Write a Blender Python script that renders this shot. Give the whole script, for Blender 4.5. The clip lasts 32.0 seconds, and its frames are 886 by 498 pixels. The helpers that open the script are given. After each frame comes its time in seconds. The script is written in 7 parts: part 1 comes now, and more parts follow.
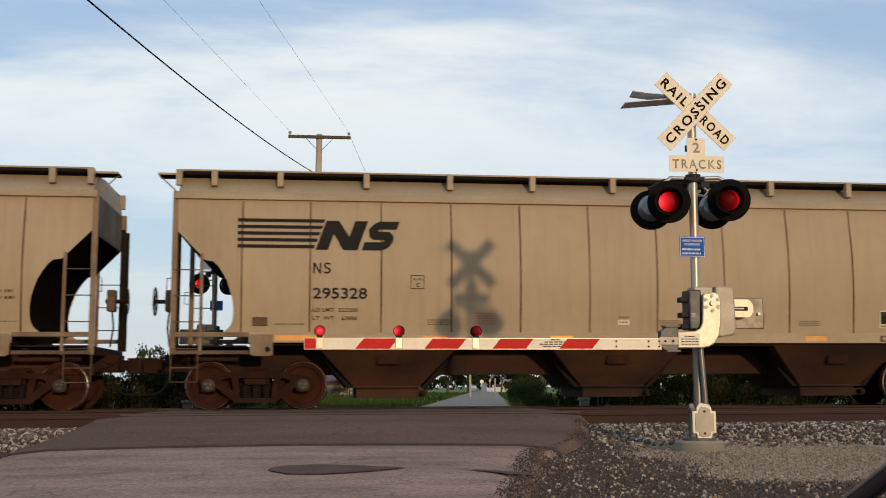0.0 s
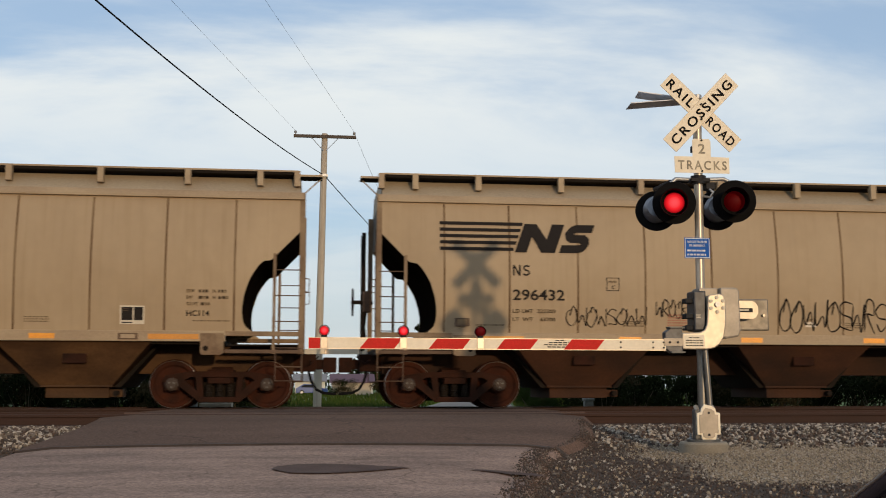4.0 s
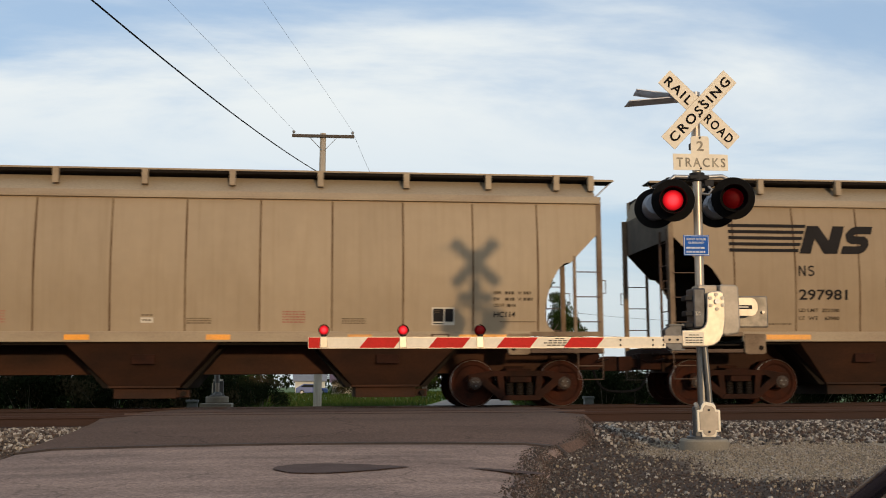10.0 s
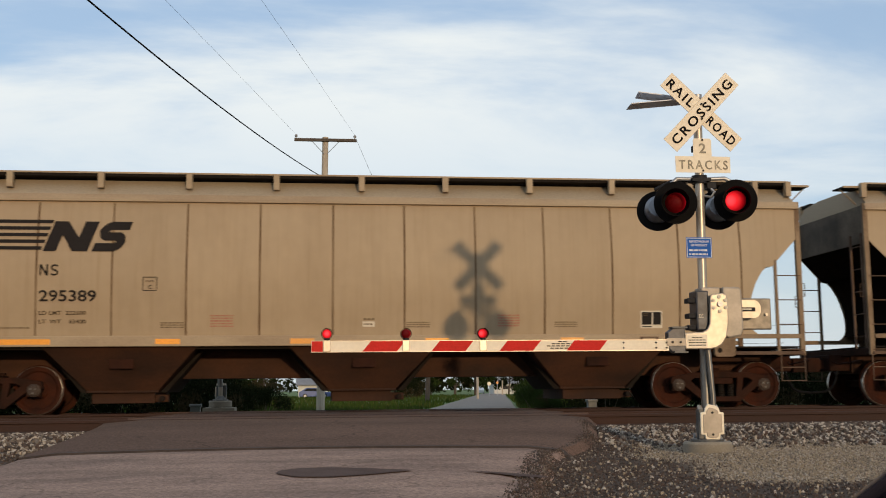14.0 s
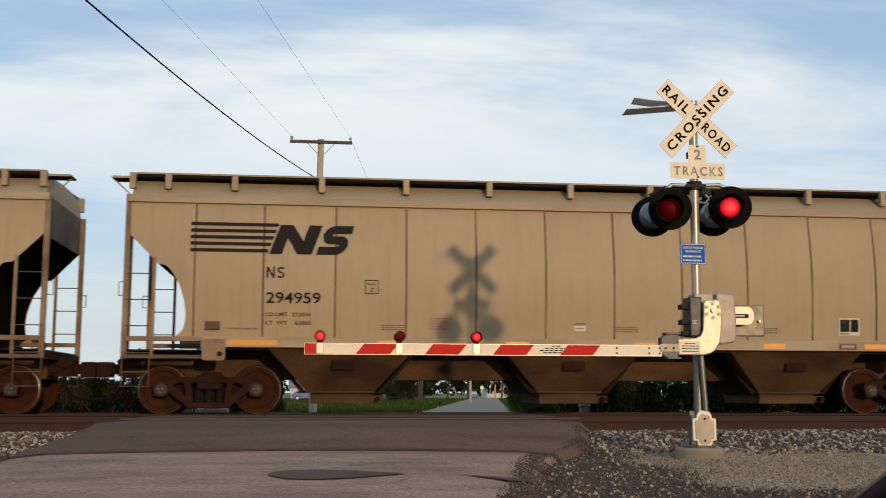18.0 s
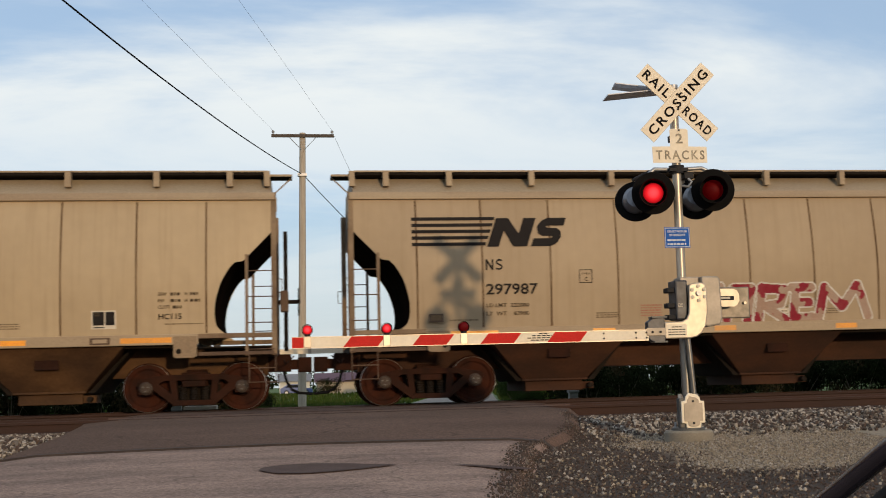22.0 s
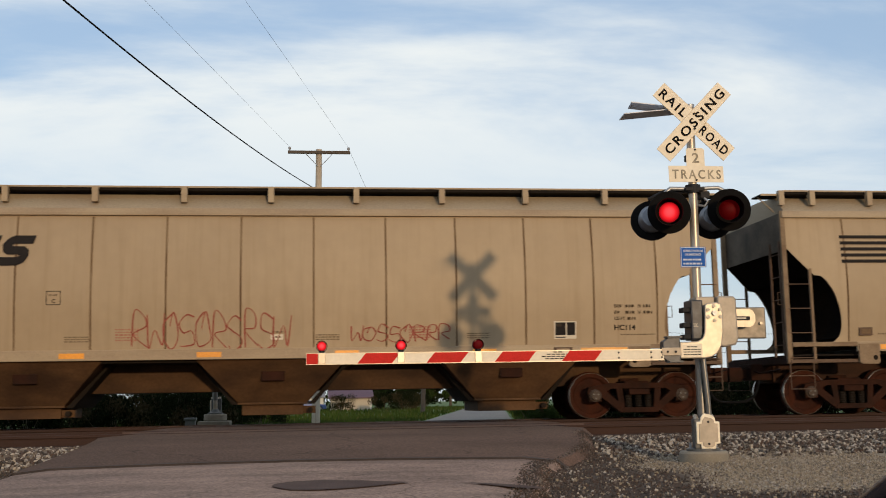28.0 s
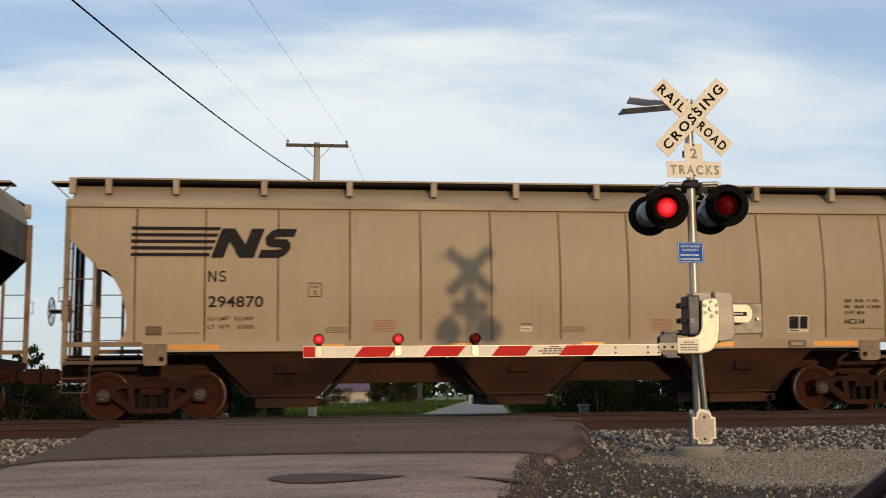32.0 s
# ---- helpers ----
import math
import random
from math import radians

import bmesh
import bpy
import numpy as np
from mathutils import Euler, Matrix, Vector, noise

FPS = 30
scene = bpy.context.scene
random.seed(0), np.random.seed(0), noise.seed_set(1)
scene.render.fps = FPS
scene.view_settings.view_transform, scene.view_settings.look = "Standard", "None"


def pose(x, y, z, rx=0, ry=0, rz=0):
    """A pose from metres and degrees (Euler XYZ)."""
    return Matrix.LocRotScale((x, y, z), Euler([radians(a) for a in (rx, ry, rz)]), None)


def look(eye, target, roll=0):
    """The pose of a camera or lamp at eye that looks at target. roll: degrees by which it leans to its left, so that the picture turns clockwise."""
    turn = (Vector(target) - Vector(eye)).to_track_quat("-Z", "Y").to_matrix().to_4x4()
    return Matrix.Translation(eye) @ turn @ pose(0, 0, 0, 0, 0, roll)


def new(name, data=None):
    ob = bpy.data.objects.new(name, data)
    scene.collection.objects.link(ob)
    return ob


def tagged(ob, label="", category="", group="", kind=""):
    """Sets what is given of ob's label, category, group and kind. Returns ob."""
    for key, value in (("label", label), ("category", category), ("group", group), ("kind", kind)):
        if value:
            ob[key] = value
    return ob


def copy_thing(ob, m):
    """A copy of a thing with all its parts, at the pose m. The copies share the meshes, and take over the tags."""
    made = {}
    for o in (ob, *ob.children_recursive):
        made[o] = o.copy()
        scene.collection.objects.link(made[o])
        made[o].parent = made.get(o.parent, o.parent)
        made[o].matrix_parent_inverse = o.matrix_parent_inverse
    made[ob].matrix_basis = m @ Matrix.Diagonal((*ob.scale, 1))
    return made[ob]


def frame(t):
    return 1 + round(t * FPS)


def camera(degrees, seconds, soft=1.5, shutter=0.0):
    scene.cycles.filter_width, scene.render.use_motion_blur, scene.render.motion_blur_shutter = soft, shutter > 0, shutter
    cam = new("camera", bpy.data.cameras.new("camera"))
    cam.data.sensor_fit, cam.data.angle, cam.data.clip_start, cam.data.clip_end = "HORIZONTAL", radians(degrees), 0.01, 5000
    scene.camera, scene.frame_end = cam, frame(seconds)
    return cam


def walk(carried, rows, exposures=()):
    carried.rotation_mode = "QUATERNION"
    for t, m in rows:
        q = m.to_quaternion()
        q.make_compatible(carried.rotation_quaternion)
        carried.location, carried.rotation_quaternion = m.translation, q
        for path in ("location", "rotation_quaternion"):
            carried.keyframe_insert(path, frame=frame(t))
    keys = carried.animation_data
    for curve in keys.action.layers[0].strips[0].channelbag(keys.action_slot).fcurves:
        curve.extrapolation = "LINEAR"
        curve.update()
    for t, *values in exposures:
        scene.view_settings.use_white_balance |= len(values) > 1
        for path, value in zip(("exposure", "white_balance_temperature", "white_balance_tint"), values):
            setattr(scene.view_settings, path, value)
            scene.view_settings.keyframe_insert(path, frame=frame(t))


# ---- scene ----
# ---- camera: hand-held from a stopped car, turning a little ----
FOV = 2 * math.degrees(math.atan(784 / 1914))
EYE = (0.0, 0.0, 0.408)
# seconds, turn to the left, tilt up, roll (degrees)
PATH = [
    (0, -7.155, 7.277, -0.240), (0.5, -7.247, 7.304, -0.105), (1, -7.253, 7.368, -0.003), (1.5, -7.203, 7.408, 0.003),
    (2, -7.152, 7.499, 0.008), (2.5, -7.118, 7.576, -0.027), (3, -7.038, 7.602, 0.033), (3.5, -6.955, 7.443, -0.014),
    (5.5, -6.682, 7.149, 0.310), (6, -6.683, 7.147, 0.151), (6.5, -6.806, 7.225, 0.218), (7, -6.928, 7.330, 0.112),
    (7.5, -6.950, 7.338, -0.099), (8, -7.014, 7.220, 0.009), (8.5, -6.965, 7.212, 0.125), (9, -6.912, 7.279, -0.371),
    (9.5, -6.945, 7.252, -0.476), (10, -6.945, 7.221, -0.318), (10.5, -6.927, 7.214, -0.039), (11, -6.910, 7.254, -0.098),
    (11.5, -6.927, 7.317, -0.176), (12, -6.974, 7.389, -0.401), (12.5, -6.940, 7.474, -0.533), (13, -6.910, 7.474, -0.450),
    (13.5, -6.905, 7.425, -0.494), (14, -6.806, 7.401, -0.522), (14.5, -6.765, 7.455, -0.402), (16.5, -6.858, 7.448, -0.439),
    (17, -6.966, 7.398, -0.546), (17.5, -6.946, 7.442, -0.420), (18, -7.107, 7.577, 0.081), (18.5, -7.257, 7.386, -0.569),
    (19, -7.220, 7.066, -0.030), (19.5, -7.546, 6.754, -0.032), (20, -7.792, 6.783, -0.433), (20.5, -7.873, 6.884, -0.719),
    (21, -7.930, 6.892, -1.400), (21.5, -7.946, 7.017, -1.645), (22, -7.903, 7.056, -1.611), (22.5, -7.818, 7.204, -1.382),
    (23, -7.704, 7.409, -1.197), (23.5, -7.503, 7.567, -1.440), (24, -7.513, 7.564, -1.251), (24.5, -7.645, 7.460, -1.401),
    (25, -7.644, 7.488, -1.312), (25.5, -7.491, 7.555, -1.171), (27.5, -7.146, 7.996, -1.103), (28, -7.116, 7.996, -1.005),
    (28.5, -7.431, 7.891, -1.295), (29, -7.707, 7.863, -1.410), (29.5, -7.982, 7.852, -1.101), (30, -8.099, 7.837, -1.128),
    (30.5, -7.961, 7.796, -0.986), (31, -7.662, 7.780, -0.824), (31.5, -7.504, 7.721, -0.681), (32, -7.240, 7.673, -0.680),
]
cam = camera(FOV, 32.0, soft=1.0, shutter=0.12)


def aimed(yaw, pitch, roll):
    y, p = radians(yaw), radians(pitch)
    way = Vector((-math.sin(y) * math.cos(p), math.cos(y) * math.cos(p), math.sin(p)))
    return look(EYE, Vector(EYE) + way, roll)


walk(cam, [(t, aimed(a, b, c)) for t, a, b, c in PATH], [(t, stops, 6760, 11.5) for t, stops in ((0, 0.0), (2, 0.0), (3.2, -0.10), (5.5, 0.0), (23.4, 0.0), (24.2, -0.12), (25.0, -0.26), (25.6, -0.24), (27.2, 0.0), (32, 0.0))])

# ---- light: low evening sun behind the camera, thin bright cloud ----
SUN_WAY = Vector((-0.239, 1.0985, -0.1520)).normalized()
sun = new("sun", bpy.data.lights.new("sun", "SUN"))
sun.data.energy, sun.data.angle, sun.data.color = 1.95, radians(1.3), (1.0, 0.72, 0.42)
sun.matrix_world = look((0, -40, 30), Vector((0, -40, 30)) + SUN_WAY)
scene.view_settings.exposure = 0.0

world = bpy.data.worlds.new("evening_sky")
scene.world = world
world.use_nodes = True


def sky_nodes():
    nt = world.node_tree
    nt.nodes.clear()
    N = nt.nodes.new
    out, bg, sky = N("ShaderNodeOutputWorld"), N("ShaderNodeBackground"), N("ShaderNodeTexSky")
    sky.sky_type, sky.sun_disc = "NISHITA", False
    sky.sun_elevation = math.asin(-SUN_WAY.z)
    sky.sun_rotation = math.atan2(-SUN_WAY.x, -SUN_WAY.y)
    sky.air_density, sky.dust_density, sky.ozone_density = 1.0, 0.6, 2.0
    tc = N("ShaderNodeTexCoord")
    # clouds: stretched streaks on a flat layer, seen from below
    sep = N("ShaderNodeSeparateXYZ")
    nt.links.new(tc.outputs["Generated"], sep.inputs[0])
    mz = N("ShaderNodeMath"); mz.operation = "MAXIMUM"; mz.inputs[1].default_value = 0.0
    nt.links.new(sep.outputs["Z"], mz.inputs[0])
    add = N("ShaderNodeMath"); add.operation = "ADD"; add.inputs[1].default_value = 0.139
    nt.links.new(mz.outputs[0], add.inputs[0])
    inv = N("ShaderNodeMath"); inv.operation = "DIVIDE"; inv.inputs[0].default_value = 1.0
    nt.links.new(add.outputs[0], inv.inputs[1])
    vec = N("ShaderNodeVectorMath"); vec.operation = "SCALE"
    nt.links.new(tc.outputs["Generated"], vec.inputs[0])
    nt.links.new(inv.outputs[0], vec.inputs["Scale"])
    mp = N("ShaderNodeMapping")
    mp.inputs["Location"].default_value = CLOUD_SHIFT
    mp.inputs["Rotation"].default_value = (0, 0, radians(CLOUD_TURN))
    mp.inputs["Scale"].default_value = CLOUD_SCALE
    nt.links.new(vec.outputs[0], mp.inputs[0])
    n1 = N("ShaderNodeTexNoise")
    n1.inputs["Scale"].default_value, n1.inputs["Detail"].default_value, n1.inputs["Roughness"].default_value = CLOUD_NOISE, 8.0, 0.56
    n1.inputs["Distortion"].default_value = 0.45
    nt.links.new(mp.outputs[0], n1.inputs["Vector"])
    ramp = N("ShaderNodeValToRGB")
    ramp.color_ramp.elements[0].position, ramp.color_ramp.elements[1].position = CLOUD_RANGE
    ramp.color_ramp.interpolation = "EASE"
    ramp.color_ramp.elements[0].color = (CLOUD_VEIL, CLOUD_VEIL, CLOUD_VEIL, 1)
    nt.links.new(n1.outputs["Fac"], ramp.inputs[0])
    mix = N("ShaderNodeMix"); mix.data_type = "RGBA"
    low = N("ShaderNodeMapRange")
    low.inputs["From Min"].default_value, low.inputs["From Max"].default_value = 0.147, 0.27
    low.inputs["To Min"].default_value, low.inputs["To Max"].default_value = 0.55, 1.0
    nt.links.new(sep.outputs["Z"], low.inputs[0])
    thin = N("ShaderNodeMath"); thin.operation = "MULTIPLY"
    nt.links.new(ramp.outputs[0], thin.inputs[0]), nt.links.new(low.outputs[0], thin.inputs[1])
    nt.links.new(thin.outputs[0], mix.inputs[0])
    hs = N("ShaderNodeHueSaturation")
    hs.inputs["Saturation"].default_value, hs.inputs["Value"].default_value = SKY_SATURATION, SKY_VALUE
    nt.links.new(sky.outputs[0], hs.inputs["Color"])
    veil = N("ShaderNodeMix"); veil.data_type = "RGBA"
    veil.inputs[0].default_value, veil.inputs[7].default_value = 0.65, THIN_VEIL
    nt.links.new(hs.outputs[0], veil.inputs[6]), nt.links.new(veil.outputs[2], mix.inputs[6])
    mix.inputs[7].default_value = CLOUD_COLOUR
    # pale haze low over the horizon
    far = N("ShaderNodeMapRange")
    far.interpolation_type = "SMOOTHSTEP"
    far.inputs["From Min"].default_value, far.inputs["From Max"].default_value = -0.02, 0.215
    far.inputs["To Min"].default_value, far.inputs["To Max"].default_value = 0.92, 0.0
    nt.links.new(sep.outputs["Z"], far.inputs[0])
    haze = N("ShaderNodeMix"); haze.data_type = "RGBA"
    nt.links.new(far.outputs[0], haze.inputs[0]), nt.links.new(mix.outputs[2], haze.inputs[6])
    haze.inputs[7].default_value = HAZE_COLOUR
    nt.links.new(haze.outputs[2], bg.inputs[0])
    bg.inputs[1].default_value = SKY_STRENGTH
    nt.links.new(bg.outputs[0], out.inputs[0])


CLOUD_SHIFT, CLOUD_RANGE, CLOUD_VEIL = (-3.95, 16.19, 0.0), (0.385, 0.645), 0.06
CLOUD_COLOUR, SKY_STRENGTH = (6.45, 7.0, 7.18, 1.0), 0.13
SKY_SATURATION, SKY_VALUE = 1.0, 1.6
THIN_VEIL = (2.8, 4.0, 5.85, 1.0)
HAZE_COLOUR = (4.85, 5.5, 5.85, 1.0)
CLOUD_TURN, CLOUD_SCALE, CLOUD_NOISE = 0, (0.505, 0.955, 0.0), 1.2
sky_nodes()

# ---- materials ----
def material(name, colour, rough=0.6, metal=0.0, second=None, scale=4.0, stretch=(1, 1, 1), amount=0.5, grain=60.0, bump=0.15, bump_depth=0.01, random_tint=0.0, spec=0.5, streak=None, contrast=1.0, wave=0.0):
    """A procedural surface: a base colour, a second one in large patches, fine grain, and relief."""
    m = bpy.data.materials.new(name)
    m.use_nodes = True
    nt = m.node_tree
    N, link = nt.nodes.new, nt.links.new
    b = nt.nodes["Principled BSDF"]
    b.inputs["Roughness"].default_value, b.inputs["Metallic"].default_value = rough, metal
    b.inputs["Specular IOR Level"].default_value = spec
    tc, info = N("ShaderNodeTexCoord"), N("ShaderNodeObjectInfo")
    mp = N("ShaderNodeMapping")
    mp.inputs["Scale"].default_value = stretch
    link(tc.outputs["Object"], mp.inputs[0])
    big = N("ShaderNodeTexNoise")
    big.noise_dimensions = "4D"
    big.inputs["Scale"].default_value, big.inputs["Detail"].default_value = scale, 6.0
    wv = N("ShaderNodeMath"); wv.operation = "MULTIPLY"; wv.inputs[1].default_value = 20.0
    link(info.outputs["Random"], wv.inputs[0])
    link(mp.outputs[0], big.inputs["Vector"]), link(wv.outputs[0], big.inputs["W"])
    ramp = N("ShaderNodeValToRGB")
    ramp.color_ramp.elements[0].position, ramp.color_ramp.elements[1].position = 0.38, 0.66
    link(big.outputs["Fac"], ramp.inputs[0])
    second = second or tuple(c * 0.72 for c in colour)
    mix = N("ShaderNodeMix"); mix.data_type = "RGBA"
    mul = N("ShaderNodeMath"); mul.operation = "MULTIPLY"; mul.inputs[1].default_value = amount
    link(ramp.outputs[0], mul.inputs[0]), link(mul.outputs[0], mix.inputs[0])
    mix.inputs[6].default_value, mix.inputs[7].default_value = (*colour, 1), (*second, 1)
    fine = N("ShaderNodeTexNoise")
    fine.inputs["Scale"].default_value, fine.inputs["Detail"].default_value = grain, 4.0
    link(tc.outputs["Object"], fine.inputs["Vector"])
    fr = N("ShaderNodeMapRange")
    fr.inputs["From Min"].default_value, fr.inputs["From Max"].default_value = 0.3, 0.7
    fr.inputs["To Min"].default_value, fr.inputs["To Max"].default_value = 1 - 0.14 * contrast, 1 + 0.12 * contrast
    link(fine.outputs["Fac"], fr.inputs[0])
    shade = N("ShaderNodeVectorMath"); shade.operation = "SCALE"
    link(mix.outputs[2], shade.inputs[0]), link(fr.outputs[0], shade.inputs["Scale"])
    last = shade.outputs[0]
    if streak:
        st = N("ShaderNodeTexNoise")
        st.noise_dimensions = "4D"
        smap = N("ShaderNodeMapping")
        smap.inputs["Scale"].default_value = (7.0, 1.0, 0.35)
        link(tc.outputs["Object"], smap.inputs[0]), link(smap.outputs[0], st.inputs["Vector"]), link(wv.outputs[0], st.inputs["W"])
        st.inputs["Scale"].default_value, st.inputs["Detail"].default_value = 1.6, 5.0
        sr = N("ShaderNodeValToRGB")
        sr.color_ramp.elements[0].position, sr.color_ramp.elements[1].position = 0.5, 0.74
        link(st.outputs["Fac"], sr.inputs[0])
        sm = N("ShaderNodeMath"); sm.operation = "MULTIPLY"; sm.inputs[1].default_value = 0.5
        link(sr.outputs[0], sm.inputs[0])
        smix = N("ShaderNodeMix"); smix.data_type = "RGBA"
        link(sm.outputs[0], smix.inputs[0]), link(last, smix.inputs[6])
        smix.inputs[7].default_value = (*streak, 1)
        last = smix.outputs[2]
    if random_tint:
        tr = N("ShaderNodeMapRange")
        tr.inputs["To Min"].default_value, tr.inputs["To Max"].default_value = 1 - random_tint, 1 + random_tint
        link(info.outputs["Random"], tr.inputs[0])
        tint = N("ShaderNodeVectorMath"); tint.operation = "SCALE"
        link(last, tint.inputs[0]), link(tr.outputs[0], tint.inputs["Scale"])
        last = tint.outputs[0]
    link(last, b.inputs["Base Color"])
    if bump:
        bp = N("ShaderNodeBump")
        bp.inputs["Strength"].default_value, bp.inputs["Distance"].default_value = bump, bump_depth
        link(fine.outputs["Fac"], bp.inputs["Height"]), link(bp.outputs[0], b.inputs["Normal"])
        if wave:
            dent, wp = N("ShaderNodeTexNoise"), N("ShaderNodeBump")
            dent.noise_dimensions = "4D"
            dent.inputs["Scale"].default_value, dent.inputs["Detail"].default_value = 1.5, 2.0
            wmap = N("ShaderNodeMapping")
            wmap.inputs["Scale"].default_value = (1.0, 1.0, 0.45)
            link(tc.outputs["Object"], wmap.inputs[0]), link(wmap.outputs[0], dent.inputs["Vector"]), link(wv.outputs[0], dent.inputs["W"])
            wp.inputs["Strength"].default_value, wp.inputs["Distance"].default_value = 1.0, wave
            link(dent.outputs["Fac"], wp.inputs["Height"]), link(wp.outputs[0], bp.inputs["Normal"])
    return m


def glow(name, colour, strength):
    m = bpy.data.materials.new(name)
    m.use_nodes = True
    b = m.node_tree.nodes["Principled BSDF"]
    b.inputs["Base Color"].default_value = (*colour, 1)
    b.inputs["Emission Color"].default_value = (*colour, 1)
    b.inputs["Emission Strength"].default_value = strength
    b.inputs["Roughness"].default_value, b.inputs["Specular IOR Level"].default_value = 0.6, 0.1
    return m


TAN = material("hopper_paint", (0.345, 0.256, 0.160), 0.5, second=(0.300, 0.216, 0.130), scale=0.6, amount=0.55, grain=5, bump=0.02, random_tint=0.035, streak=(0.275, 0.195, 0.112), contrast=0.22, spec=0.32, wave=0.05)
TRIM = material("hopper_trim_paint", (0.330, 0.246, 0.152), 0.55, second=(0.20, 0.130, 0.075), scale=1.3, stretch=(0.5, 1, 2), amount=0.6, grain=30, bump=0.05, contrast=0.6)
CREAM = material("newer_hopper_paint", (0.315, 0.255, 0.180), 0.34, second=(0.275, 0.22, 0.152), scale=0.8, amount=0.5, grain=30, bump=0.03, random_tint=0.02, spec=0.4, contrast=0.5, wave=0.035)
ROOF = material("roof_paint", (0.32, 0.25, 0.165), 0.65, second=(0.30, 0.23, 0.16), scale=1.2, amount=0.6, grain=30, bump=0.08)
SEAM = material("seam_rust", (0.105, 0.060, 0.032), 0.8, second=(0.215, 0.150, 0.088), scale=1.1, stretch=(1, 1, 0.9), amount=0.9, grain=30, spec=0.1)
# browner, darker version of the newer car's paint, for its hoppers
CREAM_LOW = material("darker_newer_hopper", (0.21, 0.155, 0.095), 0.6, second=(0.12, 0.078, 0.042), scale=1.2, amount=0.8, grain=25, bump=0.1)
CREAM_SEAM = material("newer_seam", (0.20, 0.15, 0.10), 0.6, second=(0.24, 0.19, 0.13), scale=2, amount=0.7, grain=40)
# a paler and a darker version of the tan paint, for single cars
TAN_PALE = material("paler_hopper_paint", (0.43, 0.325, 0.20), 0.5, second=(0.37, 0.275, 0.165), scale=0.6, amount=0.55, grain=5, bump=0.02, random_tint=0.03, streak=(0.33, 0.24, 0.14), contrast=0.22, spec=0.32, wave=0.05)
TAN_DULL = material("duller_hopper_paint", (0.30, 0.215, 0.130), 0.55, second=(0.255, 0.178, 0.104), scale=0.6, amount=0.6, grain=5, bump=0.02, random_tint=0.04, streak=(0.235, 0.158, 0.088), contrast=0.25, spec=0.28, wave=0.05)
# rust and dirt brown, with the shade under the cars taken into the base colour
GRIME_SHADE = material("rusty_shaded_hopper", (0.047, 0.0175, 0.0072), 0.8, spec=0.25, second=(0.015, 0.0072, 0.0042), scale=0.9, stretch=(1, 1, 2.2), amount=0.85, grain=18, bump=0.1, random_tint=0.2)
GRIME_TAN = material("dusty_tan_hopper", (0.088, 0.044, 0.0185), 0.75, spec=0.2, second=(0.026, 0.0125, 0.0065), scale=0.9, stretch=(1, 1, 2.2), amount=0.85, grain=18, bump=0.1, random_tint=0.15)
# near-black for ironwork, and for the filler that darkens the trucks' inside
DARK = material("near_black", (0.012, 0.009, 0.007), 0.8, second=(0.022, 0.015, 0.010), scale=2.0, grain=30, spec=0.1)
STEEL_RUST = material("truck_rust", (0.034, 0.0118, 0.0062), 0.9, second=(0.013, 0.0065, 0.004), scale=3.0, amount=0.8, grain=40, bump=0.25, spec=0.15)
WHEEL = material("wheel_rust", (0.048, 0.0130, 0.0058), 0.85, second=(0.015, 0.007, 0.005), scale=4.0, amount=0.7, grain=40, spec=0.15)
TREAD = material("worn_tread", (0.42, 0.38, 0.34), 0.28, 0.9, second=(0.2, 0.15, 0.11), scale=8, amount=0.4)
RAIL = material("rail_rust", (0.036, 0.0125, 0.0062), 0.85, second=(0.022, 0.009, 0.005), scale=2.0, stretch=(0.3, 1, 1), amount=0.7, grain=50, bump=0.2)
TIE = material("tie_wood", (0.075, 0.05, 0.035), 0.9, second=(0.045, 0.032, 0.024), scale=6, stretch=(3, 0.6, 1), grain=80, bump=0.3)
INK = material("black_lettering", (0.020, 0.017, 0.016), 0.8, spec=0.12, scale=3, amount=0.4)
FADED = material("faded_lettering", (0.085, 0.06, 0.038), 0.8, spec=0.12, scale=3, amount=0.4)
PRINT = material("faint_small_print", (0.165, 0.12, 0.075), 0.8, spec=0.1, scale=3, amount=0.4)
PALEINK = material("pale_notice_lettering", (0.62, 0.66, 0.70), 0.7, spec=0.1, scale=3, amount=0.3)
REDINK = material("faded_red_lettering", (0.36, 0.13, 0.085), 0.65, scale=3, amount=0.4)
ORANGE = material("reflective_orange", (0.72, 0.27, 0.012), 0.4, second=(0.5, 0.22, 0.03), scale=2, amount=0.5, random_tint=0.25)
WHITE = material("white_sheeting", (0.80, 0.705, 0.55), 0.6, second=(0.70, 0.60, 0.45), scale=5, amount=0.5, grain=25, bump=0.02, contrast=0.35)
WHITEBAR = material("white_marking", (0.60, 0.53, 0.42), 0.6, scale=4, amount=0.3)
SIGNGREY = material("worn_sign_lettering", (0.20, 0.17, 0.12), 0.65, second=(0.42, 0.36, 0.26), scale=7, amount=0.7)
REDSHEET = material("red_sheeting", (0.55, 0.028, 0.022), 0.7, second=(0.45, 0.03, 0.022), scale=5, amount=0.5, grain=60, bump=0.03, spec=0.1)
BLACKSIGN = material("black_sign_paint", (0.006, 0.0055, 0.0055), 0.7, second=(0.010, 0.009, 0.009), scale=6, grain=60, spec=0.06)
BLUESIGN = material("blue_sign", (0.02, 0.11, 0.42), 0.6, scale=6, amount=0.3, spec=0.1)
ALU = material("bare_aluminium", (0.43, 0.37, 0.305), 0.38, 0.6, second=(0.33, 0.29, 0.235), scale=5, stretch=(1, 1, 0.4), amount=0.6, grain=30, bump=0.04, contrast=0.4)
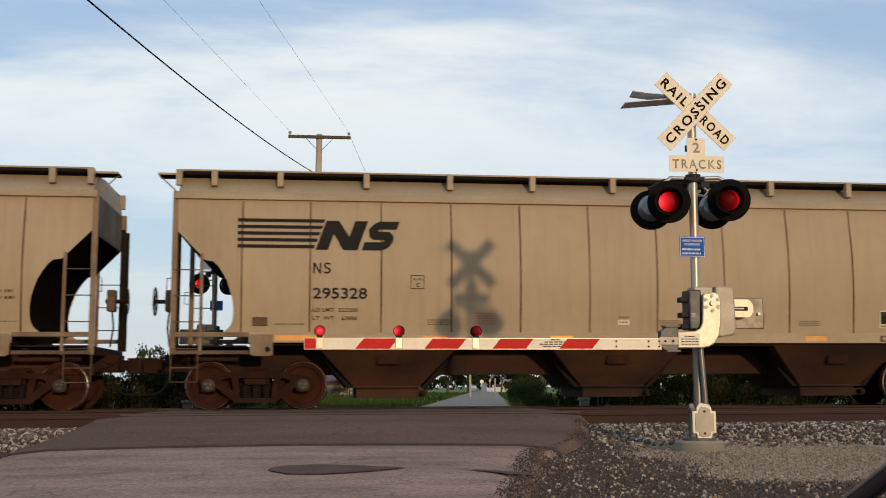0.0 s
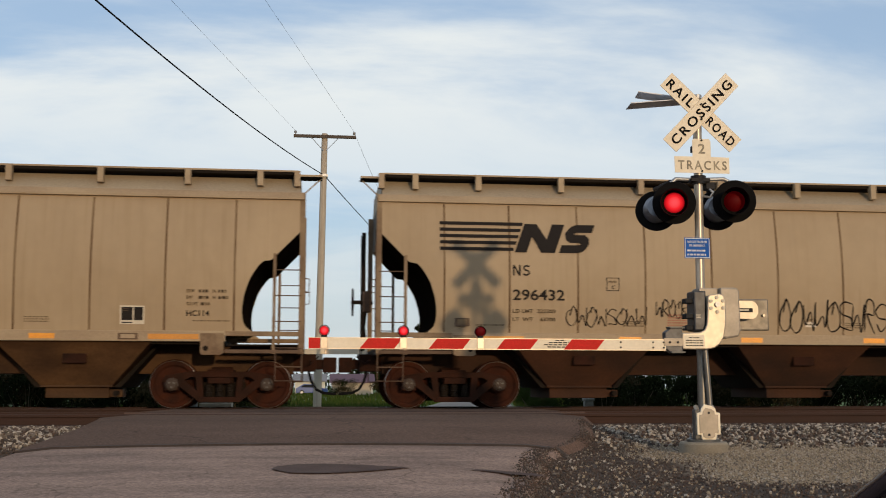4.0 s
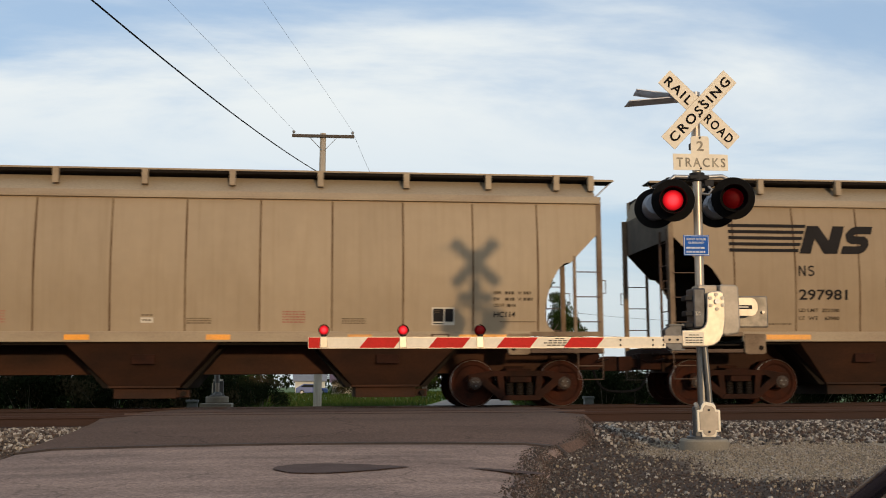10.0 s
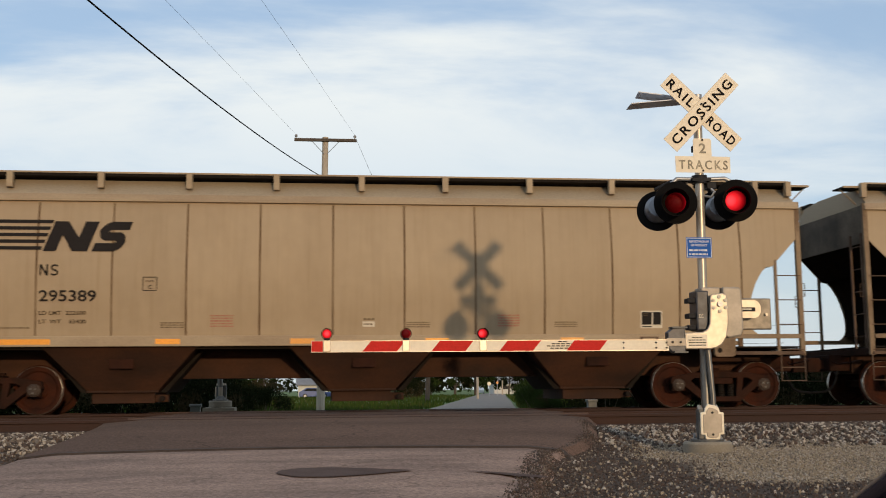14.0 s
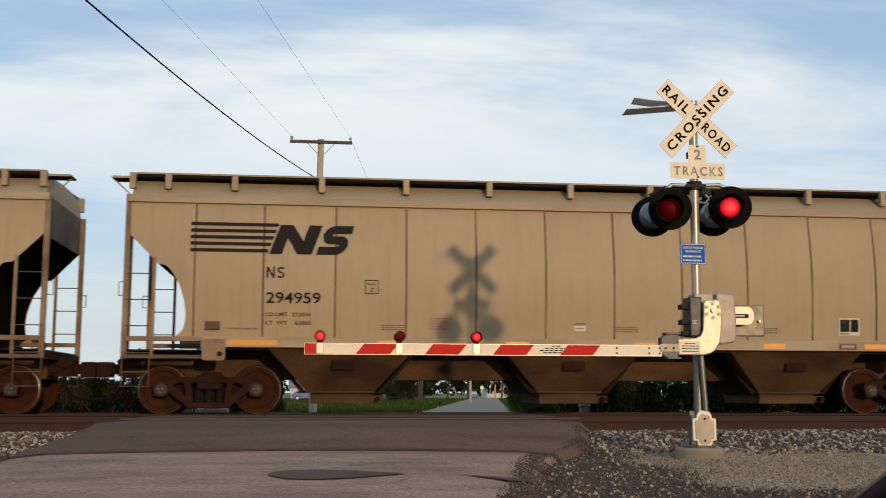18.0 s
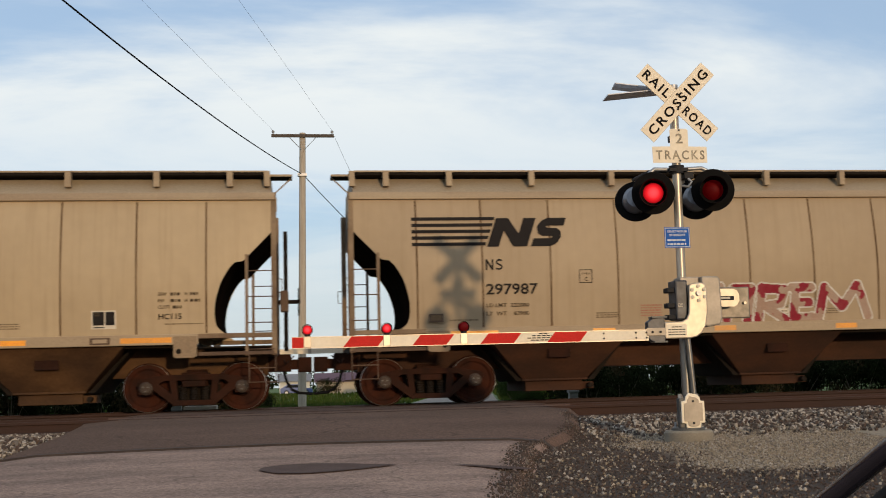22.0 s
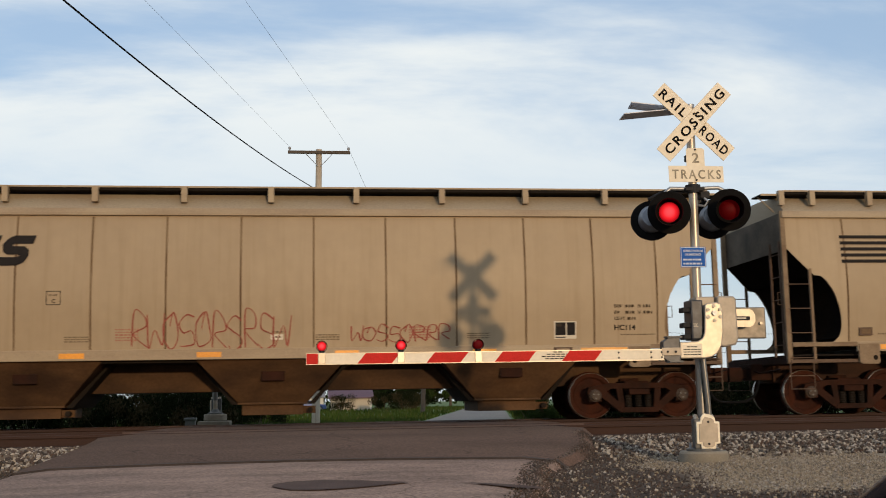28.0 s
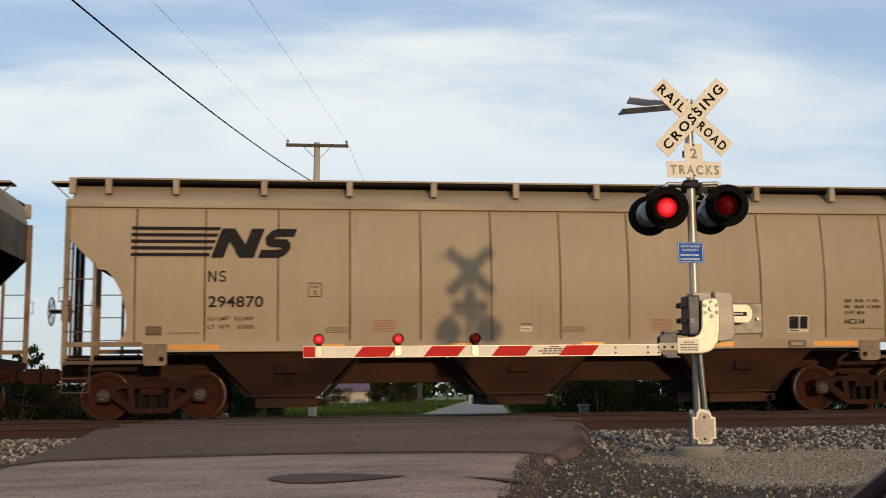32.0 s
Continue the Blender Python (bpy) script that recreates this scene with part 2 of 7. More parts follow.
GALV = material("galvanised_steel", (0.40, 0.41, 0.43), 0.45, 0.7, second=(0.30, 0.29, 0.28), scale=9, amount=0.6, grain=70, bump=0.06)
BLACKIRON = material("black_iron", (0.010, 0.010, 0.012), 0.6, second=(0.022, 0.021, 0.023), scale=7, amount=0.6, grain=60, spec=0.2)
LENS_DARK = material("unlit_red_lens", (0.075, 0.002, 0.0025), 0.6, spec=0.12, scale=9, amount=0.4, grain=90)


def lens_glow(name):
    """A red lens ball with the lamp's lit look on one side, hot then deep red, and its unlit look behind."""
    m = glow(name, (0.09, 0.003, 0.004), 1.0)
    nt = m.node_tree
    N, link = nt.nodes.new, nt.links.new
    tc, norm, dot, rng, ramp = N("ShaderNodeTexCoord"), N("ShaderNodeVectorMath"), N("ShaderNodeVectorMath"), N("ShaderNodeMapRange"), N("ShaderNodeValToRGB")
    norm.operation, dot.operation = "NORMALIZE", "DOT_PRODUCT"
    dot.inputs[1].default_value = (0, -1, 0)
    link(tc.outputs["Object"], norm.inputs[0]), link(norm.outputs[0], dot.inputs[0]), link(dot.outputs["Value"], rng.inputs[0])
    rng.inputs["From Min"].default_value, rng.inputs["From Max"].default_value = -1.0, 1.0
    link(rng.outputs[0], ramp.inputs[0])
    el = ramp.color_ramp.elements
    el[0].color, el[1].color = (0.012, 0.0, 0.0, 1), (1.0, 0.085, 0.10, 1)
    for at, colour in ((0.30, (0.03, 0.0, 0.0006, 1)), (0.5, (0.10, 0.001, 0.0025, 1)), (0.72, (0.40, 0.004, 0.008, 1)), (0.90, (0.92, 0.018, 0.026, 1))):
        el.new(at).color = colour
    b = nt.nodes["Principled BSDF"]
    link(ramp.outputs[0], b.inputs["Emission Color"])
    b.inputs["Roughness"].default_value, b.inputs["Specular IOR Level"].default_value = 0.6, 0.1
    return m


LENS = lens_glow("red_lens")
CONCRETE = material("concrete", (0.24, 0.21, 0.165), 0.9, second=(0.17, 0.145, 0.11), scale=5, amount=0.6, grain=70, bump=0.3)
POLEWOOD = material("weathered_pole", (0.42, 0.36, 0.29), 0.85, second=(0.28, 0.23, 0.18), scale=3, stretch=(6, 6, 0.4), amount=0.7, grain=60, bump=0.25)
CABLE = material("cable_black", (0.010, 0.010, 0.011), 0.9, spec=0.05)
PORCELAIN = material("insulator_glaze", (0.28, 0.27, 0.27), 0.2)
DULL = material("dull_steel", (0.115, 0.115, 0.112), 0.55, 0.3, second=(0.06, 0.06, 0.058), scale=6, amount=0.6, grain=60, bump=0.06)
PIPE = material("weathered_pipe_steel", (0.20, 0.195, 0.185), 0.38, 0.65, second=(0.12, 0.112, 0.10), scale=4, stretch=(2, 2, 0.4), amount=0.7, grain=30, bump=0.03, contrast=0.5)
BRIGHT = material("polished_cast_aluminium", (0.44, 0.385, 0.315), 0.4, 0.55, second=(0.33, 0.29, 0.235), scale=6, amount=0.7, grain=18, bump=0.12, contrast=0.6)
WORN_PLATE = material("scuffed_steel_plate", (0.20, 0.175, 0.145), 0.45, 0.5, second=(0.10, 0.088, 0.072), scale=9, amount=0.8, grain=25, bump=0.08)
CASTING = material("grey_casting", (0.35, 0.30, 0.245), 0.5, 0.3, second=(0.22, 0.195, 0.16), scale=6, amount=0.7, grain=30, bump=0.05, contrast=0.4)
BLADE_BACK = material("weathered_sheet_back", (0.66, 0.66, 0.68), 0.55, 0.1, second=(0.5, 0.5, 0.52), scale=6, amount=0.7, grain=30, bump=0.03, contrast=0.5)
POT_DARK = material("dark_pot_metal", (0.055, 0.058, 0.068), 0.42, 0.4, second=(0.02, 0.02, 0.024), scale=9, amount=0.8, grain=30, bump=0.05)
POT = material("blue_grey_pot_metal", (0.20, 0.21, 0.235), 0.36, 0.55, second=(0.12, 0.125, 0.14), scale=8, amount=0.6, grain=30, bump=0.03, contrast=0.5)


def add_cracks(mat, scale, width, colour, amount, chip=0.0):
    """Dark wandering cracks, and pale stone chips worn bare, over a material."""
    nt = mat.node_tree
    N, link = nt.nodes.new, nt.links.new
    b = nt.nodes["Principled BSDF"]
    old = b.inputs["Base Color"].links[0].from_socket
    tc, wob, add = N("ShaderNodeTexCoord"), N("ShaderNodeTexNoise"), N("ShaderNodeVectorMath")
    wob.inputs["Scale"].default_value, wob.inputs["Detail"].default_value = 2.2, 5
    link(tc.outputs["Object"], wob.inputs["Vector"])
    sc = N("ShaderNodeVectorMath"); sc.operation = "SCALE"; sc.inputs["Scale"].default_value = 0.7
    link(wob.outputs["Color"], sc.inputs[0])
    add.operation = "ADD"
    link(tc.outputs["Object"], add.inputs[0]), link(sc.outputs[0], add.inputs[1])
    vo = N("ShaderNodeTexVoronoi")
    vo.feature = "DISTANCE_TO_EDGE"
    vo.inputs["Scale"].default_value = scale
    link(add.outputs[0], vo.inputs["Vector"])
    rng = N("ShaderNodeMapRange")
    rng.inputs["From Min"].default_value, rng.inputs["From Max"].default_value = 0.0, width
    rng.inputs["To Min"].default_value, rng.inputs["To Max"].default_value = amount, 0.0
    link(vo.outputs["Distance"], rng.inputs[0])
    gate, gr = N("ShaderNodeTexNoise"), N("ShaderNodeMapRange")
    gate.inputs["Scale"].default_value = 0.9
    gr.inputs["From Min"].default_value, gr.inputs["From Max"].default_value = 0.42, 0.56
    link(tc.outputs["Object"], gate.inputs["Vector"]), link(gate.outputs["Fac"], gr.inputs[0])
    mul = N("ShaderNodeMath"); mul.operation = "MULTIPLY"
    link(rng.outputs[0], mul.inputs[0]), link(gr.outputs[0], mul.inputs[1])
    mx = N("ShaderNodeMix"); mx.data_type = "RGBA"
    link(mul.outputs[0], mx.inputs[0]), link(old, mx.inputs[6])
    mx.inputs[7].default_value = (*colour, 1)
    last = mx.outputs[2]
    if chip:
        cell, cr = N("ShaderNodeTexVoronoi"), N("ShaderNodeMapRange")
        cell.inputs["Scale"].default_value = chip
        link(tc.outputs["Object"], cell.inputs["Vector"])
        sep = N("ShaderNodeSeparateColor")
        link(cell.outputs["Color"], sep.inputs[0]), link(sep.outputs[0], cr.inputs[0])
        cr.inputs["To Min"].default_value, cr.inputs["To Max"].default_value = 0.76, 1.26
        sv = N("ShaderNodeVectorMath"); sv.operation = "SCALE"
        link(last, sv.inputs[0]), link(cr.outputs[0], sv.inputs["Scale"])
        last = sv.outputs[0]
    link(last, b.inputs["Base Color"])
    return mat

# ---- building blocks ----
class Shape:
    """Collects boxes, tubes and extruded outlines into one mesh."""

    def __init__(self):
        self.v, self.f, self.m = [], [], []

    def add(self, verts, faces, slot=0):
        n = len(self.v)
        self.v += [tuple(p) for p in verts]
        self.f += [tuple(i + n for i in f) for f in faces]
        self.m += [slot] * len(faces)
        return self

    def box(self, x0, x1, y0, y1, z0, z1, slot=0):
        v = [(x, y, z) for x in (x0, x1) for y in (y0, y1) for z in (z0, z1)]
        return self.add(v, [(0, 1, 3, 2), (4, 6, 7, 5), (0, 4, 5, 1), (2, 3, 7, 6), (0, 2, 6, 4), (1, 5, 7, 3)], slot)

    def tube(self, p, q, r, n=10, r2=None, slot=0):
        p, q = Vector(p), Vector(q)
        d = (q - p).normalized()
        a = d.orthogonal().normalized()
        b = d.cross(a)
        r2 = r if r2 is None else r2
        ring = [(math.cos(2 * math.pi * i / n), math.sin(2 * math.pi * i / n)) for i in range(n)]
        v = [p + (a * c + b * s) * r for c, s in ring] + [q + (a * c + b * s) * r2 for c, s in ring]
        f = [(i, (i + 1) % n, n + (i + 1) % n, n + i) for i in range(n)]
        return self.add(v, f + [tuple(range(n - 1, -1, -1)), tuple(range(n, 2 * n))], slot)

    def pipe(self, pts, r, n=8, slot=0):
        """One connected tube through the points."""
        pts = [Vector(p) for p in pts]
        ways = [(q - p).normalized() for p, q in zip(pts, pts[1:])]
        tang = [ways[0]] + [(a + b).normalized() for a, b in zip(ways, ways[1:])] + [ways[-1]]
        side = tang[0].orthogonal().normalized()
        v, f = [], []
        for i, (p, d) in enumerate(zip(pts, tang)):
            side = (side - d * side.dot(d)).normalized()
            up = d.cross(side)
            v += [p + (side * math.cos(2 * math.pi * k / n) + up * math.sin(2 * math.pi * k / n)) * r for k in range(n)]
            if i:
                f += [((i - 1) * n + k, (i - 1) * n + (k + 1) % n, i * n + (k + 1) % n, i * n + k) for k in range(n)]
        m = (len(pts) - 1) * n
        return self.add(v, f + [tuple(range(n - 1, -1, -1)), tuple(range(m, m + n))], slot)

    def prism(self, outline, a, b, axis="y", slot=0):
        """An outline in the two other axes, in order, drawn out from a to b along the axis."""
        n = len(outline)
        put = {"x": lambda u, w, t: (t, u, w), "y": lambda u, w, t: (u, t, w), "z": lambda u, w, t: (u, w, t)}[axis]
        v = [put(u, w, a) for u, w in outline] + [put(u, w, b) for u, w in outline]
        f = [(i, (i + 1) % n, n + (i + 1) % n, n + i) for i in range(n)]
        return self.add(v, f + [tuple(range(n - 1, -1, -1)), tuple(range(n, 2 * n))], slot)

    def turn(self, profile, centre, axis, n=24, slot=0):
        """A profile of (along, radius) turned about the axis through centre."""
        c, d = Vector(centre), Vector(axis).normalized()
        a = d.orthogonal().normalized()
        b = d.cross(a)
        v, f, k = [], [], len(profile)
        for i in range(n):
            w = 2 * math.pi * i / n
            v += [c + d * h + (a * math.cos(w) + b * math.sin(w)) * r for h, r in profile]
        for i in range(n):
            j = (i + 1) % n
            f += [(i * k + s, i * k + s + 1, j * k + s + 1, j * k + s) for s in range(k - 1)]
        return self.add(v, f, slot)

    def grid(self, us, ws, fun, slot=0):
        v = [fun(u, w) for u in us for w in ws]
        k = len(ws)
        f = [(i * k + j, (i + 1) * k + j, (i + 1) * k + j + 1, i * k + j + 1) for i in range(len(us) - 1) for j in range(k - 1)]
        return self.add(v, f, slot)

    def mesh(self, name, mats, bevel=0.0, smooth=0.0):
        me = bpy.data.meshes.new(name)
        me.from_pydata(self.v, [], self.f)
        for m in mats if isinstance(mats, (list, tuple)) else [mats]:
            me.materials.append(m)
        me.polygons.foreach_set("material_index", self.m)
        bm = bmesh.new()
        bm.from_mesh(me)
        bmesh.ops.recalc_face_normals(bm, faces=bm.faces)
        if bevel:
            edges = [e for e in bm.edges if len(e.link_faces) == 2 and e.calc_face_angle(0) > 0.5]
            bmesh.ops.bevel(bm, geom=edges, offset=bevel, segments=2, affect="EDGES", profile=0.6, clamp_overlap=True)
        if smooth:
            for f in bm.faces:
                f.smooth = True
            for e in bm.edges:
                e.smooth = len(e.link_faces) == 2 and e.calc_face_angle(0) < smooth
        bm.to_mesh(me)
        bm.free()
        return me


def quick(sh, name, mats):
    me = bpy.data.meshes.new(name)
    me.from_pydata(sh.v, [], sh.f)
    for m in mats:
        me.materials.append(m)
    me.polygons.foreach_set("material_index", sh.m)
    return me


def part(name, shape, mats, parent=None, label="", bevel=0.0, smooth=0.0, m=None):
    """Links a shape (or a ready mesh) as one mesh object, under a thing or a part."""
    me = shape if isinstance(shape, bpy.types.Mesh) else shape.mesh(name, mats, bevel, smooth)
    ob = new(name, me)
    if parent:
        ob.parent = parent
    if m is not None:
        ob.matrix_basis = m
    return tagged(ob, label)


def thing(name, label, category, m=None, group="", kind=""):
    ob = new(name)
    ob.empty_display_size = 0.2
    if m is not None:
        ob.matrix_basis = m
    return tagged(ob, label, category, group, kind)


def lettering(text, height, mat, parent, m, name="lettering", width=None, thick=0.002, spacing=1.0, weight=0.022):
    """Built-in font, its capitals that high, its left foot at m (x along the line, y up), as a mesh."""
    cu = bpy.data.curves.new(name, "FONT")
    cu.body, cu.size, cu.extrude, cu.offset = text, height * 1.39, thick, height * weight
    cu.space_character = spacing
    cu.resolution_u = 3
    ob = bpy.data.objects.new(name, cu)
    me = bpy.data.meshes.new_from_object(ob)
    bpy.data.objects.remove(ob)
    me.materials.clear()
    me.materials.append(mat)
    xs = [v.co.x for v in me.vertices]
    k = width / (max(xs) - min(xs)) if width else 1.0
    x0 = min(xs)
    for v in me.vertices:
        v.co.x = (v.co.x - x0) * k
    return part(name, me, None, parent, m=m)


# ---- ground: one sheet to the horizon, with the ballast bank under the two tracks ----
TRACKS_Y = (17.60, 22.17)


def step(a, b, x):
    x = min(1.0, max(0.0, (x - a) / (b - a)))
    return x * x * (3 - 2 * x)


def line(x, pts):
    for (a, p), (b, q) in zip(pts, pts[1:]):
        if x <= b:
            return p + (q - p) * max(0.0, (x - a) / (b - a))
    return pts[-1][1]


BANK = [(-58, -0.95), (0, -0.8), (8.12, -0.58), (11.02, -0.5), (13.22, -0.42), (14.38, -0.33), (15.31, -0.2), (24.59, -0.2), (25.98, -0.42), (30.16, -0.62), (46.4, -0.62), (5800, -0.62)]


def bank(x, y):
    z = line(y, BANK) + 0.06 * math.exp(-((x - 4.9) ** 2 + (y - 12.55) ** 2) / 0.9)
    if 3.5 < y < 28:
        z += 0.025 * noise.noise((x * 0.6, y * 0.6, 0)) * (1 if 15 > y or y > 25.5 else 0.3)
    return z


def ground():
    xs = [-3000, -800, -250, -100, -50, -30] + [-20 + 0.5 * i for i in range(81)] + [30, 50, 100, 250, 800, 3000]
    ys = [-3000, -300, -60, -20, -8, 0, 3, 5] + [7 + 0.45 * i for i in range(47)] + [30, 35, 40, 60, 100, 200, 400, 900, 3500]
    sh = Shape().grid(xs, ys, lambda x, y: (x, y, bank(x, y)))
    return tagged(part("ground", sh, GROUND, smooth=1.0), "dirt and short grass ground, flat to the horizon", "ground", kind="structure")


ROAD_Z = [(-69.6, -0.85), (0, -0.76), (8.12, -0.5), (11.83, -0.36), (13.22, -0.31), (15.31, -0.09), (16.36, -0.03), (23.66, -0.03), (26.68, -0.2), (32.48, -0.5), (52.2, -0.56), (464, -0.56)]
ROAD_L = [(-69.6, -15.25), (0, -4.9), (6.96, -3.77), (13.8, -3.3), (15.08, -3.01), (19.72, -3.11), (23.9, -2.83), (27.84, -0.1), (34.8, 2.27), (49.53, 4.77), (128.76, 18.21), (243.6, 37.62)]
ROAD_R = [(-69.6, 3.75), (0, 3.6), (6.03, 2.79), (7.54, 1.56), (9.05, 1.79), (12.76, 2.76), (14.15, 3.61), (17.98, 4.53), (23.9, 5.07), (27.84, 5.6), (34.8, 6.96), (50.46, 9.52), (128.76, 22.91), (243.6, 42.62)]


def road_sheet(y0, y1, dy, lift, name, mat, label, skip=()):
    """A paved sheet between the road's edges, with sides that go into the ground."""
    ys, y = [], y0
    while y < y1 - 1e-6:
        ys.append(y)
        y += dy if y < 52 else 12
    ys.append(y1)
    us = [i / 16 for i in range(17)]

    def at(y, u):
        a, b = line(y, ROAD_L), line(y, ROAD_R)
        wob = 0.13 * noise.noise((y * 1.3, 3 if u < 0.5 else 9, 0)) + 0.06 * noise.noise((y * 5.0, 3 if u < 0.5 else 9, 1)) if u in (0, 1) else 0
        crown = 0.04 * (1 - (2 * u - 1) ** 2) * (1 - step(13.9, 16.2, y) * (1 - step(23.7, 26.7, y)))
        return (a + (b - a) * u + wob, y, line(y, ROAD_Z) + lift + crown - (0.035 if u in (0, 1) else 0))

    sh = Shape().grid(ys, us, at)
    for u in (0.0, 1.0):
        sh.grid(ys, [0, 1], lambda y, w: Vector(at(y, u)) + Vector(((-0.40 if u == 0 else 0.40) * w, 0, -0.34 * w)))
    for y in (y0, y1):
        sh.grid(us, [0, 1], lambda u, w: Vector(at(y, u)) + Vector((0, 0, -0.4 * w)))
    return tagged(part(name, sh, mat, smooth=0.6), label, "road", kind="structure")


def stones(name, label, count, area, size, mats, seed, where=None, height=None):
    """Loose broken stone, each a small uneven block, joined."""
    rnd = random.Random(seed)
    sh = Shape()
    cube = [(-1, -1, -1), (1, -1, -1), (1, 1, -1), (-1, 1, -1), (-1, -1, 1), (1, -1, 1), (1, 1, 1), (-1, 1, 1)]
    faces = [(0, 3, 2, 1), (4, 5, 6, 7), (0, 1, 5, 4), (1, 2, 6, 5), (2, 3, 7, 6), (3, 0, 4, 7)]
    x0, x1, y0, y1 = area
    n = 0
    while n < count:
        x, y = rnd.uniform(x0, x1), rnd.uniform(y0, y1)
        if where and not where(x, y, rnd):
            continue
        n += 1
        s = size * rnd.uniform(0.5, 1.25)
        e = Euler((rnd.uniform(0, 6), rnd.uniform(0, 6), rnd.uniform(0, 6))).to_matrix()
        k = Vector((rnd.uniform(0.6, 1), rnd.uniform(0.5, 0.9), rnd.uniform(0.4, 0.7)))
        c = Vector((x, y, (height or bank)(x, y) + s * 0.25))
        v = [c + e @ Vector((p[0] * k.x * rnd.uniform(0.6, 1), p[1] * k.y * rnd.uniform(0.6, 1), p[2] * k.z * rnd.uniform(0.6, 1))) * s * 0.5 for p in cube]
        sh.add(v, faces, rnd.randrange(len(mats)))
    me = bpy.data.meshes.new(name)
    me.from_pydata(sh.v, [], sh.f)
    for m in mats:
        me.materials.append(m)
    me.polygons.foreach_set("material_index", sh.m)
    return tagged(part(name, me, None), label, "gravel", kind="stuff")


def ground_material():
    """Dry dirt and gravel near the tracks, grass beyond."""
    m = add_cracks(material("dirt_and_grass", (0.285, 0.228, 0.162), 0.97, second=(0.16, 0.122, 0.088), scale=0.9, amount=0.75, grain=45, bump=0.7, bump_depth=0.02), 0.5, 0.001, (0.05, 0.04, 0.03), 0.0, chip=38)
    nt = m.node_tree
    N, link = nt.nodes.new, nt.links.new
    b = nt.nodes["Principled BSDF"]
    old = b.inputs["Base Color"].links[0].from_socket
    tc, sep, rng = N("ShaderNodeTexCoord"), N("ShaderNodeSeparateXYZ"), N("ShaderNodeMapRange")
    link(tc.outputs["Object"], sep.inputs[0]), link(sep.outputs["Y"], rng.inputs[0])
    # dark soil along the road's edge, ragged
    sn, sa, ms = N("ShaderNodeTexNoise"), N("ShaderNodeMath"), N("ShaderNodeMapRange")
    sn.inputs["Scale"].default_value, sn.inputs["Detail"].default_value = 1.1, 6
    sa.operation = "MULTIPLY_ADD"
    sa.inputs[1].default_value = 1.3
    link(tc.outputs["Object"], sn.inputs["Vector"]), link(sn.outputs["Fac"], sa.inputs[0]), link(sep.outputs["X"], sa.inputs[2])
    ms.inputs["From Min"].default_value, ms.inputs["From Max"].default_value = 4.55, 5.15
    link(sa.outputs[0], ms.inputs[0])
    sy, my, both = N("ShaderNodeMath"), N("ShaderNodeMapRange"), N("ShaderNodeMath")
    sy.operation, both.operation = "MULTIPLY_ADD", "MULTIPLY"
    sy.inputs[1].default_value = 1.1
    link(sn.outputs["Fac"], sy.inputs[0]), link(sep.outputs["Y"], sy.inputs[2]), link(sy.outputs[0], my.inputs[0])
    my.inputs["From Min"].default_value, my.inputs["From Max"].default_value = 10.55, 11.1
    link(ms.outputs[0], both.inputs[0]), link(my.outputs[0], both.inputs[1])
    soil = N("ShaderNodeMix"); soil.data_type = "RGBA"
    link(both.outputs[0], soil.inputs[0]), link(old, soil.inputs[7])
    soil_dark = N("ShaderNodeVectorMath"); soil_dark.operation = "MULTIPLY"
    soil_dark.inputs[1].default_value = (0.21, 0.165, 0.155)
    link(old, soil_dark.inputs[0]), link(soil_dark.outputs[0], soil.inputs[6])
    old = soil.outputs[2]
    rng.inputs["From Min"].default_value, rng.inputs["From Max"].default_value = 26.7, 28.4
    gn = N("ShaderNodeTexNoise")
    gn.inputs["Scale"].default_value, gn.inputs["Detail"].default_value = 0.5, 8
    link(tc.outputs["Object"], gn.inputs["Vector"])
    gm = N("ShaderNodeMix"); gm.data_type = "RGBA"
    link(gn.outputs["Fac"], gm.inputs[0])
    gm.inputs[6].default_value, gm.inputs[7].default_value = (0.045, 0.095, 0.018, 1), (0.085, 0.14, 0.03, 1)
    mx = N("ShaderNodeMix"); mx.data_type = "RGBA"
    link(rng.outputs[0], mx.inputs[0]), link(old, mx.inputs[6]), link(gm.outputs[2], mx.inputs[7])
    link(mx.outputs[2], b.inputs["Base Color"])
    return m


GROUND = ground_material()
OLD_ASPHALT = add_cracks(material("worn_asphalt", (0.312, 0.212, 0.167), 0.95, second=(0.165, 0.113, 0.093), scale=1.3, stretch=(0.6, 1.6, 1), amount=0.8, grain=22, bump=0.4, bump_depth=0.015, contrast=0.7, spec=0.15), 0.7, 0.014, (0.07, 0.05, 0.04), 0.55, chip=42)
NEW_ASPHALT = add_cracks(material("newer_asphalt", (0.128, 0.079, 0.059), 0.95, second=(0.080, 0.050, 0.038), scale=0.8, stretch=(0.4, 1.2, 1), amount=0.8, grain=40, bump=0.5, contrast=1.2, spec=0.2), 0.35, 0.008, (0.03, 0.02, 0.017), 0.7, chip=50)
FAR_ASPHALT = material("pale_asphalt", (0.185, 0.160, 0.140), 0.9, second=(0.140, 0.120, 0.105), scale=0.5, amount=0.6, grain=40, bump=0.2)
TAR = material("tar_patch", (0.085, 0.056, 0.048), 0.9, spec=0.15, second=(0.12, 0.082, 0.07), scale=3, amount=0.6, grain=50, bump=0.3)
STONE_A = material("pale_ballast", (0.36, 0.315, 0.265), 0.95, scale=30, amount=0.5, bump=0)
STONE_B = material("grey_ballast", (0.15, 0.122, 0.10), 0.95, scale=30, amount=0.5, bump=0)
STONE_C = material("dark_ballast", (0.05, 0.038, 0.032), 0.95, scale=30, amount=0.5, bump=0)
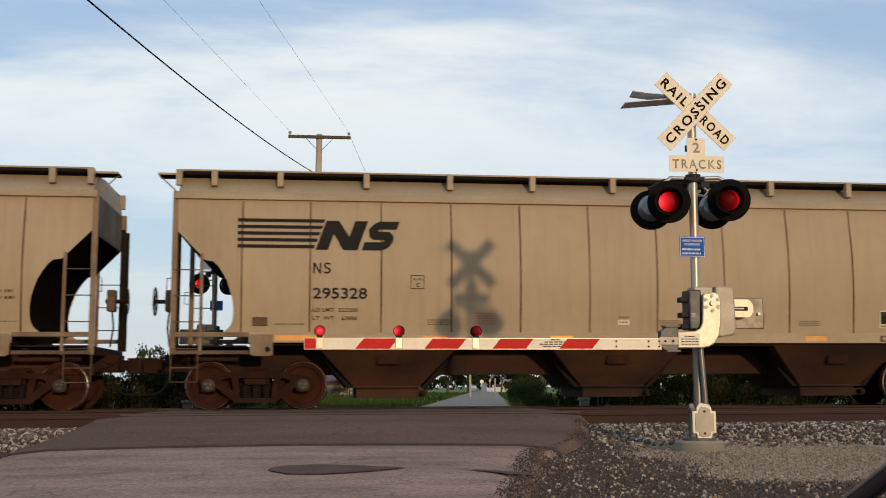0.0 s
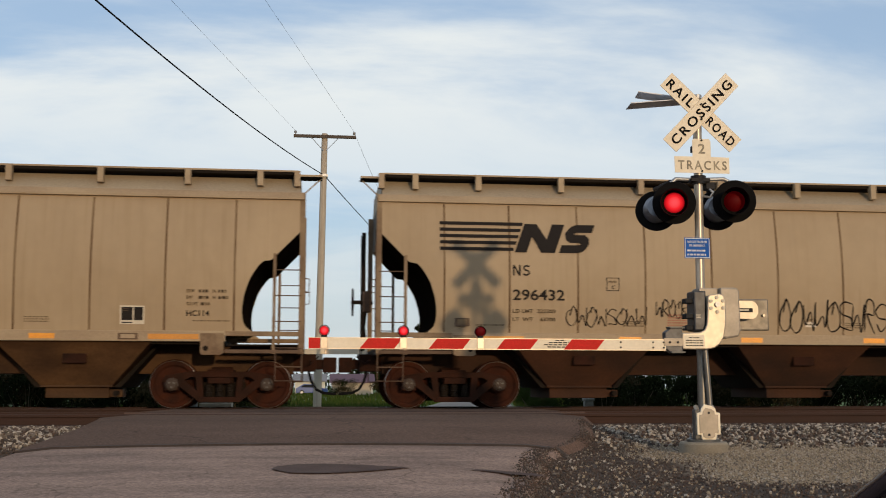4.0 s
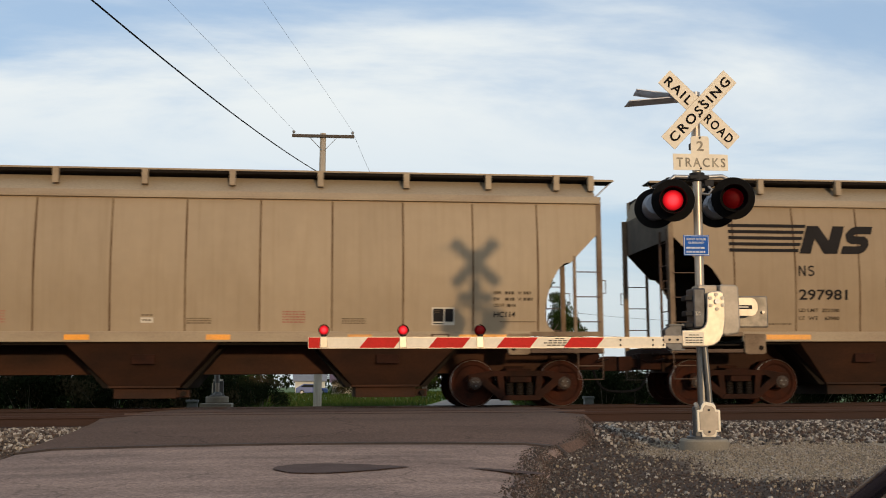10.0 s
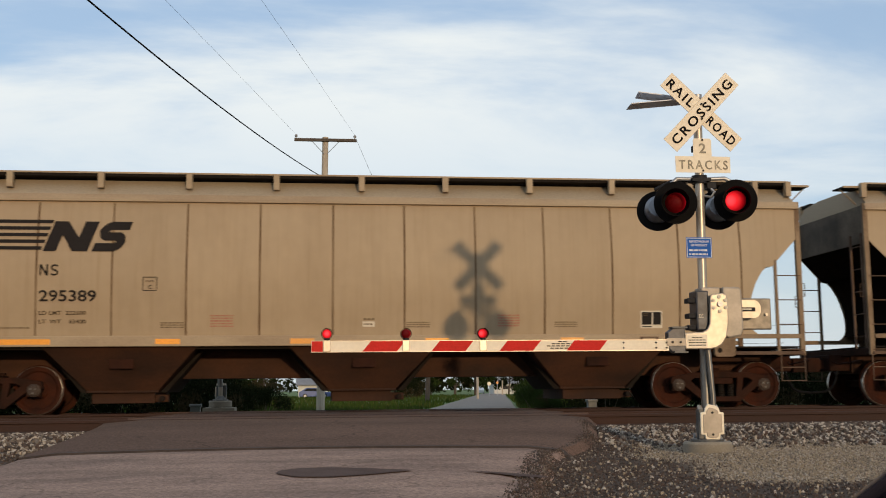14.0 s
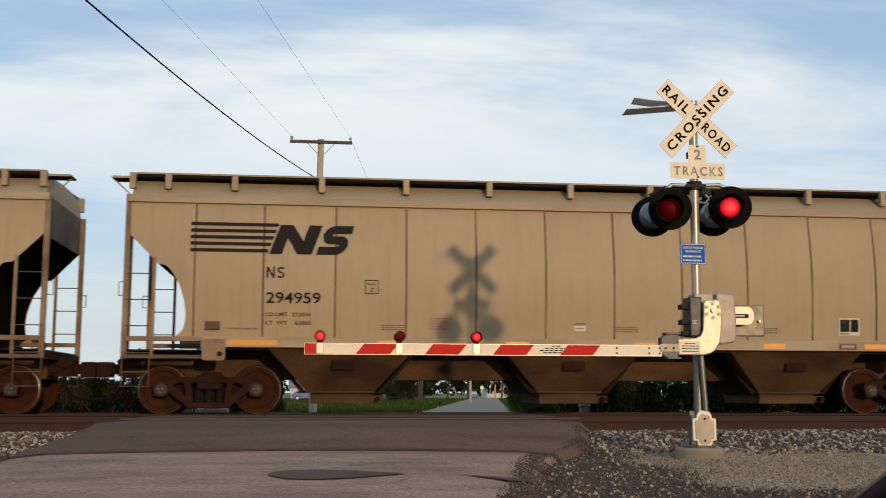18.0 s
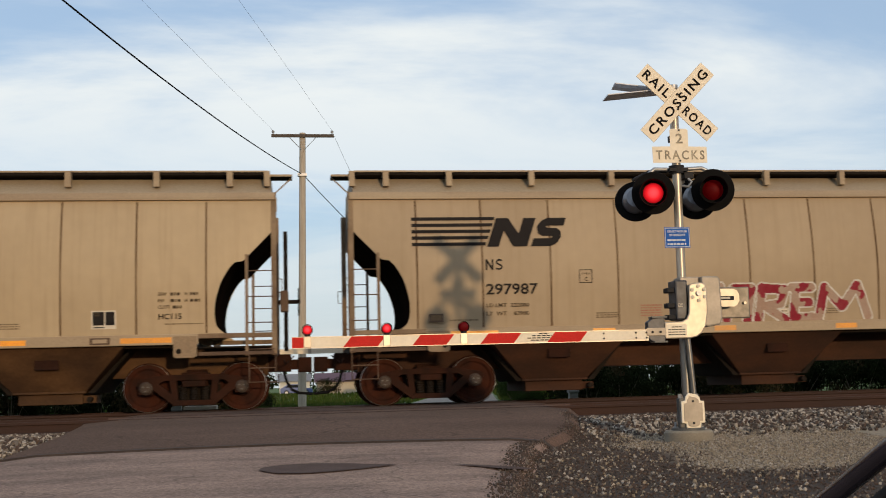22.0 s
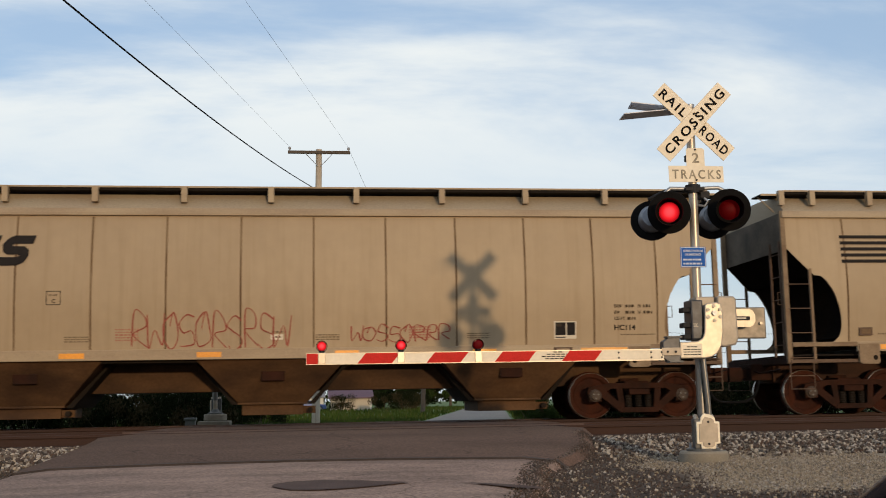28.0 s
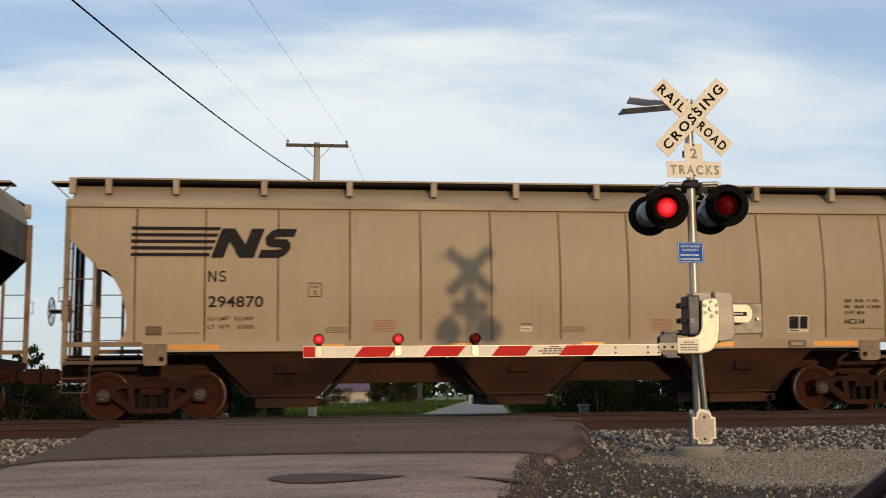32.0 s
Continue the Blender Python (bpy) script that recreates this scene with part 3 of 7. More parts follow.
STONE_E = material("brown_grit", (0.078, 0.050, 0.038), 0.95, scale=30, amount=0.5, bump=0)
STONE_D = material("tan_grit", (0.285, 0.228, 0.160), 0.95, scale=30, amount=0.5, bump=0)

ground()
road_sheet(-65, 13.17, 0.55, 0.0, "road", OLD_ASPHALT, "worn pale asphalt approach road with cracks and patches")
road_sheet(13.17, 25.5, 0.37, 0.022, "road_crossing", NEW_ASPHALT, "darker newer asphalt laid over the two tracks")
JOINT = material("tar_joint", (0.03, 0.021, 0.018), 0.9, second=(0.06, 0.043, 0.037), scale=6, amount=0.6, grain=40, bump=0.4)
road_sheet(13.075, 13.162, 0.0435, 0.024, "road_joint", JOINT, "dark uneven tar line where the newer asphalt begins")
road_sheet(25.5, 243, 1.1, 0.0, "road_beyond", FAR_ASPHALT, "pale asphalt country road running on beyond the tracks")


def patch(cx, cy, rx, ry, turn, name="road_patch"):
    rnd = random.Random(round(cx * 100))
    sh = Shape()
    n = 40
    pts = []
    for i in range(n):
        a = 2 * math.pi * i / n
        k = 1 + 0.025 * rnd.uniform(-1, 1)
        u, w = rx * k * math.cos(a), ry * k * math.sin(a) * (0.08 + 1.25 * ((1 - math.cos(a)) / 2) ** 0.75)
        x, y = cx + u * math.cos(turn) - w * math.sin(turn), cy + u * math.sin(turn) + w * math.cos(turn)
        a0, b0 = line(y, ROAD_L), line(y, ROAD_R)
        uu = (x - a0) / (b0 - a0)
        pts.append((x, y, line(y, ROAD_Z) + 0.04 * (1 - (2 * uu - 1) ** 2) + 0.012))
    c = Vector(np.mean(pts, axis=0))
    sh.add([c] + pts, [(0, 1 + i, 1 + (i + 1) % n) for i in range(n)])
    return tagged(part(name, sh, TAR), "dark smooth tar patch on the worn road", "road patch", kind="structure")


patch(0.32, 10.58, 0.66, 0.42, 0.13)
patch(1.84, 10.38, 0.43, 0.10, -0.62 + math.pi)


def rails():
    prof = [(-0.075, -0.185), (0.075, -0.185), (0.075, -0.17), (0.012, -0.155), (0.012, -0.05), (0.037, -0.04), (0.037, -0.004), (0.03, 0), (-0.03, 0), (-0.037, -0.004), (-0.037, -0.04), (-0.012, -0.05), (-0.012, -0.155), (-0.075, -0.17)]
    for yc in TRACKS_Y:
        track = thing("railway_track", "rusty steel rails on wooden ties in broken stone ballast", "railway track", pose(0, yc, 0), "tracks at the crossing")
        for s in (-0.7525, 0.7525):
            sh = Shape().prism([(s + u, w) for u, w in prof], -170, 170, "x")
            part("rail", sh, RAIL, track, "rust-brown steel rail")
            g = s - 0.085 if s > 0 else s + 0.085
            part("flangeway", Shape().box(-3.0, 4.65, g - 0.035, g + 0.035, -0.06, -0.006), TAR, track, "dark flangeway gap beside the rail")
        tie = Shape().box(-0.115, 0.115, -1.3, 1.3, -0.36, -0.192).mesh("tie", TIE, 0.012)
        for i in range(-32, 33):
            x = i * 0.5
            if -3.3 < x < 5.1:
                continue
            part("tie", tie, None, track, m=pose(x, 0, 0, 0, 0, random.uniform(-1, 1)))


rails()


def off_road(x, y, rnd):
    return x < line(y, ROAD_L) - 0.15 or x > line(y, ROAD_R) + 0.15


def pale_bed(x, y):
    """How much of the ground is pale fine gravel: a bed round the crossing signal."""
    n = noise.noise((x * 0.9, y * 0.9, 5))
    return step(3.8, 4.4, x + 0.5 * n) * step(9.9, 10.6, y + 0.5 * n)


stones("ballast", "loose pale and grey broken stone along the tracks", 16000, (-10, 12.5, 13.57, 16.6), 0.062, [STONE_A, STONE_A, STONE_B, STONE_B, STONE_C, STONE_C, STONE_E, STONE_E], 1,
       lambda x, y, r: off_road(x, y, r) and r.random() < step(13.46, 14.6, y + 0.35 * noise.noise((x, y, 2))))
stones("ballast_between_tracks", "dark dirty ballast between the rails", 6000, (-11, 14, 16.7, 25.0), 0.06, [STONE_C, STONE_B], 2, off_road)
stones("roadside_gravel", "fine tan gravel and grit beside the road", 25000, (1.5, 7.3, 7.3, 14.4), 0.022, [STONE_D, STONE_D, STONE_D, STONE_A, STONE_B, STONE_B], 3,
       lambda x, y, r: off_road(x, y, r) and r.random() < pale_bed(x, y))
stones("dark_roadside_grit", "dark dirt and grit along the road's edges", 15000, (-5.7, 5.9, 7.3, 13.9), 0.026, [STONE_C, STONE_E, STONE_E, STONE_C, STONE_E, STONE_E, STONE_C, STONE_E, STONE_E, STONE_C, STONE_B, STONE_D], 4,
       lambda x, y, r: off_road(x, y, r) and (x < 0 or r.random() > pale_bed(x, y)))
stones("spilled_grit", "dark dirt and grit spilled over the asphalt's edge", 5200, (1.2, 5.0, 8.0, 16.0), 0.024, [STONE_C, STONE_E, STONE_E, STONE_E, STONE_C, STONE_B], 12,
       lambda x, y, r: abs(x - line(y, ROAD_R) - 0.1) < 0.42 * r.random() + 0.1 * noise.noise((x * 2, y * 2, 3)),
       lambda x, y: max(bank(x, y), line(y, ROAD_Z) - 0.012 - 0.85 * max(0.0, x - line(y, ROAD_R))))
stones("scattered_stones", "pale broken stones lying about on the dark soil", 900, (-5.5, 7.0, 7.3, 14.0), 0.040, [STONE_A, STONE_D, STONE_B], 9, lambda x, y, r: off_road(x, y, r) and x > 0)

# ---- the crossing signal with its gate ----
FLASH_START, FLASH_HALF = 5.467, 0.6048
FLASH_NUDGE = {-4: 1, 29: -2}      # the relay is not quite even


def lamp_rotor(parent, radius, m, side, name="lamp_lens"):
    """A red lens ball with its lit side to the front; turning it stands in for switching the lamp."""
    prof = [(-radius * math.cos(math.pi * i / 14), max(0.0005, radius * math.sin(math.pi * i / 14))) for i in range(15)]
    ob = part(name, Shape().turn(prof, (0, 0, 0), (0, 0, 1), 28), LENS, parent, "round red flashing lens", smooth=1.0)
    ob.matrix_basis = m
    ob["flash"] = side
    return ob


def flasher(sig, x, y, z, facing, side):
    """One lamp: round black background, hood, housing behind; aimed along the road it serves."""
    m = pose(x, y, z) @ (pose(0, 0, 0, 0, 0, -18) if facing < 0 else pose(0, 0, 0, 0, 0, 165)) @ pose(0, 0, 0, 7, 0, 0)
    lamp = part("flasher_lamp", Shape().turn([(0.0, 0.125), (0.0, 0.258), (0.012, 0.264), (0.03, 0.258), (0.03, 0.125)], (0, 0, 0), (0, 1, 0), 36), BLACKSIGN, sig, "black round flasher lamp with a red lens", smooth=0.6, m=m)
    part("visor", Shape().turn([(0.0, 0.160), (0.22, 0.172), (0.22, 0.166), (0.0, 0.152)], (0, 0, 0), (0, -1, 0), 32), BLACKSIGN, lamp, smooth=0.6)
    part("housing", Shape().turn([(0.02, 0.17), (0.13, 0.165), (0.19, 0.12), (0.20, 0.0005)], (0, 0, 0), (0, 1, 0), 28), POT, lamp, "blue-grey metal lamp housing", smooth=0.8)
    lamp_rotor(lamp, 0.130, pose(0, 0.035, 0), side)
    return lamp


def crossing_signal():
    sig = thing("crossing_signal", "aluminium crossing mast with crossbuck, red lamps and lowered striped gate", "crossing signal", group="crossing signals")
    X0, X1, ZB, ZT = -0.012, 0.03, -0.24, 4.05         # the mast leans a little

    def mx(z):
        return X0 + (X1 - X0) * (z - ZB) / (ZT - ZB)

    part("mast", Shape().tube((X0, 0, ZB), (X1, 0, ZT), 0.055, 24), ALU, sig, "round bare aluminium mast", smooth=0.8)
    part("mast_cap", Shape().tube((X1, 0, ZT - 0.03), (X1, 0, ZT + 0.02), 0.062, 20), GALV, sig, smooth=0.8)
    base = part("base", Shape().turn([(0, 0.0005), (0, 0.290), (0.13, 0.293), (0.155, 0.277), (0.155, 0.0005)], (X0, 0, -0.40), (0, 0, 1), 36), CONCRETE, sig, "round concrete footing", smooth=0.5)
    part("flange", Shape().turn([(0, 0.0005), (0, 0.2), (0.03, 0.2), (0.05, 0.11), (0.12, 0.075), (0.12, 0.0005)], (X0, 0, -0.246), (0, 0, 1), 28), DULL, base, smooth=0.5)
    for a in range(4):
        w = a * math.pi / 2 + 0.8
        part("anchor_bolt", Shape().tube((0.165 * math.cos(w) + X0, 0.165 * math.sin(w), -0.25), (0.165 * math.cos(w) + X0, 0.165 * math.sin(w), -0.15), 0.016, 8), GALV, base)

    # crossbuck: two white blades with black letters
    cx, cz = 0.046, 3.828
    for name, turn, y, words in (("blade", -43.4, -0.085, (("RAIL", -0.56, 0.42), ("ROAD", 0.125, 0.44))), ("blade", 46.3, -0.095, (("CROSSING", -0.545, 1.10),))):
        m = Matrix.Translation((cx, y, cz)) @ pose(0, 0, 0, 90, 0, 0) @ pose(0, 0, 0, 0, 0, turn)
        sh = Shape().prism([(-0.605, -0.112), (0.605, -0.112), (0.605, 0.112), (-0.605, 0.112)], -0.0025, 0.0025, "z")
        bl = part(name, sh, [WHITE], sig, "white crossbuck blade with black letters", m=m)
        for s in (-1, 1):
            part("edge", Shape().box(-0.605, 0.605, s * 0.112 - 0.004, s * 0.112 + 0.004, -0.004, 0.001), CASTING, bl)
        part("blade_back", Shape().box(-0.604, 0.604, -0.107, 0.107, -0.0085, -0.0045), BLADE_BACK, bl, "bare grey back of the blade")
        for text, x, w in words:
            lettering(text, 0.118, BLACKSIGN, bl, Matrix.Translation((x, -0.059, 0.0045)), width=w, spacing=1.3, weight=0.030)
    for z in (0.10, -0.09):
        part("bolt", Shape().tube((cx, -0.115, cz + z), (cx, -0.05, cz + z), 0.014, 8), BLACKIRON, sig)
    # two bare blades behind, turned away along the other road edge
    for zl, zr, xl, yl in ((4.10, 4.00, -0.70, 0.16), (3.92, 4.02, -0.84, 0.06)):
        sh = Shape()
        a, b = Vector((xl, yl, zl)), Vector((0.03, 0.08, zr))
        d = (b - a).normalized()
        n = Vector((0.0, 0.10, 1)).normalized()
        w = d.cross(n).normalized()
        v = [p + w * s * 0.112 + n * k * 0.006 for p in (a, b) for s in (-1, 1) for k in (-1, 1)]
        sh.add(v, [(0, 1, 3, 2), (4, 6, 7, 5), (0, 4, 5, 1), (2, 3, 7, 6), (0, 2, 6, 4), (1, 5, 7, 3)])
        part("bare_blade", sh, BLADE_BACK, sig, "unpainted back of a crossbuck blade, seen on edge")
    part("blade_bracket", Shape().box(-0.06, 0.10, 0.03, 0.11, 3.96, 4.06), GALV, sig, bevel=0.006)

    # two-track plate
    m = Matrix.Translation((0.045, -0.075, -0.018)) @ pose(0, 0, 0, 90, 0, 0)
    pl = part("track_plate", Shape().prism([(-0.35, 3.075), (0.35, 3.075), (0.355, 3.08), (0.355, 3.275), (0.35, 3.28), (0.118, 3.283), (0.118, 3.49), (0.095, 3.51), (-0.095, 3.51), (-0.118, 3.49), (-0.118, 3.283), (-0.355, 3.28)], -0.0025, 0.0025, "z"), WHITE, sig, "white plate shaped like an upside-down T", m=m)
    part("plate_back", Shape().box(-0.345, 0.345, 3.085, 3.27, -0.0075, -0.0035).box(-0.11, 0.11, 3.27, 3.50, -0.0075, -0.0035), BLADE_BACK, pl, "bare grey back of the plate")
    lettering("2", 0.125, SIGNGREY, pl, Matrix.Translation((-0.045, 3.325, 0.0045)), width=0.09)
    lettering("TRACKS", 0.115, SIGNGREY, pl, Matrix.Translation((-0.31, 3.12, 0.0045)), width=0.63, spacing=1.35)
    for z in (3.49, 3.10):
        part("bolt", Shape().tube((0.0, z, 0), (0.0, z, 0.014), 0.013, 8), BLACKIRON, pl)
    part("clamp", Shape().box(mx(3.4) - 0.075, mx(3.4) + 0.03, -0.07, 0.07, 3.34, 3.42), BLACKIRON, sig, bevel=0.008)

    # lamp arm and its four lamps
    part("lamp_hub", Shape().tube((mx(2.98), 0, 2.93), (mx(2.98), 0, 3.03), 0.095, 20).box(mx(2.98) - 0.12, mx(2.98) + 0.12, -0.09, 0.09, 2.95, 2.99), BLACKIRON, sig, smooth=0.6)
    part("lamp_arm", Shape().pipe([(-0.38, -0.02, 2.90), (-0.28, -0.02, 2.985), (0.02, 0, 2.985), (0.34, -0.02, 3.0), (0.44, -0.02, 2.95)], 0.026, 10), GALV, sig, "curved pipe arm", smooth=0.8)
    part("junction_box", Shape().box(0.10, 0.22, -0.05, 0.09, 2.86, 2.95), BLACKIRON, sig, bevel=0.01)
    part("conduit", Shape().pipe([(0.12, -0.02, 2.9), (0.19, -0.05, 2.82), (0.15, -0.04, 2.76), (0.06, 0.0, 2.78)], 0.018, 8), GALV, sig, smooth=0.8)
    flasher(sig, -0.352, -0.15, 2.66, -1, "left")
    flasher(sig, 0.420, -0.15, 2.695, -1, "right")
    flasher(sig, -0.44, 0.28, 2.625, 1, "right")
    flasher(sig, 0.355, 0.28, 2.645, 1, "left")
    part("rear_lamp_arm", Shape().pipe([(-0.5, 0.2, 2.88), (-0.3, 0.13, 2.98), (0.0, 0.05, 2.985), (0.2, 0.16, 2.95), (0.22, 0.2, 2.86)], 0.024, 10), BLACKIRON, sig, smooth=0.8)

    # blue notice, its words too small to read
    m = Matrix.Translation((-0.045, -0.07, 2.115)) @ pose(0, 0, 0, 90, 0, 0)
    bs = part("notice", Shape().prism([(-0.148, -0.118), (0.148, -0.118), (0.148, 0.118), (-0.148, 0.118)], -0.003, 0.003, "z"), BLUESIGN, sig, "small blue notice with rows of white lettering", bevel=0.0, m=m @ Matrix.Diagonal((1.1, 1.08, 1, 1)))
    lettering("REPORT PROBLEM", 0.026, PALEINK, bs, Matrix.Translation((-0.112, 0.058, 0.0045)), width=0.224)
    lettering("OR EMERGENCY", 0.026, PALEINK, bs, Matrix.Translation((-0.095, 0.016, 0.0045)), width=0.19)
    for i in (2, 3):
        sh = Shape()
        rnd = random.Random(i)
        x = -0.118
        while x < 0.09:
            w = rnd.uniform(0.014, 0.05)
            sh.box(x, min(x + w, 0.118), 0.062 - i * 0.046 - 0.010, 0.062 - i * 0.046 + 0.010, 0.003, 0.005)
            x += w + 0.009
        part("lettering", sh, PALEINK, bs)
    sh = Shape()
    for a, b, c, d in ((-0.14, 0.14, 0.105, 0.112), (-0.14, 0.14, -0.112, -0.105), (-0.142, -0.136, -0.11, 0.11), (0.136, 0.142, -0.11, 0.11)):
        sh.box(a, b, c, d, 0.003, 0.0045)
    part("border", sh, PALEINK, bs)
    part("notice_clamp", Shape().tube((mx(2.24), 0, 2.21), (mx(2.24), 0, 2.25), 0.068, 16), GALV, sig)

    # gate mechanism: cast side plate, housing, counterweight
    def g(X, Y):
        return ((4.568 + (X - 490) / 379) * 0.981 - 4.36, 0.408 + (1.017 - (Y - 148) / 379) * 0.981)

    part("gate_bracket", Shape().prism([g(*p) for p in ((447, 112), (456, 102), (505, 96), (526, 104), (534, 150), (532, 235), (520, 300), (498, 335), (470, 352), (440, 358), (318, 358), (318, 282), (405, 278), (428, 266), (440, 240), (444, 180))], -0.235, -0.195, "y"), BRIGHT, sig, "cast aluminium gate arm bracket", bevel=0.014)
    for a in range(6):
        w = a * math.pi / 3 + 0.5
        x, z = g(490 + 34 * math.cos(w), 148 + 34 * math.sin(w))
        part("hub_bolt", Shape().tube((x, -0.25, z), (x, -0.23, z), 0.022, 10), WHITEBAR, sig)
    x, z = g(490, 148)
    part("pivot", Shape().tube((x, -0.265, z), (x, 0.12, z), 0.032, 14), GALV, sig, smooth=0.8)
    (x0, z1), (x1, z0) = g(515, 66), g(610, 306)
    part("gate_housing", Shape().prism([(x0, z0 + 0.02), (x0 + 0.06, z0), (x1 - 0.03, z0 + 0.025), (x1, z0 + 0.1), (x1 - 0.005, z1 - 0.03), (x1 - 0.04, z1), (x0, z1)], -0.20, 0.16, "y"), CASTING, sig, "grey metal gate motor housing", bevel=0.03)
    (x0, z1), (x1, z0) = g(420, 66), g(512, 300)
    part("gate_motor", Shape().box(x0, x1, -0.13, 0.12, z0, z1), CASTING, sig, bevel=0.015)
    (x0, z1), (x1, z0) = g(388, 82), g(440, 270)
    mo = part("motor_cover", Shape().box(x0, x1 + 0.02, -0.17, 0.1, z0, z1), POT_DARK, sig, "dark blue-grey iron cover with clamps", bevel=0.02)
    for Y in (128, 200, 255):
        x, z = g(372, Y)
        part("clamp_ear", Shape().box(x - 0.05, x + 0.06, -0.13, 0.02, z - 0.03, z + 0.03), BLACKIRON, mo, bevel=0.01)
    lettering("22C", 0.045, WHITEBAR, mo, Matrix.Translation((g(396, 210)[0], -0.172, g(396, 210)[1])) @ pose(0, 0, 0, 90, 0, 0), width=0.06)
    # slotted counterweight arms, one bright and one dull behind
    (x0, z1), (x1, z0) = g(560, 128), g(700, 212)
    slot = Shape()
    zc = (z0 + z1) / 2
    slot.prism([(x0, z0), (x1 - 0.07, z0), (x1 - 0.03, z0 + 0.02), (x1, zc - 0.04), (x1, zc + 0.04), (x1 - 0.03, z1 - 0.02), (x1 - 0.07, z1), (x0, z1)], -0.18, -0.165, "y")
    cw = part("counterweight_arm", slot, BRIGHT, sig, "bright slotted counterweight arm")
    part("slot", Shape().box(x0 + 0.05, x1 - 0.07, -0.183, -0.181, zc - 0.03, zc + 0.02), BLACKIRON, cw)
    part("slot_bar", Shape().box(x0 + 0.05, x1 - 0.12, -0.188, -0.184, zc - 0.012, zc + 0.006), WHITEBAR, cw)
    (x0, z1), (x1, z0) = g(600, 114), g(778, 264)
    pl = part("counterweight", Shape().box(x0, x1, -0.02, 0.03, z0, z1), WORN_PLATE, sig, "scuffed grey steel counterweight plate", bevel=0.015)
    x, z = g(748, 192)
    part("bolt", Shape().tube((x, -0.06, z), (x, -0.015, z), 0.018, 10), ALU, pl)
    (x0, z1), (x1, z0) = g(326, 290), g(424, 350)
    part("warning_label", Shape().box(x0, x1, -0.2375, -0.2352, z0, z1), WHITE, sig, "white label with small black print")
    # maker's plate, unreadable
    mp = Shape()
    for i in range(4):
        for j in range(5):
            x, z = g(334 + j * 17, 302 + i * 12)
            if i or 0 < j < 4:
                mp.box(x, x + 0.036, -0.2395, -0.2377, z - 0.010, z)
    part("lettering", mp, BLACKSIGN, sig)

    # gate arm with red stripes and three lamps
    (xr, z1), (_, z0) = g(240, 315), g(240, 362)
    xt = -4.79
    arm = part("gate_arm", Shape().box(xt, xr, -0.225, -0.195, z0, z1), WHITE, sig, "long white gate arm with red slanted stripes")
    part("edge_strip", Shape().box(xt, xr, -0.229, -0.20, z1, z1 + 0.006).box(xt, xr, -0.229, -0.20, z0 - 0.006, z0), ALU, arm)
    stripes = [(-4.785, -4.655, 0.0)] + [(-4.20 + 0.806 * i, -3.80 + 0.806 * i, 0.10) for i in range(4)]
    for a, b, s in stripes:
        part("stripe", Shape().prism([(a, z0), (b, z0), (b + s, z1), (a + s, z1)], -0.229, -0.2255, "y"), REDSHEET, arm, "red reflective stripe")
    for x in (xr - 0.56, xr - 0.16, xr - 0.03):
        for z in (z0 + 0.03, z1 - 0.03):
            part("bolt", Shape().tube((x, -0.236, z), (x, -0.19, z), 0.011, 8), BLACKIRON, arm)
    for i, (a, b) in enumerate(((-1.98, -1.66), (-2.02, -1.64), (-1.96, -1.72), (-1.88, -1.76))):
        row, x = Shape(), a
        while x < b:
            row.box(x, min(x + 0.045, b), -0.2285, -0.2255, z0 + 0.024 + i * 0.026, z0 + 0.036 + i * 0.026)
            x += 0.058
        part("lettering", row, INK, arm)
    for x, side in ((-4.61, "steady"), (-3.69, "left"), (-2.78, "right")):
        lb = part("lamp_bracket", Shape().box(x - 0.042, x + 0.042, -0.235, -0.19, z0, z1 + 0.012), ALU, arm, bevel=0.006)
        part("lamp_foot", Shape().tube((x, -0.21, z1 + 0.01), (x, -0.21, z1 + 0.035), 0.035, 12), BLACKIRON, arm)
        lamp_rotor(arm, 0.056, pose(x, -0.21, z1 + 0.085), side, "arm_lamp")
        part("lamp_guard", Shape().turn([(-0.03, 0.066), (0.03, 0.066), (0.03, 0.060), (-0.03, 0.060)], (x, -0.21, z1 + 0.085), (0, 1, 0), 20), LENS_DARK, arm, "dark red lamp rim", smooth=0.8)
    (x0, z1), (x1, z0) = g(238, 256), g(322, 372)
    cl = part("arm_clamp", Shape().prism([(x0, z0 + 0.05), (x0, z1 - 0.06), (x0 + 0.07, z1 - 0.01), (x1, z1), (x1, z0), (x0 + 0.06, z0)], -0.215, -0.10, "y"), POT_DARK, sig, "dark clamp holding the gate arm", bevel=0.01)
    part("clamp_flange", Shape().box(x0 + 0.05, x1 + 0.02, -0.245, -0.10, z1 - 0.012, z1 + 0.008), DULL, cl)
    part("clamp_flange", Shape().box(x0 + 0.07, x1 + 0.02, -0.245, -0.10, z0 - 0.008, z0 + 0.012), DULL, cl)
    part("arm_stub", Shape().box(x0 - 0.02, x1, -0.232, -0.214, (z0 + z1) / 2 - 0.075, (z0 + z1) / 2 + 0.02), CASTING, cl, bevel=0.004)
    for k in range(2):
        part("clamp_bolt", Shape().tube((x0 + 0.05 + 0.10 * k, -0.246, (z0 + z1) / 2 - 0.03), (x0 + 0.05 + 0.10 * k, -0.23, (z0 + z1) / 2 - 0.03), 0.014, 8), BLACKIRON, cl)

    # lower conduits and the box with its cover
    part("conduit", Shape().pipe([(0.0, -0.10, 0.95), (0.022, -0.10, 0.6), (0.045, -0.09, 0.3), (0.05, -0.085, 0.02)], 0.034, 12), PIPE, sig, "grey steel cable conduit", smooth=0.8)
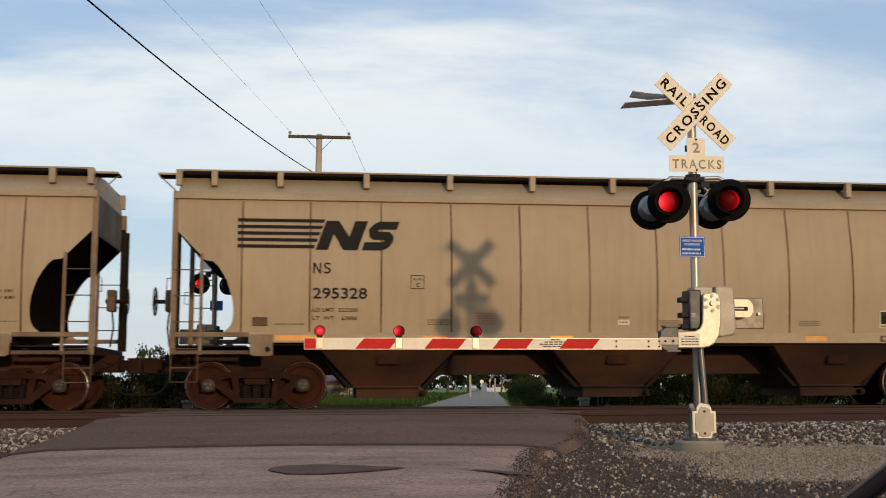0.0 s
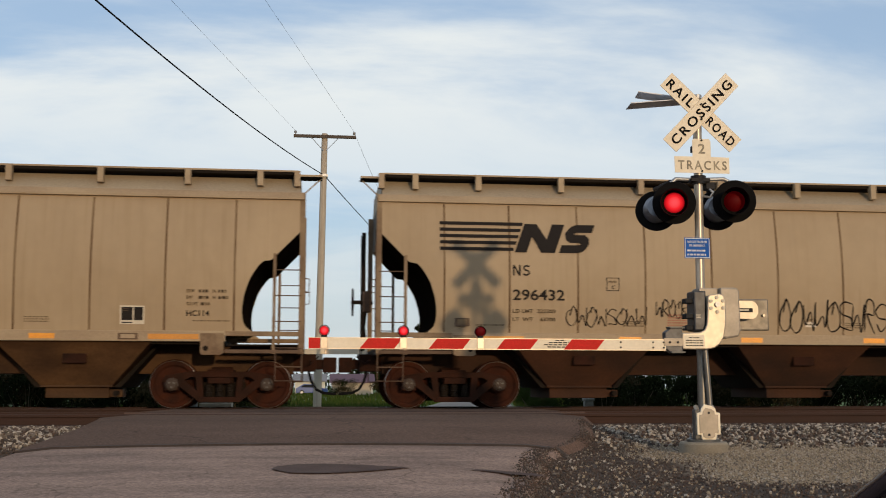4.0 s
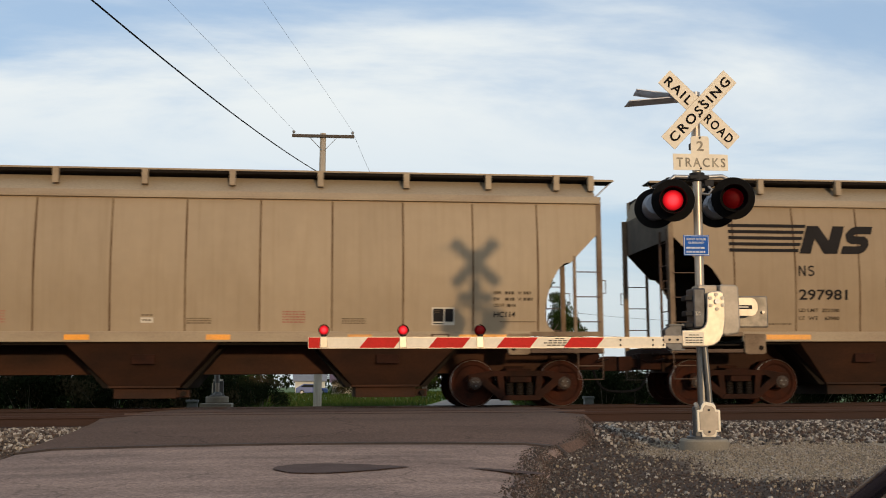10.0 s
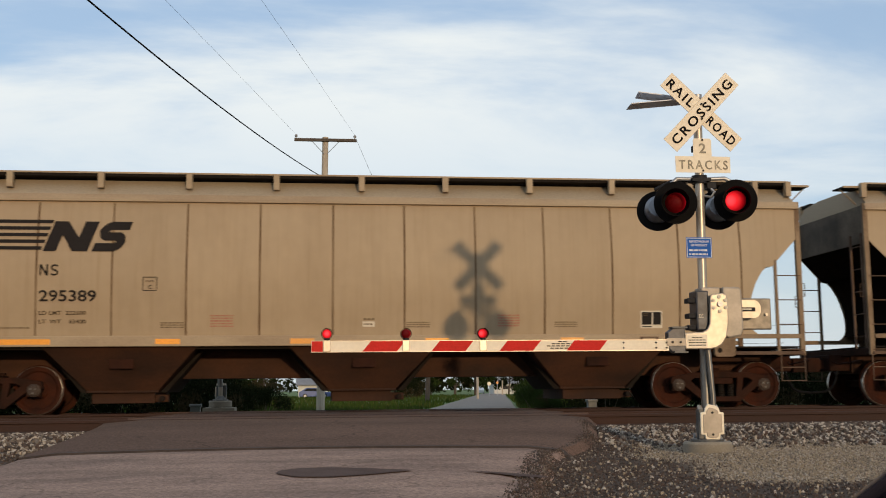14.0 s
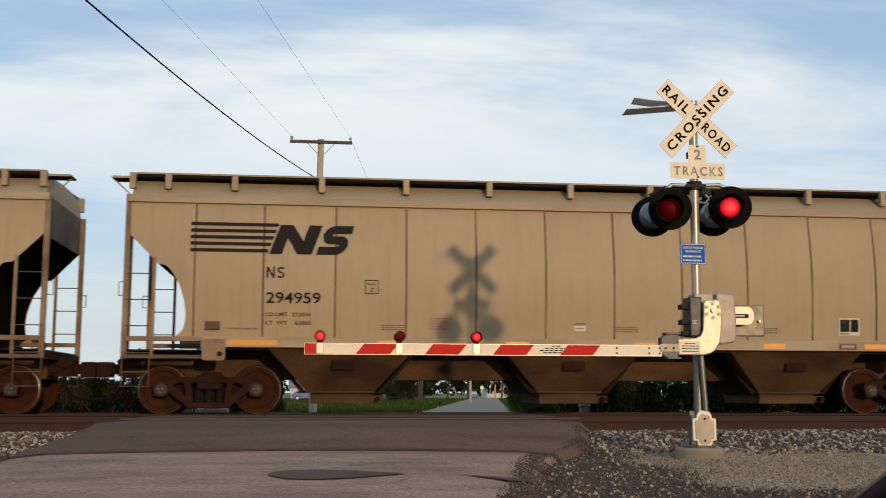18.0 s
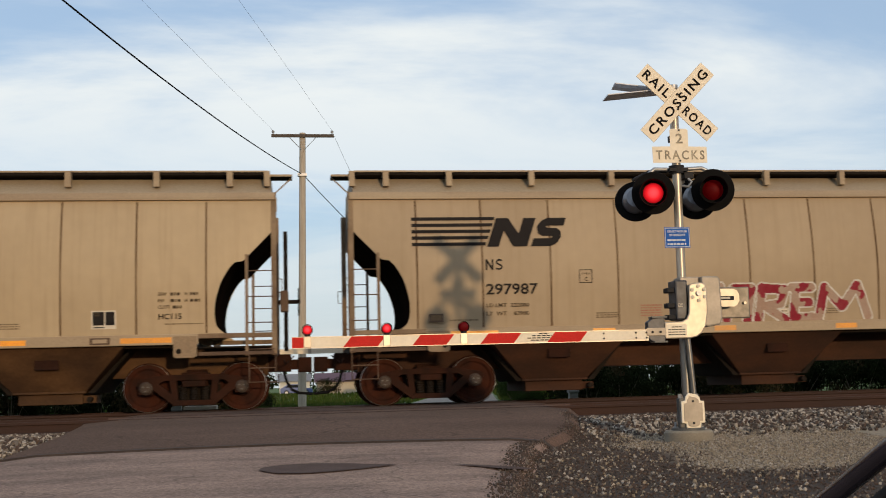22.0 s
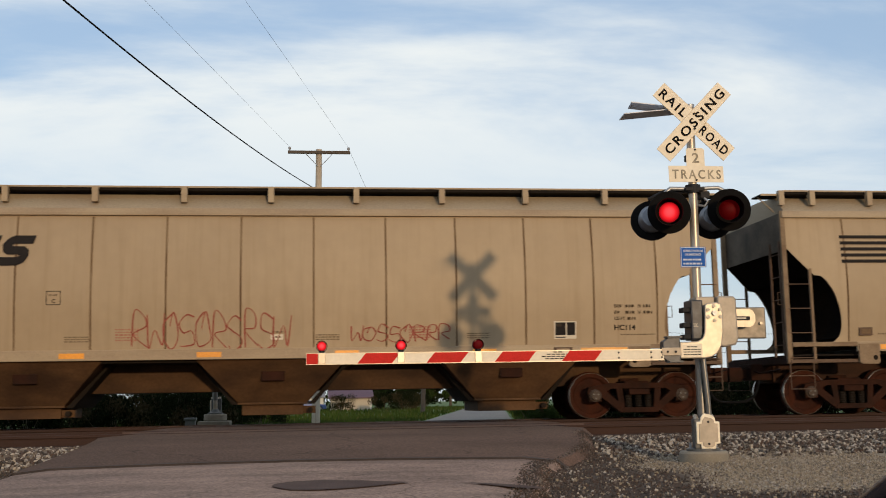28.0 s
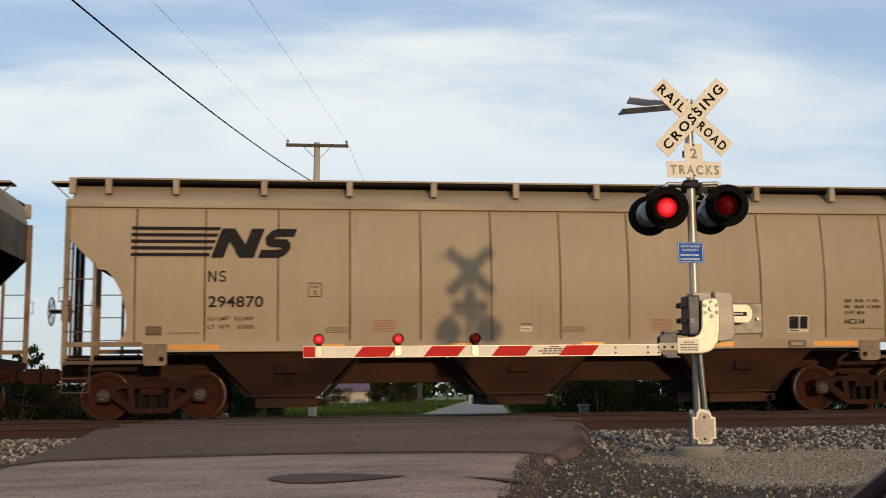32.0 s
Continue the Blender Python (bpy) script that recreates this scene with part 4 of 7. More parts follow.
    # tube added round the mast so that its lower part is darker grey
    part("mast_sleeve", Shape().tube((mx(0.1), 0, 0.1), (mx(0.93), 0, 0.93), 0.060, 20), PIPE, sig, "darker grey lower part of the mast", smooth=0.8)
    jb = part("base_box", Shape().box(-0.13, 0.13, -0.14, -0.03, -0.19, 0.17), DULL, sig, bevel=0.015, m=pose(-0.03, 0, -0.025))
    o = [(1.12 * px, 1.08 * pz) for px, pz in [(-0.105, -0.12), (-0.06, -0.125), (-0.055, -0.17), (-0.02, -0.195), (0.07, -0.195), (0.105, -0.17), (0.11, -0.125), (0.155, -0.12), (0.155, 0.12), (0.11, 0.125), (0.105, 0.165), (0.07, 0.195), (-0.02, 0.2155), (-0.055, 0.165), (-0.06, 0.125), (-0.105, 0.12)]]
    part("cover", Shape().prism(o, -0.175, -0.142, "y"), WHITE, jb, "cream cast cover with stepped corners", bevel=0.01)
    inner = [(0.025 + (x - 0.025) * 0.80, z * 0.82) for x, z in o]
    part("cover_panel", Shape().prism(inner, -0.183, -0.174, "y"), CASTING, jb, bevel=0.006)
    for z in (0.13, -0.13):
        part("screw", Shape().tube((0.025, -0.195, z), (0.025, -0.18, z), 0.014, 8), BLACKIRON, jb)
    for x in (-0.09, 0.11):
        part("hub", Shape().tube((x, -0.12, 0.15), (x, -0.06, 0.2), 0.03, 10), ALU, jb)
    return sig


near_signal = crossing_signal()
near_signal.matrix_basis = pose(4.752, 12.84, 0.0)
far_signal = copy_thing(near_signal, pose(-2.40, 28.54, 0.42, 0, 0, 180))
tagged(far_signal, "far crossing mast seen from behind, red lamps flashing and gate down")
part("bell", Shape().turn([(0, 0.0005), (0, 0.13), (0.10, 0.12), (0.19, 0.06), (0.20, 0.0005)], (0.045, 0, 4.09), (0, 0, 1), 20), DULL, far_signal, "dull grey bell on top of the mast", smooth=0.8)
tagged(part("signal_footing", Shape().box(-0.4, 0.4, -0.4, 0.4, -0.35, 0.17), CONCRETE, bevel=0.02, m=pose(-2.40, 28.54, -0.17)), "square concrete footing under the far signal", "footing")

# ---- the hopper cars ----
PITCH, HALF = 18.70, 8.67
WHEEL_R, TRUCK_X, WHEELBASE = 0.457, 7.10, 1.778
SEAMS = (-8.57, -7.37, -6.10, -4.75, -3.40, -2.05, -0.68, 0.68, 2.05, 3.40, 4.75, 6.10, 7.37, 8.57)
CUT = [(-8.57, 3.335), (-8.16, 2.91), (-8.04, 2.785), (-7.90, 2.765), (-7.81, 2.68), (-7.72, 2.545), (-7.645, 2.41), (-7.59, 2.252), (-7.545, 2.09), (-7.52, 1.912), (-7.518, 1.78), (-7.53, 1.669), (-7.56, 1.575), (-7.60, 1.52), (-7.70, 1.44)]
HALF_TURN = pose(0, 0, 0, 0, 0, 180)


def both_sides(name, shape, mats, parent, label="", bevel=0.0, smooth=0.0):
    """A piece on the near side and its twin on the far side."""
    ob = part(name, shape, mats, parent, label, bevel, smooth)
    part(name, ob.data, None, parent, label, m=HALF_TURN)
    return ob


BOW = 0.105


def side_y(z, bow=BOW):
    return -1.60 - bow * math.sin(math.pi * min(1, max(0, (z - 1.5) / 2.45)))


def curved_strip(x0, x1, z0, z1, out, thick, bow=BOW, n=10):
    zs = [z0 + (z1 - z0) * i / n for i in range(n + 1)]
    return Shape().prism([(side_y(z, bow) - out, z) for z in zs] + [(side_y(z, bow) - out + thick, z) for z in reversed(zs)], x0, x1, "x")


def end_sheet(cut, a, b, e):
    """The last side sheet: full bow at the seam b, flat at the corner a, its edge along the cut-out."""
    zs = sorted({z for _, z in cut} | {3.95} | {cut[-1][1] + (3.95 - cut[-1][1]) * i / 14 for i in range(15)})
    edge = sorted((z, x) for x, z in cut)

    def at(z, u, inner):
        x0 = line(z, edge) if z < edge[-1][0] else a
        x = x0 + (b - x0) * u
        return (-e * x, side_y(z, BOW * step(a, b, x)) - (0 if inner else 0.002) + (0.008 if inner else 0), z)

    sh = Shape()
    us = [i / 6 for i in range(7)]
    for inner in (0, 1):
        sh.grid(zs, us, lambda z, u: at(z, u, inner))
    sh.grid(zs, (0, 1), lambda z, k: at(z, 0.0, k))
    return sh


def wheelset(car, x):
    """Two wheels on an axle, as one turning part."""
    ws = part("wheelset", Shape().tube((0, -1.02, 0), (0, 1.02, 0), 0.078, 16), STEEL_RUST, car, "rusty axle with two steel wheels", smooth=0.8, m=pose(x, 0, WHEEL_R))
    prof = [(0.0, 0.10), (0.0, 0.16), (0.035, 0.19), (0.035, 0.34), (-0.0, 0.375), (-0.0, 0.448), (0.005, 0.457), (0.095, 0.457), (0.125, 0.482), (0.135, 0.470), (0.135, 0.37), (0.06, 0.34), (0.06, 0.19), (0.13, 0.15), (0.13, 0.10)]
    for s in (-1, 1):
        w = Shape().turn(prof, (0, s * 0.80, 0), (0, -s, 0), 40)
        w.m = [1 if 5 <= i % (len(prof) - 1) <= 6 else 0 for i in range(len(w.f))]
        part("wheel", w, [WHEEL, TREAD], ws, "rust-red steel wheel with a bright worn tread", smooth=0.6)
    return ws


def truck(car, x):
    tr = part("truck", Shape().box(-0.25, 0.25, -1.0, 1.0, 0.48, 0.74).box(-0.2, 0.2, -0.5, 0.5, 0.74, 0.80), STEEL_RUST, car, "rusty cast-steel freight truck", bevel=0.02, m=pose(x, 0, 0))
    h = WHEELBASE / 2
    for s in (-1, 1):
        y0, y1 = (-1.11, -0.97) if s < 0 else (0.97, 1.11)
        sf = Shape()
        sf.prism([(-h - 0.17, 0.49), (-h - 0.13, 0.62), (-0.55, 0.70), (0.55, 0.70), (h + 0.13, 0.62), (h + 0.17, 0.49), (h - 0.16, 0.49), (0.55, 0.59), (-0.55, 0.59), (-h + 0.16, 0.49)], y0, y1)
        for k in (-1, 1):
            sf.prism([(k * (h - 0.20), 0.57), (k * (h - 0.03), 0.50), (k * 0.36, 0.11), (k * 0.26, 0.20)], y0, y1)
            sf.prism([(k * 0.33, 0.60), (k * 0.46, 0.60), (k * 0.40, 0.19), (k * 0.29, 0.19)], y0, y1)
            sf.box(k * h - 0.13, k * h + 0.13, y0, y1, 0.34, 0.60)
        sf.prism([(-0.40, 0.12), (0.40, 0.12), (0.33, 0.22), (-0.33, 0.22)], y0 - 0.02, y1 + 0.02)
        fr = part("side_frame", sf, STEEL_RUST, tr, "arched cast side frame", bevel=0.012)
        part("bolster_end", Shape().box(-0.21, 0.21, y0 - (0.06 if s < 0 else 0), y1 + (0.06 if s > 0 else 0), 0.47, 0.585), STEEL_RUST, tr, bevel=0.015)
        for k in (-0.2, 0.0, 0.2):
            part("spring", Shape().turn([(0.005 + 0.0225 * i, 0.062 + 0.012 * (i % 2)) for i in range(12)], (k, (y0 + y1) / 2, 0.215), (0, 0, 1), 12), DARK, tr)
        for k in (-1, 1):
            part("bearing_cap", Shape().turn([(0.0, 0.125), (0.06, 0.125), (0.07, 0.095), (0.10, 0.09), (0.105, 0.0005)], (k * h, s * 1.06, WHEEL_R), (0, s, 0), 18), CAP_STEEL, tr, "round bearing end cap", smooth=0.6)
            for a in range(3):
                u, w = 0.052 * math.cos(a * 2.094 + 0.5), 0.052 * math.sin(a * 2.094 + 0.5)
                part("cap_bolt", Shape().tube((k * h + u, s * 1.16, WHEEL_R + w), (k * h + u, s * 1.182, WHEEL_R + w), 0.017, 6), DULL, tr)
    # added block that shuts off the bright view through the truck
    part("spring_plank", Shape().box(-0.48, 0.48, -0.9, 0.9, 0.20, 0.50), DARK, tr)
    part("brake_beam", Shape().box(-0.62, -0.52, -0.7, 0.7, 0.33, 0.42).box(0.52, 0.62, -0.7, 0.7, 0.33, 0.42), STEEL_RUST, tr)
    return tr


def ladder(car, x0, x1, z0, z1, rungs, y, end=False):
    """Steel ladder; end ladders stand across the car at x0."""
    if end:
        ld = part("end_ladder", Shape().box(x0 - 0.02, x0 + 0.02, y, y + 0.05, z0, z1).box(x0 - 0.02, x0 + 0.02, y + 0.45, y + 0.50, z0, z1), RUSTY, car)
        for z in rungs:
            part("rung", Shape().tube((x0, y, z), (x0, y + 0.5, z), 0.011, 6), RUSTY, ld)
        return ld
    ld = part("side_ladder", Shape().box(x1 - 0.028, x1 + 0.028, y, y + 0.05, z0, z1), WORN_TRIM, car, "steel side ladder")
    for z in rungs:
        part("rung", Shape().tube((x0, y + 0.01, z), (x1, y + 0.01, z), 0.011, 6), RUSTY, ld)
    return ld


def brake_wheel(car, s, y=-0.62, z=2.08, out=9.08):
    x = s * out
    sh = Shape().turn([(-0.015, 0.265), (0.0, 0.285), (0.015, 0.265), (0.0, 0.25), (-0.015, 0.265)], (x, y, z), (1, 0, 0), 24)
    for i in range(5):
        w = i * 2 * math.pi / 5
        sh.tube((x, y, z), (x, y + 0.26 * math.cos(w), z + 0.26 * math.sin(w)), 0.012, 6)
    sh.tube((x - s * 0.40, y, z), (x + s * 0.03, y, z), 0.04, 8)
    for yy in (0.30, 0.78):
        part("brake_mast", Shape().box(min(x - s * 0.30, x - s * 0.22), max(x - s * 0.30, x - s * 0.22), yy, yy + 0.09, 1.16, 3.62), DARK, car, "dark steel upright by the hand brake", bevel=0.008)
    part("brake_chain", Shape().pipe([(x - s * 0.27, y, z - 0.2), (x - s * 0.24, y + 0.03, z - 0.5), (x - s * 0.29, y, 1.2)], 0.018, 6), DARK, car)
    bw = part("brake_wheel", sh, DARK, car, "black hand brake wheel", smooth=0.8)
    part("brake_housing", Shape().box(min(x - s * 0.36, x - s * 0.2), max(x - s * 0.36, x - s * 0.2), y - 0.14, y + 0.14, z - 0.2, z + 0.22), RUSTY, car, bevel=0.03)
    return bw


def hopper_car(label, new_type=False):
    """A three-bay covered hopper. Near side towards -y, running along x."""
    car = thing("hopper_car", label, "hopper car", group="hopper cars of the train")
    paint, trim, low = (CREAM, CREAM, CREAM_LOW) if new_type else (TAN, TRIM, GRIME_SHADE)
    k = 7.96 / 8.67 if new_type else 1.0           # the newer car is shorter
    cut = [(x * k, z) for x, z in CUT] if not new_type else [(-7.87, 2.80), (-7.54, 2.57), (-7.36, 2.38), (-7.22, 2.30), (-7.12, 2.16), (-7.07, 1.90), (-7.0, 1.70), (-6.93, 1.57), (-6.90, 1.52)]
    seams = [x * k for x in SEAMS] if not new_type else [-7.87, -6.22, -4.46, -2.70, -0.93, 0.86, 2.68, 4.40, 6.22, 7.87]
    hx, H = 8.67 * k, 9.35 - (8.67 - 7.96 if new_type else 0)
    # side sheets: end sheets with the cut-out, then a sheet between each two seams
    for e in (-1, 1):
        a, b = (seams[0], seams[1]) if e < 0 else (-seams[-1], -seams[-2])
        if new_type:
            b = -6.22
        both_sides("side_sheet", end_sheet(cut, a, b, e), paint, car, "tan painted steel side sheet with a curved cut-out", smooth=0.5)
    inner = seams[1:-1] if not new_type else [x for x in seams if -6.3 < x < 6.3]
    for a, b in zip(inner, inner[1:]):
        both_sides("side_sheet", curved_strip(a, b, 1.436, 3.95, 0, 0.008), paint, car, smooth=0.5)
    for x in inner:
        both_sides("seam", curved_strip(x - 0.017, x + 0.017, 1.45, 3.93, 0.006, 0.011), SEAM if not new_type else CREAM_SEAM, car, smooth=0.5)
    both_sides("top_chord", Shape().prism([(-1.605, 3.945), (-1.665, 3.955), (-1.665, 4.0), (-1.64, 4.095), (-1.56, 4.095)], -hx + 0.03, hx - 0.03, "x"), trim, car, bevel=0.006)
    sill = hx - 1.45
    both_sides("side_sill", Shape().box(-sill, sill, -1.655, -1.57, 1.245, 1.44), trim, car, bevel=0.01)
    part("roof", Shape().prism([(-1.60, 4.09), (-1.20, 4.43), (-0.5, 4.49), (0.5, 4.49), (1.20, 4.43), (1.60, 4.09)], -hx + 0.1, hx - 0.1, "x"), ROOF if not new_type else CREAM, car, "sloped sheet roof")
    both_sides("running_board", Shape().box(-hx + 0.15, hx - 0.15, -1.46, -1.0, 4.468, 4.535), DARK, car, "dark steel grating walkway along the roof edge")
    both_sides("walkway_lip", Shape().box(-hx + 0.15, hx - 0.15, -1.475, -1.455, 4.520, 4.552), trim, car, "pale top edge of the walkway")
    posts = (-8.58, -7.92, -6.68, -5.03, -3.40, -1.76, -0.13, 1.50, 3.17, 4.83, 6.44, 7.80, 8.50)
    if new_type:
        posts = (-7.85, -7.30, -6.48, -5.0, -3.92, -2.82, -1.73, -0.65, 0.46, 1.55, 3.1, 4.85, 6.35, 7.22, 7.85)
    for x in posts:
        both_sides("walkway_bracket", Shape().box(x - 0.055, x + 0.055, -1.565, -1.44, 4.23, 4.528), trim, car)
    for e in (-1, 1):
        x = e * hx
        for y0 in (-1.46,):
            pf = part("end_step_board", Shape().box(min(x - e * 0.15, x + e * 0.31), max(x - e * 0.15, x + e * 0.31), y0, y0 + 0.46, 4.44, 4.468), DARK, car, "grating board over the car's corner")
            part("board_edge", Shape().box(min(x - e * 0.15, x + e * 0.31), max(x - e * 0.15, x + e * 0.31), y0 - 0.012 if y0 < 0 else y0 + 0.46, y0 if y0 < 0 else y0 + 0.472, 4.435, 4.475), trim, pf)
            part("brace", Shape().tube((x + e * 0.29, y0 + 0.2, 4.44), (x - e * 0.05, y0 + 0.2, 4.12), 0.014, 6), trim, pf)
        # end: sheet above, bay sheet that follows the cut-out, posts, beams
        part("end_sheet", Shape().box(min(x - e * 0.10, x - e * 0.13), max(x - e * 0.10, x - e * 0.13), -1.57, 1.57, cut[0][1] - 0.02, 4.09), END_DIRT, car, "dirty steel end sheet")
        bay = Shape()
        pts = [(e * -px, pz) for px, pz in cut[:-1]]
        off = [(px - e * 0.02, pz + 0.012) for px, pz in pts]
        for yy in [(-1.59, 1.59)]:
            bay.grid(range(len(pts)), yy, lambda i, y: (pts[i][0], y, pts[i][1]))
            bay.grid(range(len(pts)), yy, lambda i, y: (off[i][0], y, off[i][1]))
        part("slope_sheet", bay, BAY_SHADE, car, "dark sloping end of the hopper bay", smooth=0.6)
        for y in (-1.615, 1.535):
            part("corner_post", Shape().box(min(x, x - e * 0.10), max(x, x - e * 0.10), y, y + 0.08, 1.02, 4.1), trim if new_type else WORN_TRIM, car, bevel=0.008)
        part("end_beam", Shape().box(min(x, x - e * 0.2), max(x, x - e * 0.2), -1.53, 1.53, 1.02, 1.16), STEEL_RUST, car, bevel=0.01)
        part("platform", Shape().box(min(x - e * 0.08, x - e * 1.4), max(x - e * 0.08, x - e * 1.4), -1.56, 1.56, 1.17, 1.20), DARK, car)
        for y in (-1, 1):
            y0, y1 = sorted((y * 1.645, y * 1.57))
            part("step_beam", Shape().box(min(x - e * 0.05, x - e * 1.45), max(x - e * 0.05, x - e * 1.45), y0, y1, 1.03, 1.10), RUSTY if not new_type else trim, car, bevel=0.008)
            part("jack_pad", Shape().prism([(x - e * 1.47, 1.4), (x - e * 1.47, 1.03), (x - e * 1.53, 0.995), (x - e * 1.86, 0.995), (x - e * 1.90, 1.03), (x - e * 1.90, 1.4)], y * 1.68, y * 1.60), trim if new_type else WORN_TRIM, car, bevel=0.01)
            part("pull_hole", Shape().tube((x - e * 1.80, y * 1.682, 1.12), (x - e * 1.80, y * 1.684, 1.12), 0.05, 14), DARK, car)
            part("stirrup", Shape().pipe([(x - e * 0.03, y * 1.62, 1.05), (x - e * 0.03, y * 1.62, 0.52), (x - e * 0.52, y * 1.62, 0.52), (x - e * 0.52, y * 1.62, 1.05)], 0.014, 6).tube((x - e * 0.03, y * 1.62, 0.78), (x - e * 0.52, y * 1.62, 0.78), 0.012, 6), RUSTY, car, "steel stirrup step")
            ladder(car, x - e * 0.05, x - e * 0.56, 1.02, 2.92 if not new_type else 2.8, (2.604, 2.117, 1.63, 1.132), -1.64 if y < 0 else 1.59)
            part("grab_iron", Shape().pipe([(x + e * 0.01, y * 1.56, 2.45), (x + e * 0.09, y * 1.50, 2.45), (x + e * 0.09, y * 1.50, 2.20), (x + e * 0.01, y * 1.56, 2.20)], 0.010, 6), RUSTY, car)
        if e < 0:
            ladder(car, x - e * 0.03, 0, 1.16, 3.5, [1.4 + 0.46 * i for i in range(5)], -1.45, end=True)
        if not new_type:
            for y in (-1, 1):
                y0, y1 = sorted((y * 1.652, y * 1.575))
                part("end_sill", Shape().box(min(x - e * 0.10, x - e * 1.45), max(x - e * 0.10, x - e * 1.45), y0, y1, 1.352, 1.44), WORN_TRIM, car, bevel=0.008)
        part("draft_gear", Shape().box(min(x - e * 0.6, x + e * 0.25), max(x - e * 0.6, x + e * 0.25), -0.33, 0.33, 0.72, 1.06), STEEL_RUST, car, bevel=0.02)
        xe = e * H
        cp = part("coupler", Shape().box(min(x, xe - e * 0.10), max(x, xe - e * 0.10), -0.10, 0.10, 0.76, 0.96).prism([(xe - e * 0.30, 0.70), (xe - e * 0.02, 0.70), (xe - e * 0.02, 1.0), (xe - e * 0.30, 1.0)], -0.17, 0.16), STEEL_RUST, car, "rusty knuckle coupler", bevel=0.02)
        pts = [(x + e * 0.10, -0.35, 0.72), (x + e * 0.16, -0.38, 0.52), (x + e * 0.26, -0.38, 0.36), (x + e * 0.40, -0.36, 0.29), (xe - e * 0.01, -0.34, 0.27)]
        part("air_hose", Shape().pipe(pts, 0.028, 8), CABLE, car, "black rubber air hose", smooth=0.8)
        part("uncoupling_lever", Shape().pipe([(x + e * 0.12, -1.5, 0.92), (x + e * 0.14, -0.5, 0.86), (x + e * 0.3, -0.1, 1.02)], 0.014, 6), STEEL_RUST, car)
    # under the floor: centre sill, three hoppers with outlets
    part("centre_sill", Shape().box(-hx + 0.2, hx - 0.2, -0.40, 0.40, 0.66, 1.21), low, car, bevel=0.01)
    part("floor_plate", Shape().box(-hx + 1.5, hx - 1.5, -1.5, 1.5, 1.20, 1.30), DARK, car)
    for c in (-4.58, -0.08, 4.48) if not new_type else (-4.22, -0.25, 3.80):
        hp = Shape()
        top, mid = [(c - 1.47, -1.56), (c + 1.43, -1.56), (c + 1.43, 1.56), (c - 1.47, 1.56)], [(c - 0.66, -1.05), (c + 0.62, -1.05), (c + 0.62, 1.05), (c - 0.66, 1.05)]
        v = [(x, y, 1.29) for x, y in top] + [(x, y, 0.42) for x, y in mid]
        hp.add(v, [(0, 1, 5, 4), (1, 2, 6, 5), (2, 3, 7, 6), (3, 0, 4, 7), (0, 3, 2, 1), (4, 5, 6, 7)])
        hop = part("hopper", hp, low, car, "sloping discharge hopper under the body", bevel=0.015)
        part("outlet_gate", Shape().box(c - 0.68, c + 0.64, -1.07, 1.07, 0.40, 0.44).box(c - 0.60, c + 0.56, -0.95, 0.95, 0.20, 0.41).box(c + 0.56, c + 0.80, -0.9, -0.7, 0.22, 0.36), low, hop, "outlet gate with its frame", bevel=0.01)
        part("gate_crank", Shape().tube((c + 0.70, -1.06, 0.29), (c + 0.70, -0.85, 0.29), 0.05, 10), DARK, hop)
        both = Shape().box(c - 0.22, c + 0.22, -1.435, -1.40, 0.84, 1.02)
        part("vibrator_bracket", both, low if new_type else STEEL_RUST, hop, bevel=0.02)
        for e in (-1, 1):
            part("hopper_rib", Shape().prism([(c + e * 1.44, 1.24), (c + e * 1.50, 1.24), (c + e * 0.78, 0.40), (c + e * 0.66, 0.40)], -1.0, 1.0), DARK, hop)
    for x in (-6.70, 6.70) if new_type else (-TRUCK_X, TRUCK_X):
        truck(car, x)
        for s in (-0.5, 0.5):
            wheelset(car, x + s * WHEELBASE)
    pl = both_sides("sill_plate", Shape().box(5.28 * k, 5.64 * k, -1.668, -1.655, 1.275, 1.395), RUSTY, car, "small rusty card plate on the sill", bevel=0.004)
    part("card", Shape().box(5.33 * k, 5.59 * k, -1.672, -1.667, 1.30, 1.37), trim, pl)
    # reflectors on the sill
    for x, w in ((-6.28, 0.92), (-3.72, 0.45), (-1.25, 0.45), (1.30, 0.45), (3.93, 0.45), (6.28, 0.92)):
        z0, z1 = (1.285, 1.383) if not new_type else (1.62, 1.72)
        yy = -1.659
        if new_type and abs(x) > 6:
            x, w, z1 = x * 1.16, 0.47, 1.86
        slab = curved_strip(x * k - w / 2, x * k + w / 2, z0, z1, 0.007, 0.006, n=3) if new_type else Shape().box(x * k - w / 2, x * k + w / 2, yy, yy + 0.006, z0, z1)
        both_sides("reflector", slab, ORANGE, car, "faded orange reflective strip")
    return car


WORN_TRIM = material("dirty_end_ironwork", (0.250, 0.178, 0.112), 0.7, second=(0.12, 0.072, 0.042), scale=1.6, amount=0.8, grain=30, bump=0.06, spec=0.2)
RUSTY = material("rusty_trim", (0.115, 0.068, 0.04), 0.8, second=(0.06, 0.03, 0.017), scale=2.0, amount=0.8, grain=30, bump=0.1)
END_DIRT = material("dirty_end_paint", (0.14, 0.108, 0.078), 0.7, second=(0.035, 0.027, 0.021), scale=1.1, amount=0.85, grain=20, bump=0.08, spec=0.2)
# near-black, no sheen: the shade inside the end bays is put into the colour
BAY_SHADE = material("bay_shade_paint", (0.0105, 0.0085, 0.0072), 0.95, second=(0.020, 0.012, 0.0075), scale=1.5, amount=0.7, grain=20, bump=0.1, spec=0.0)
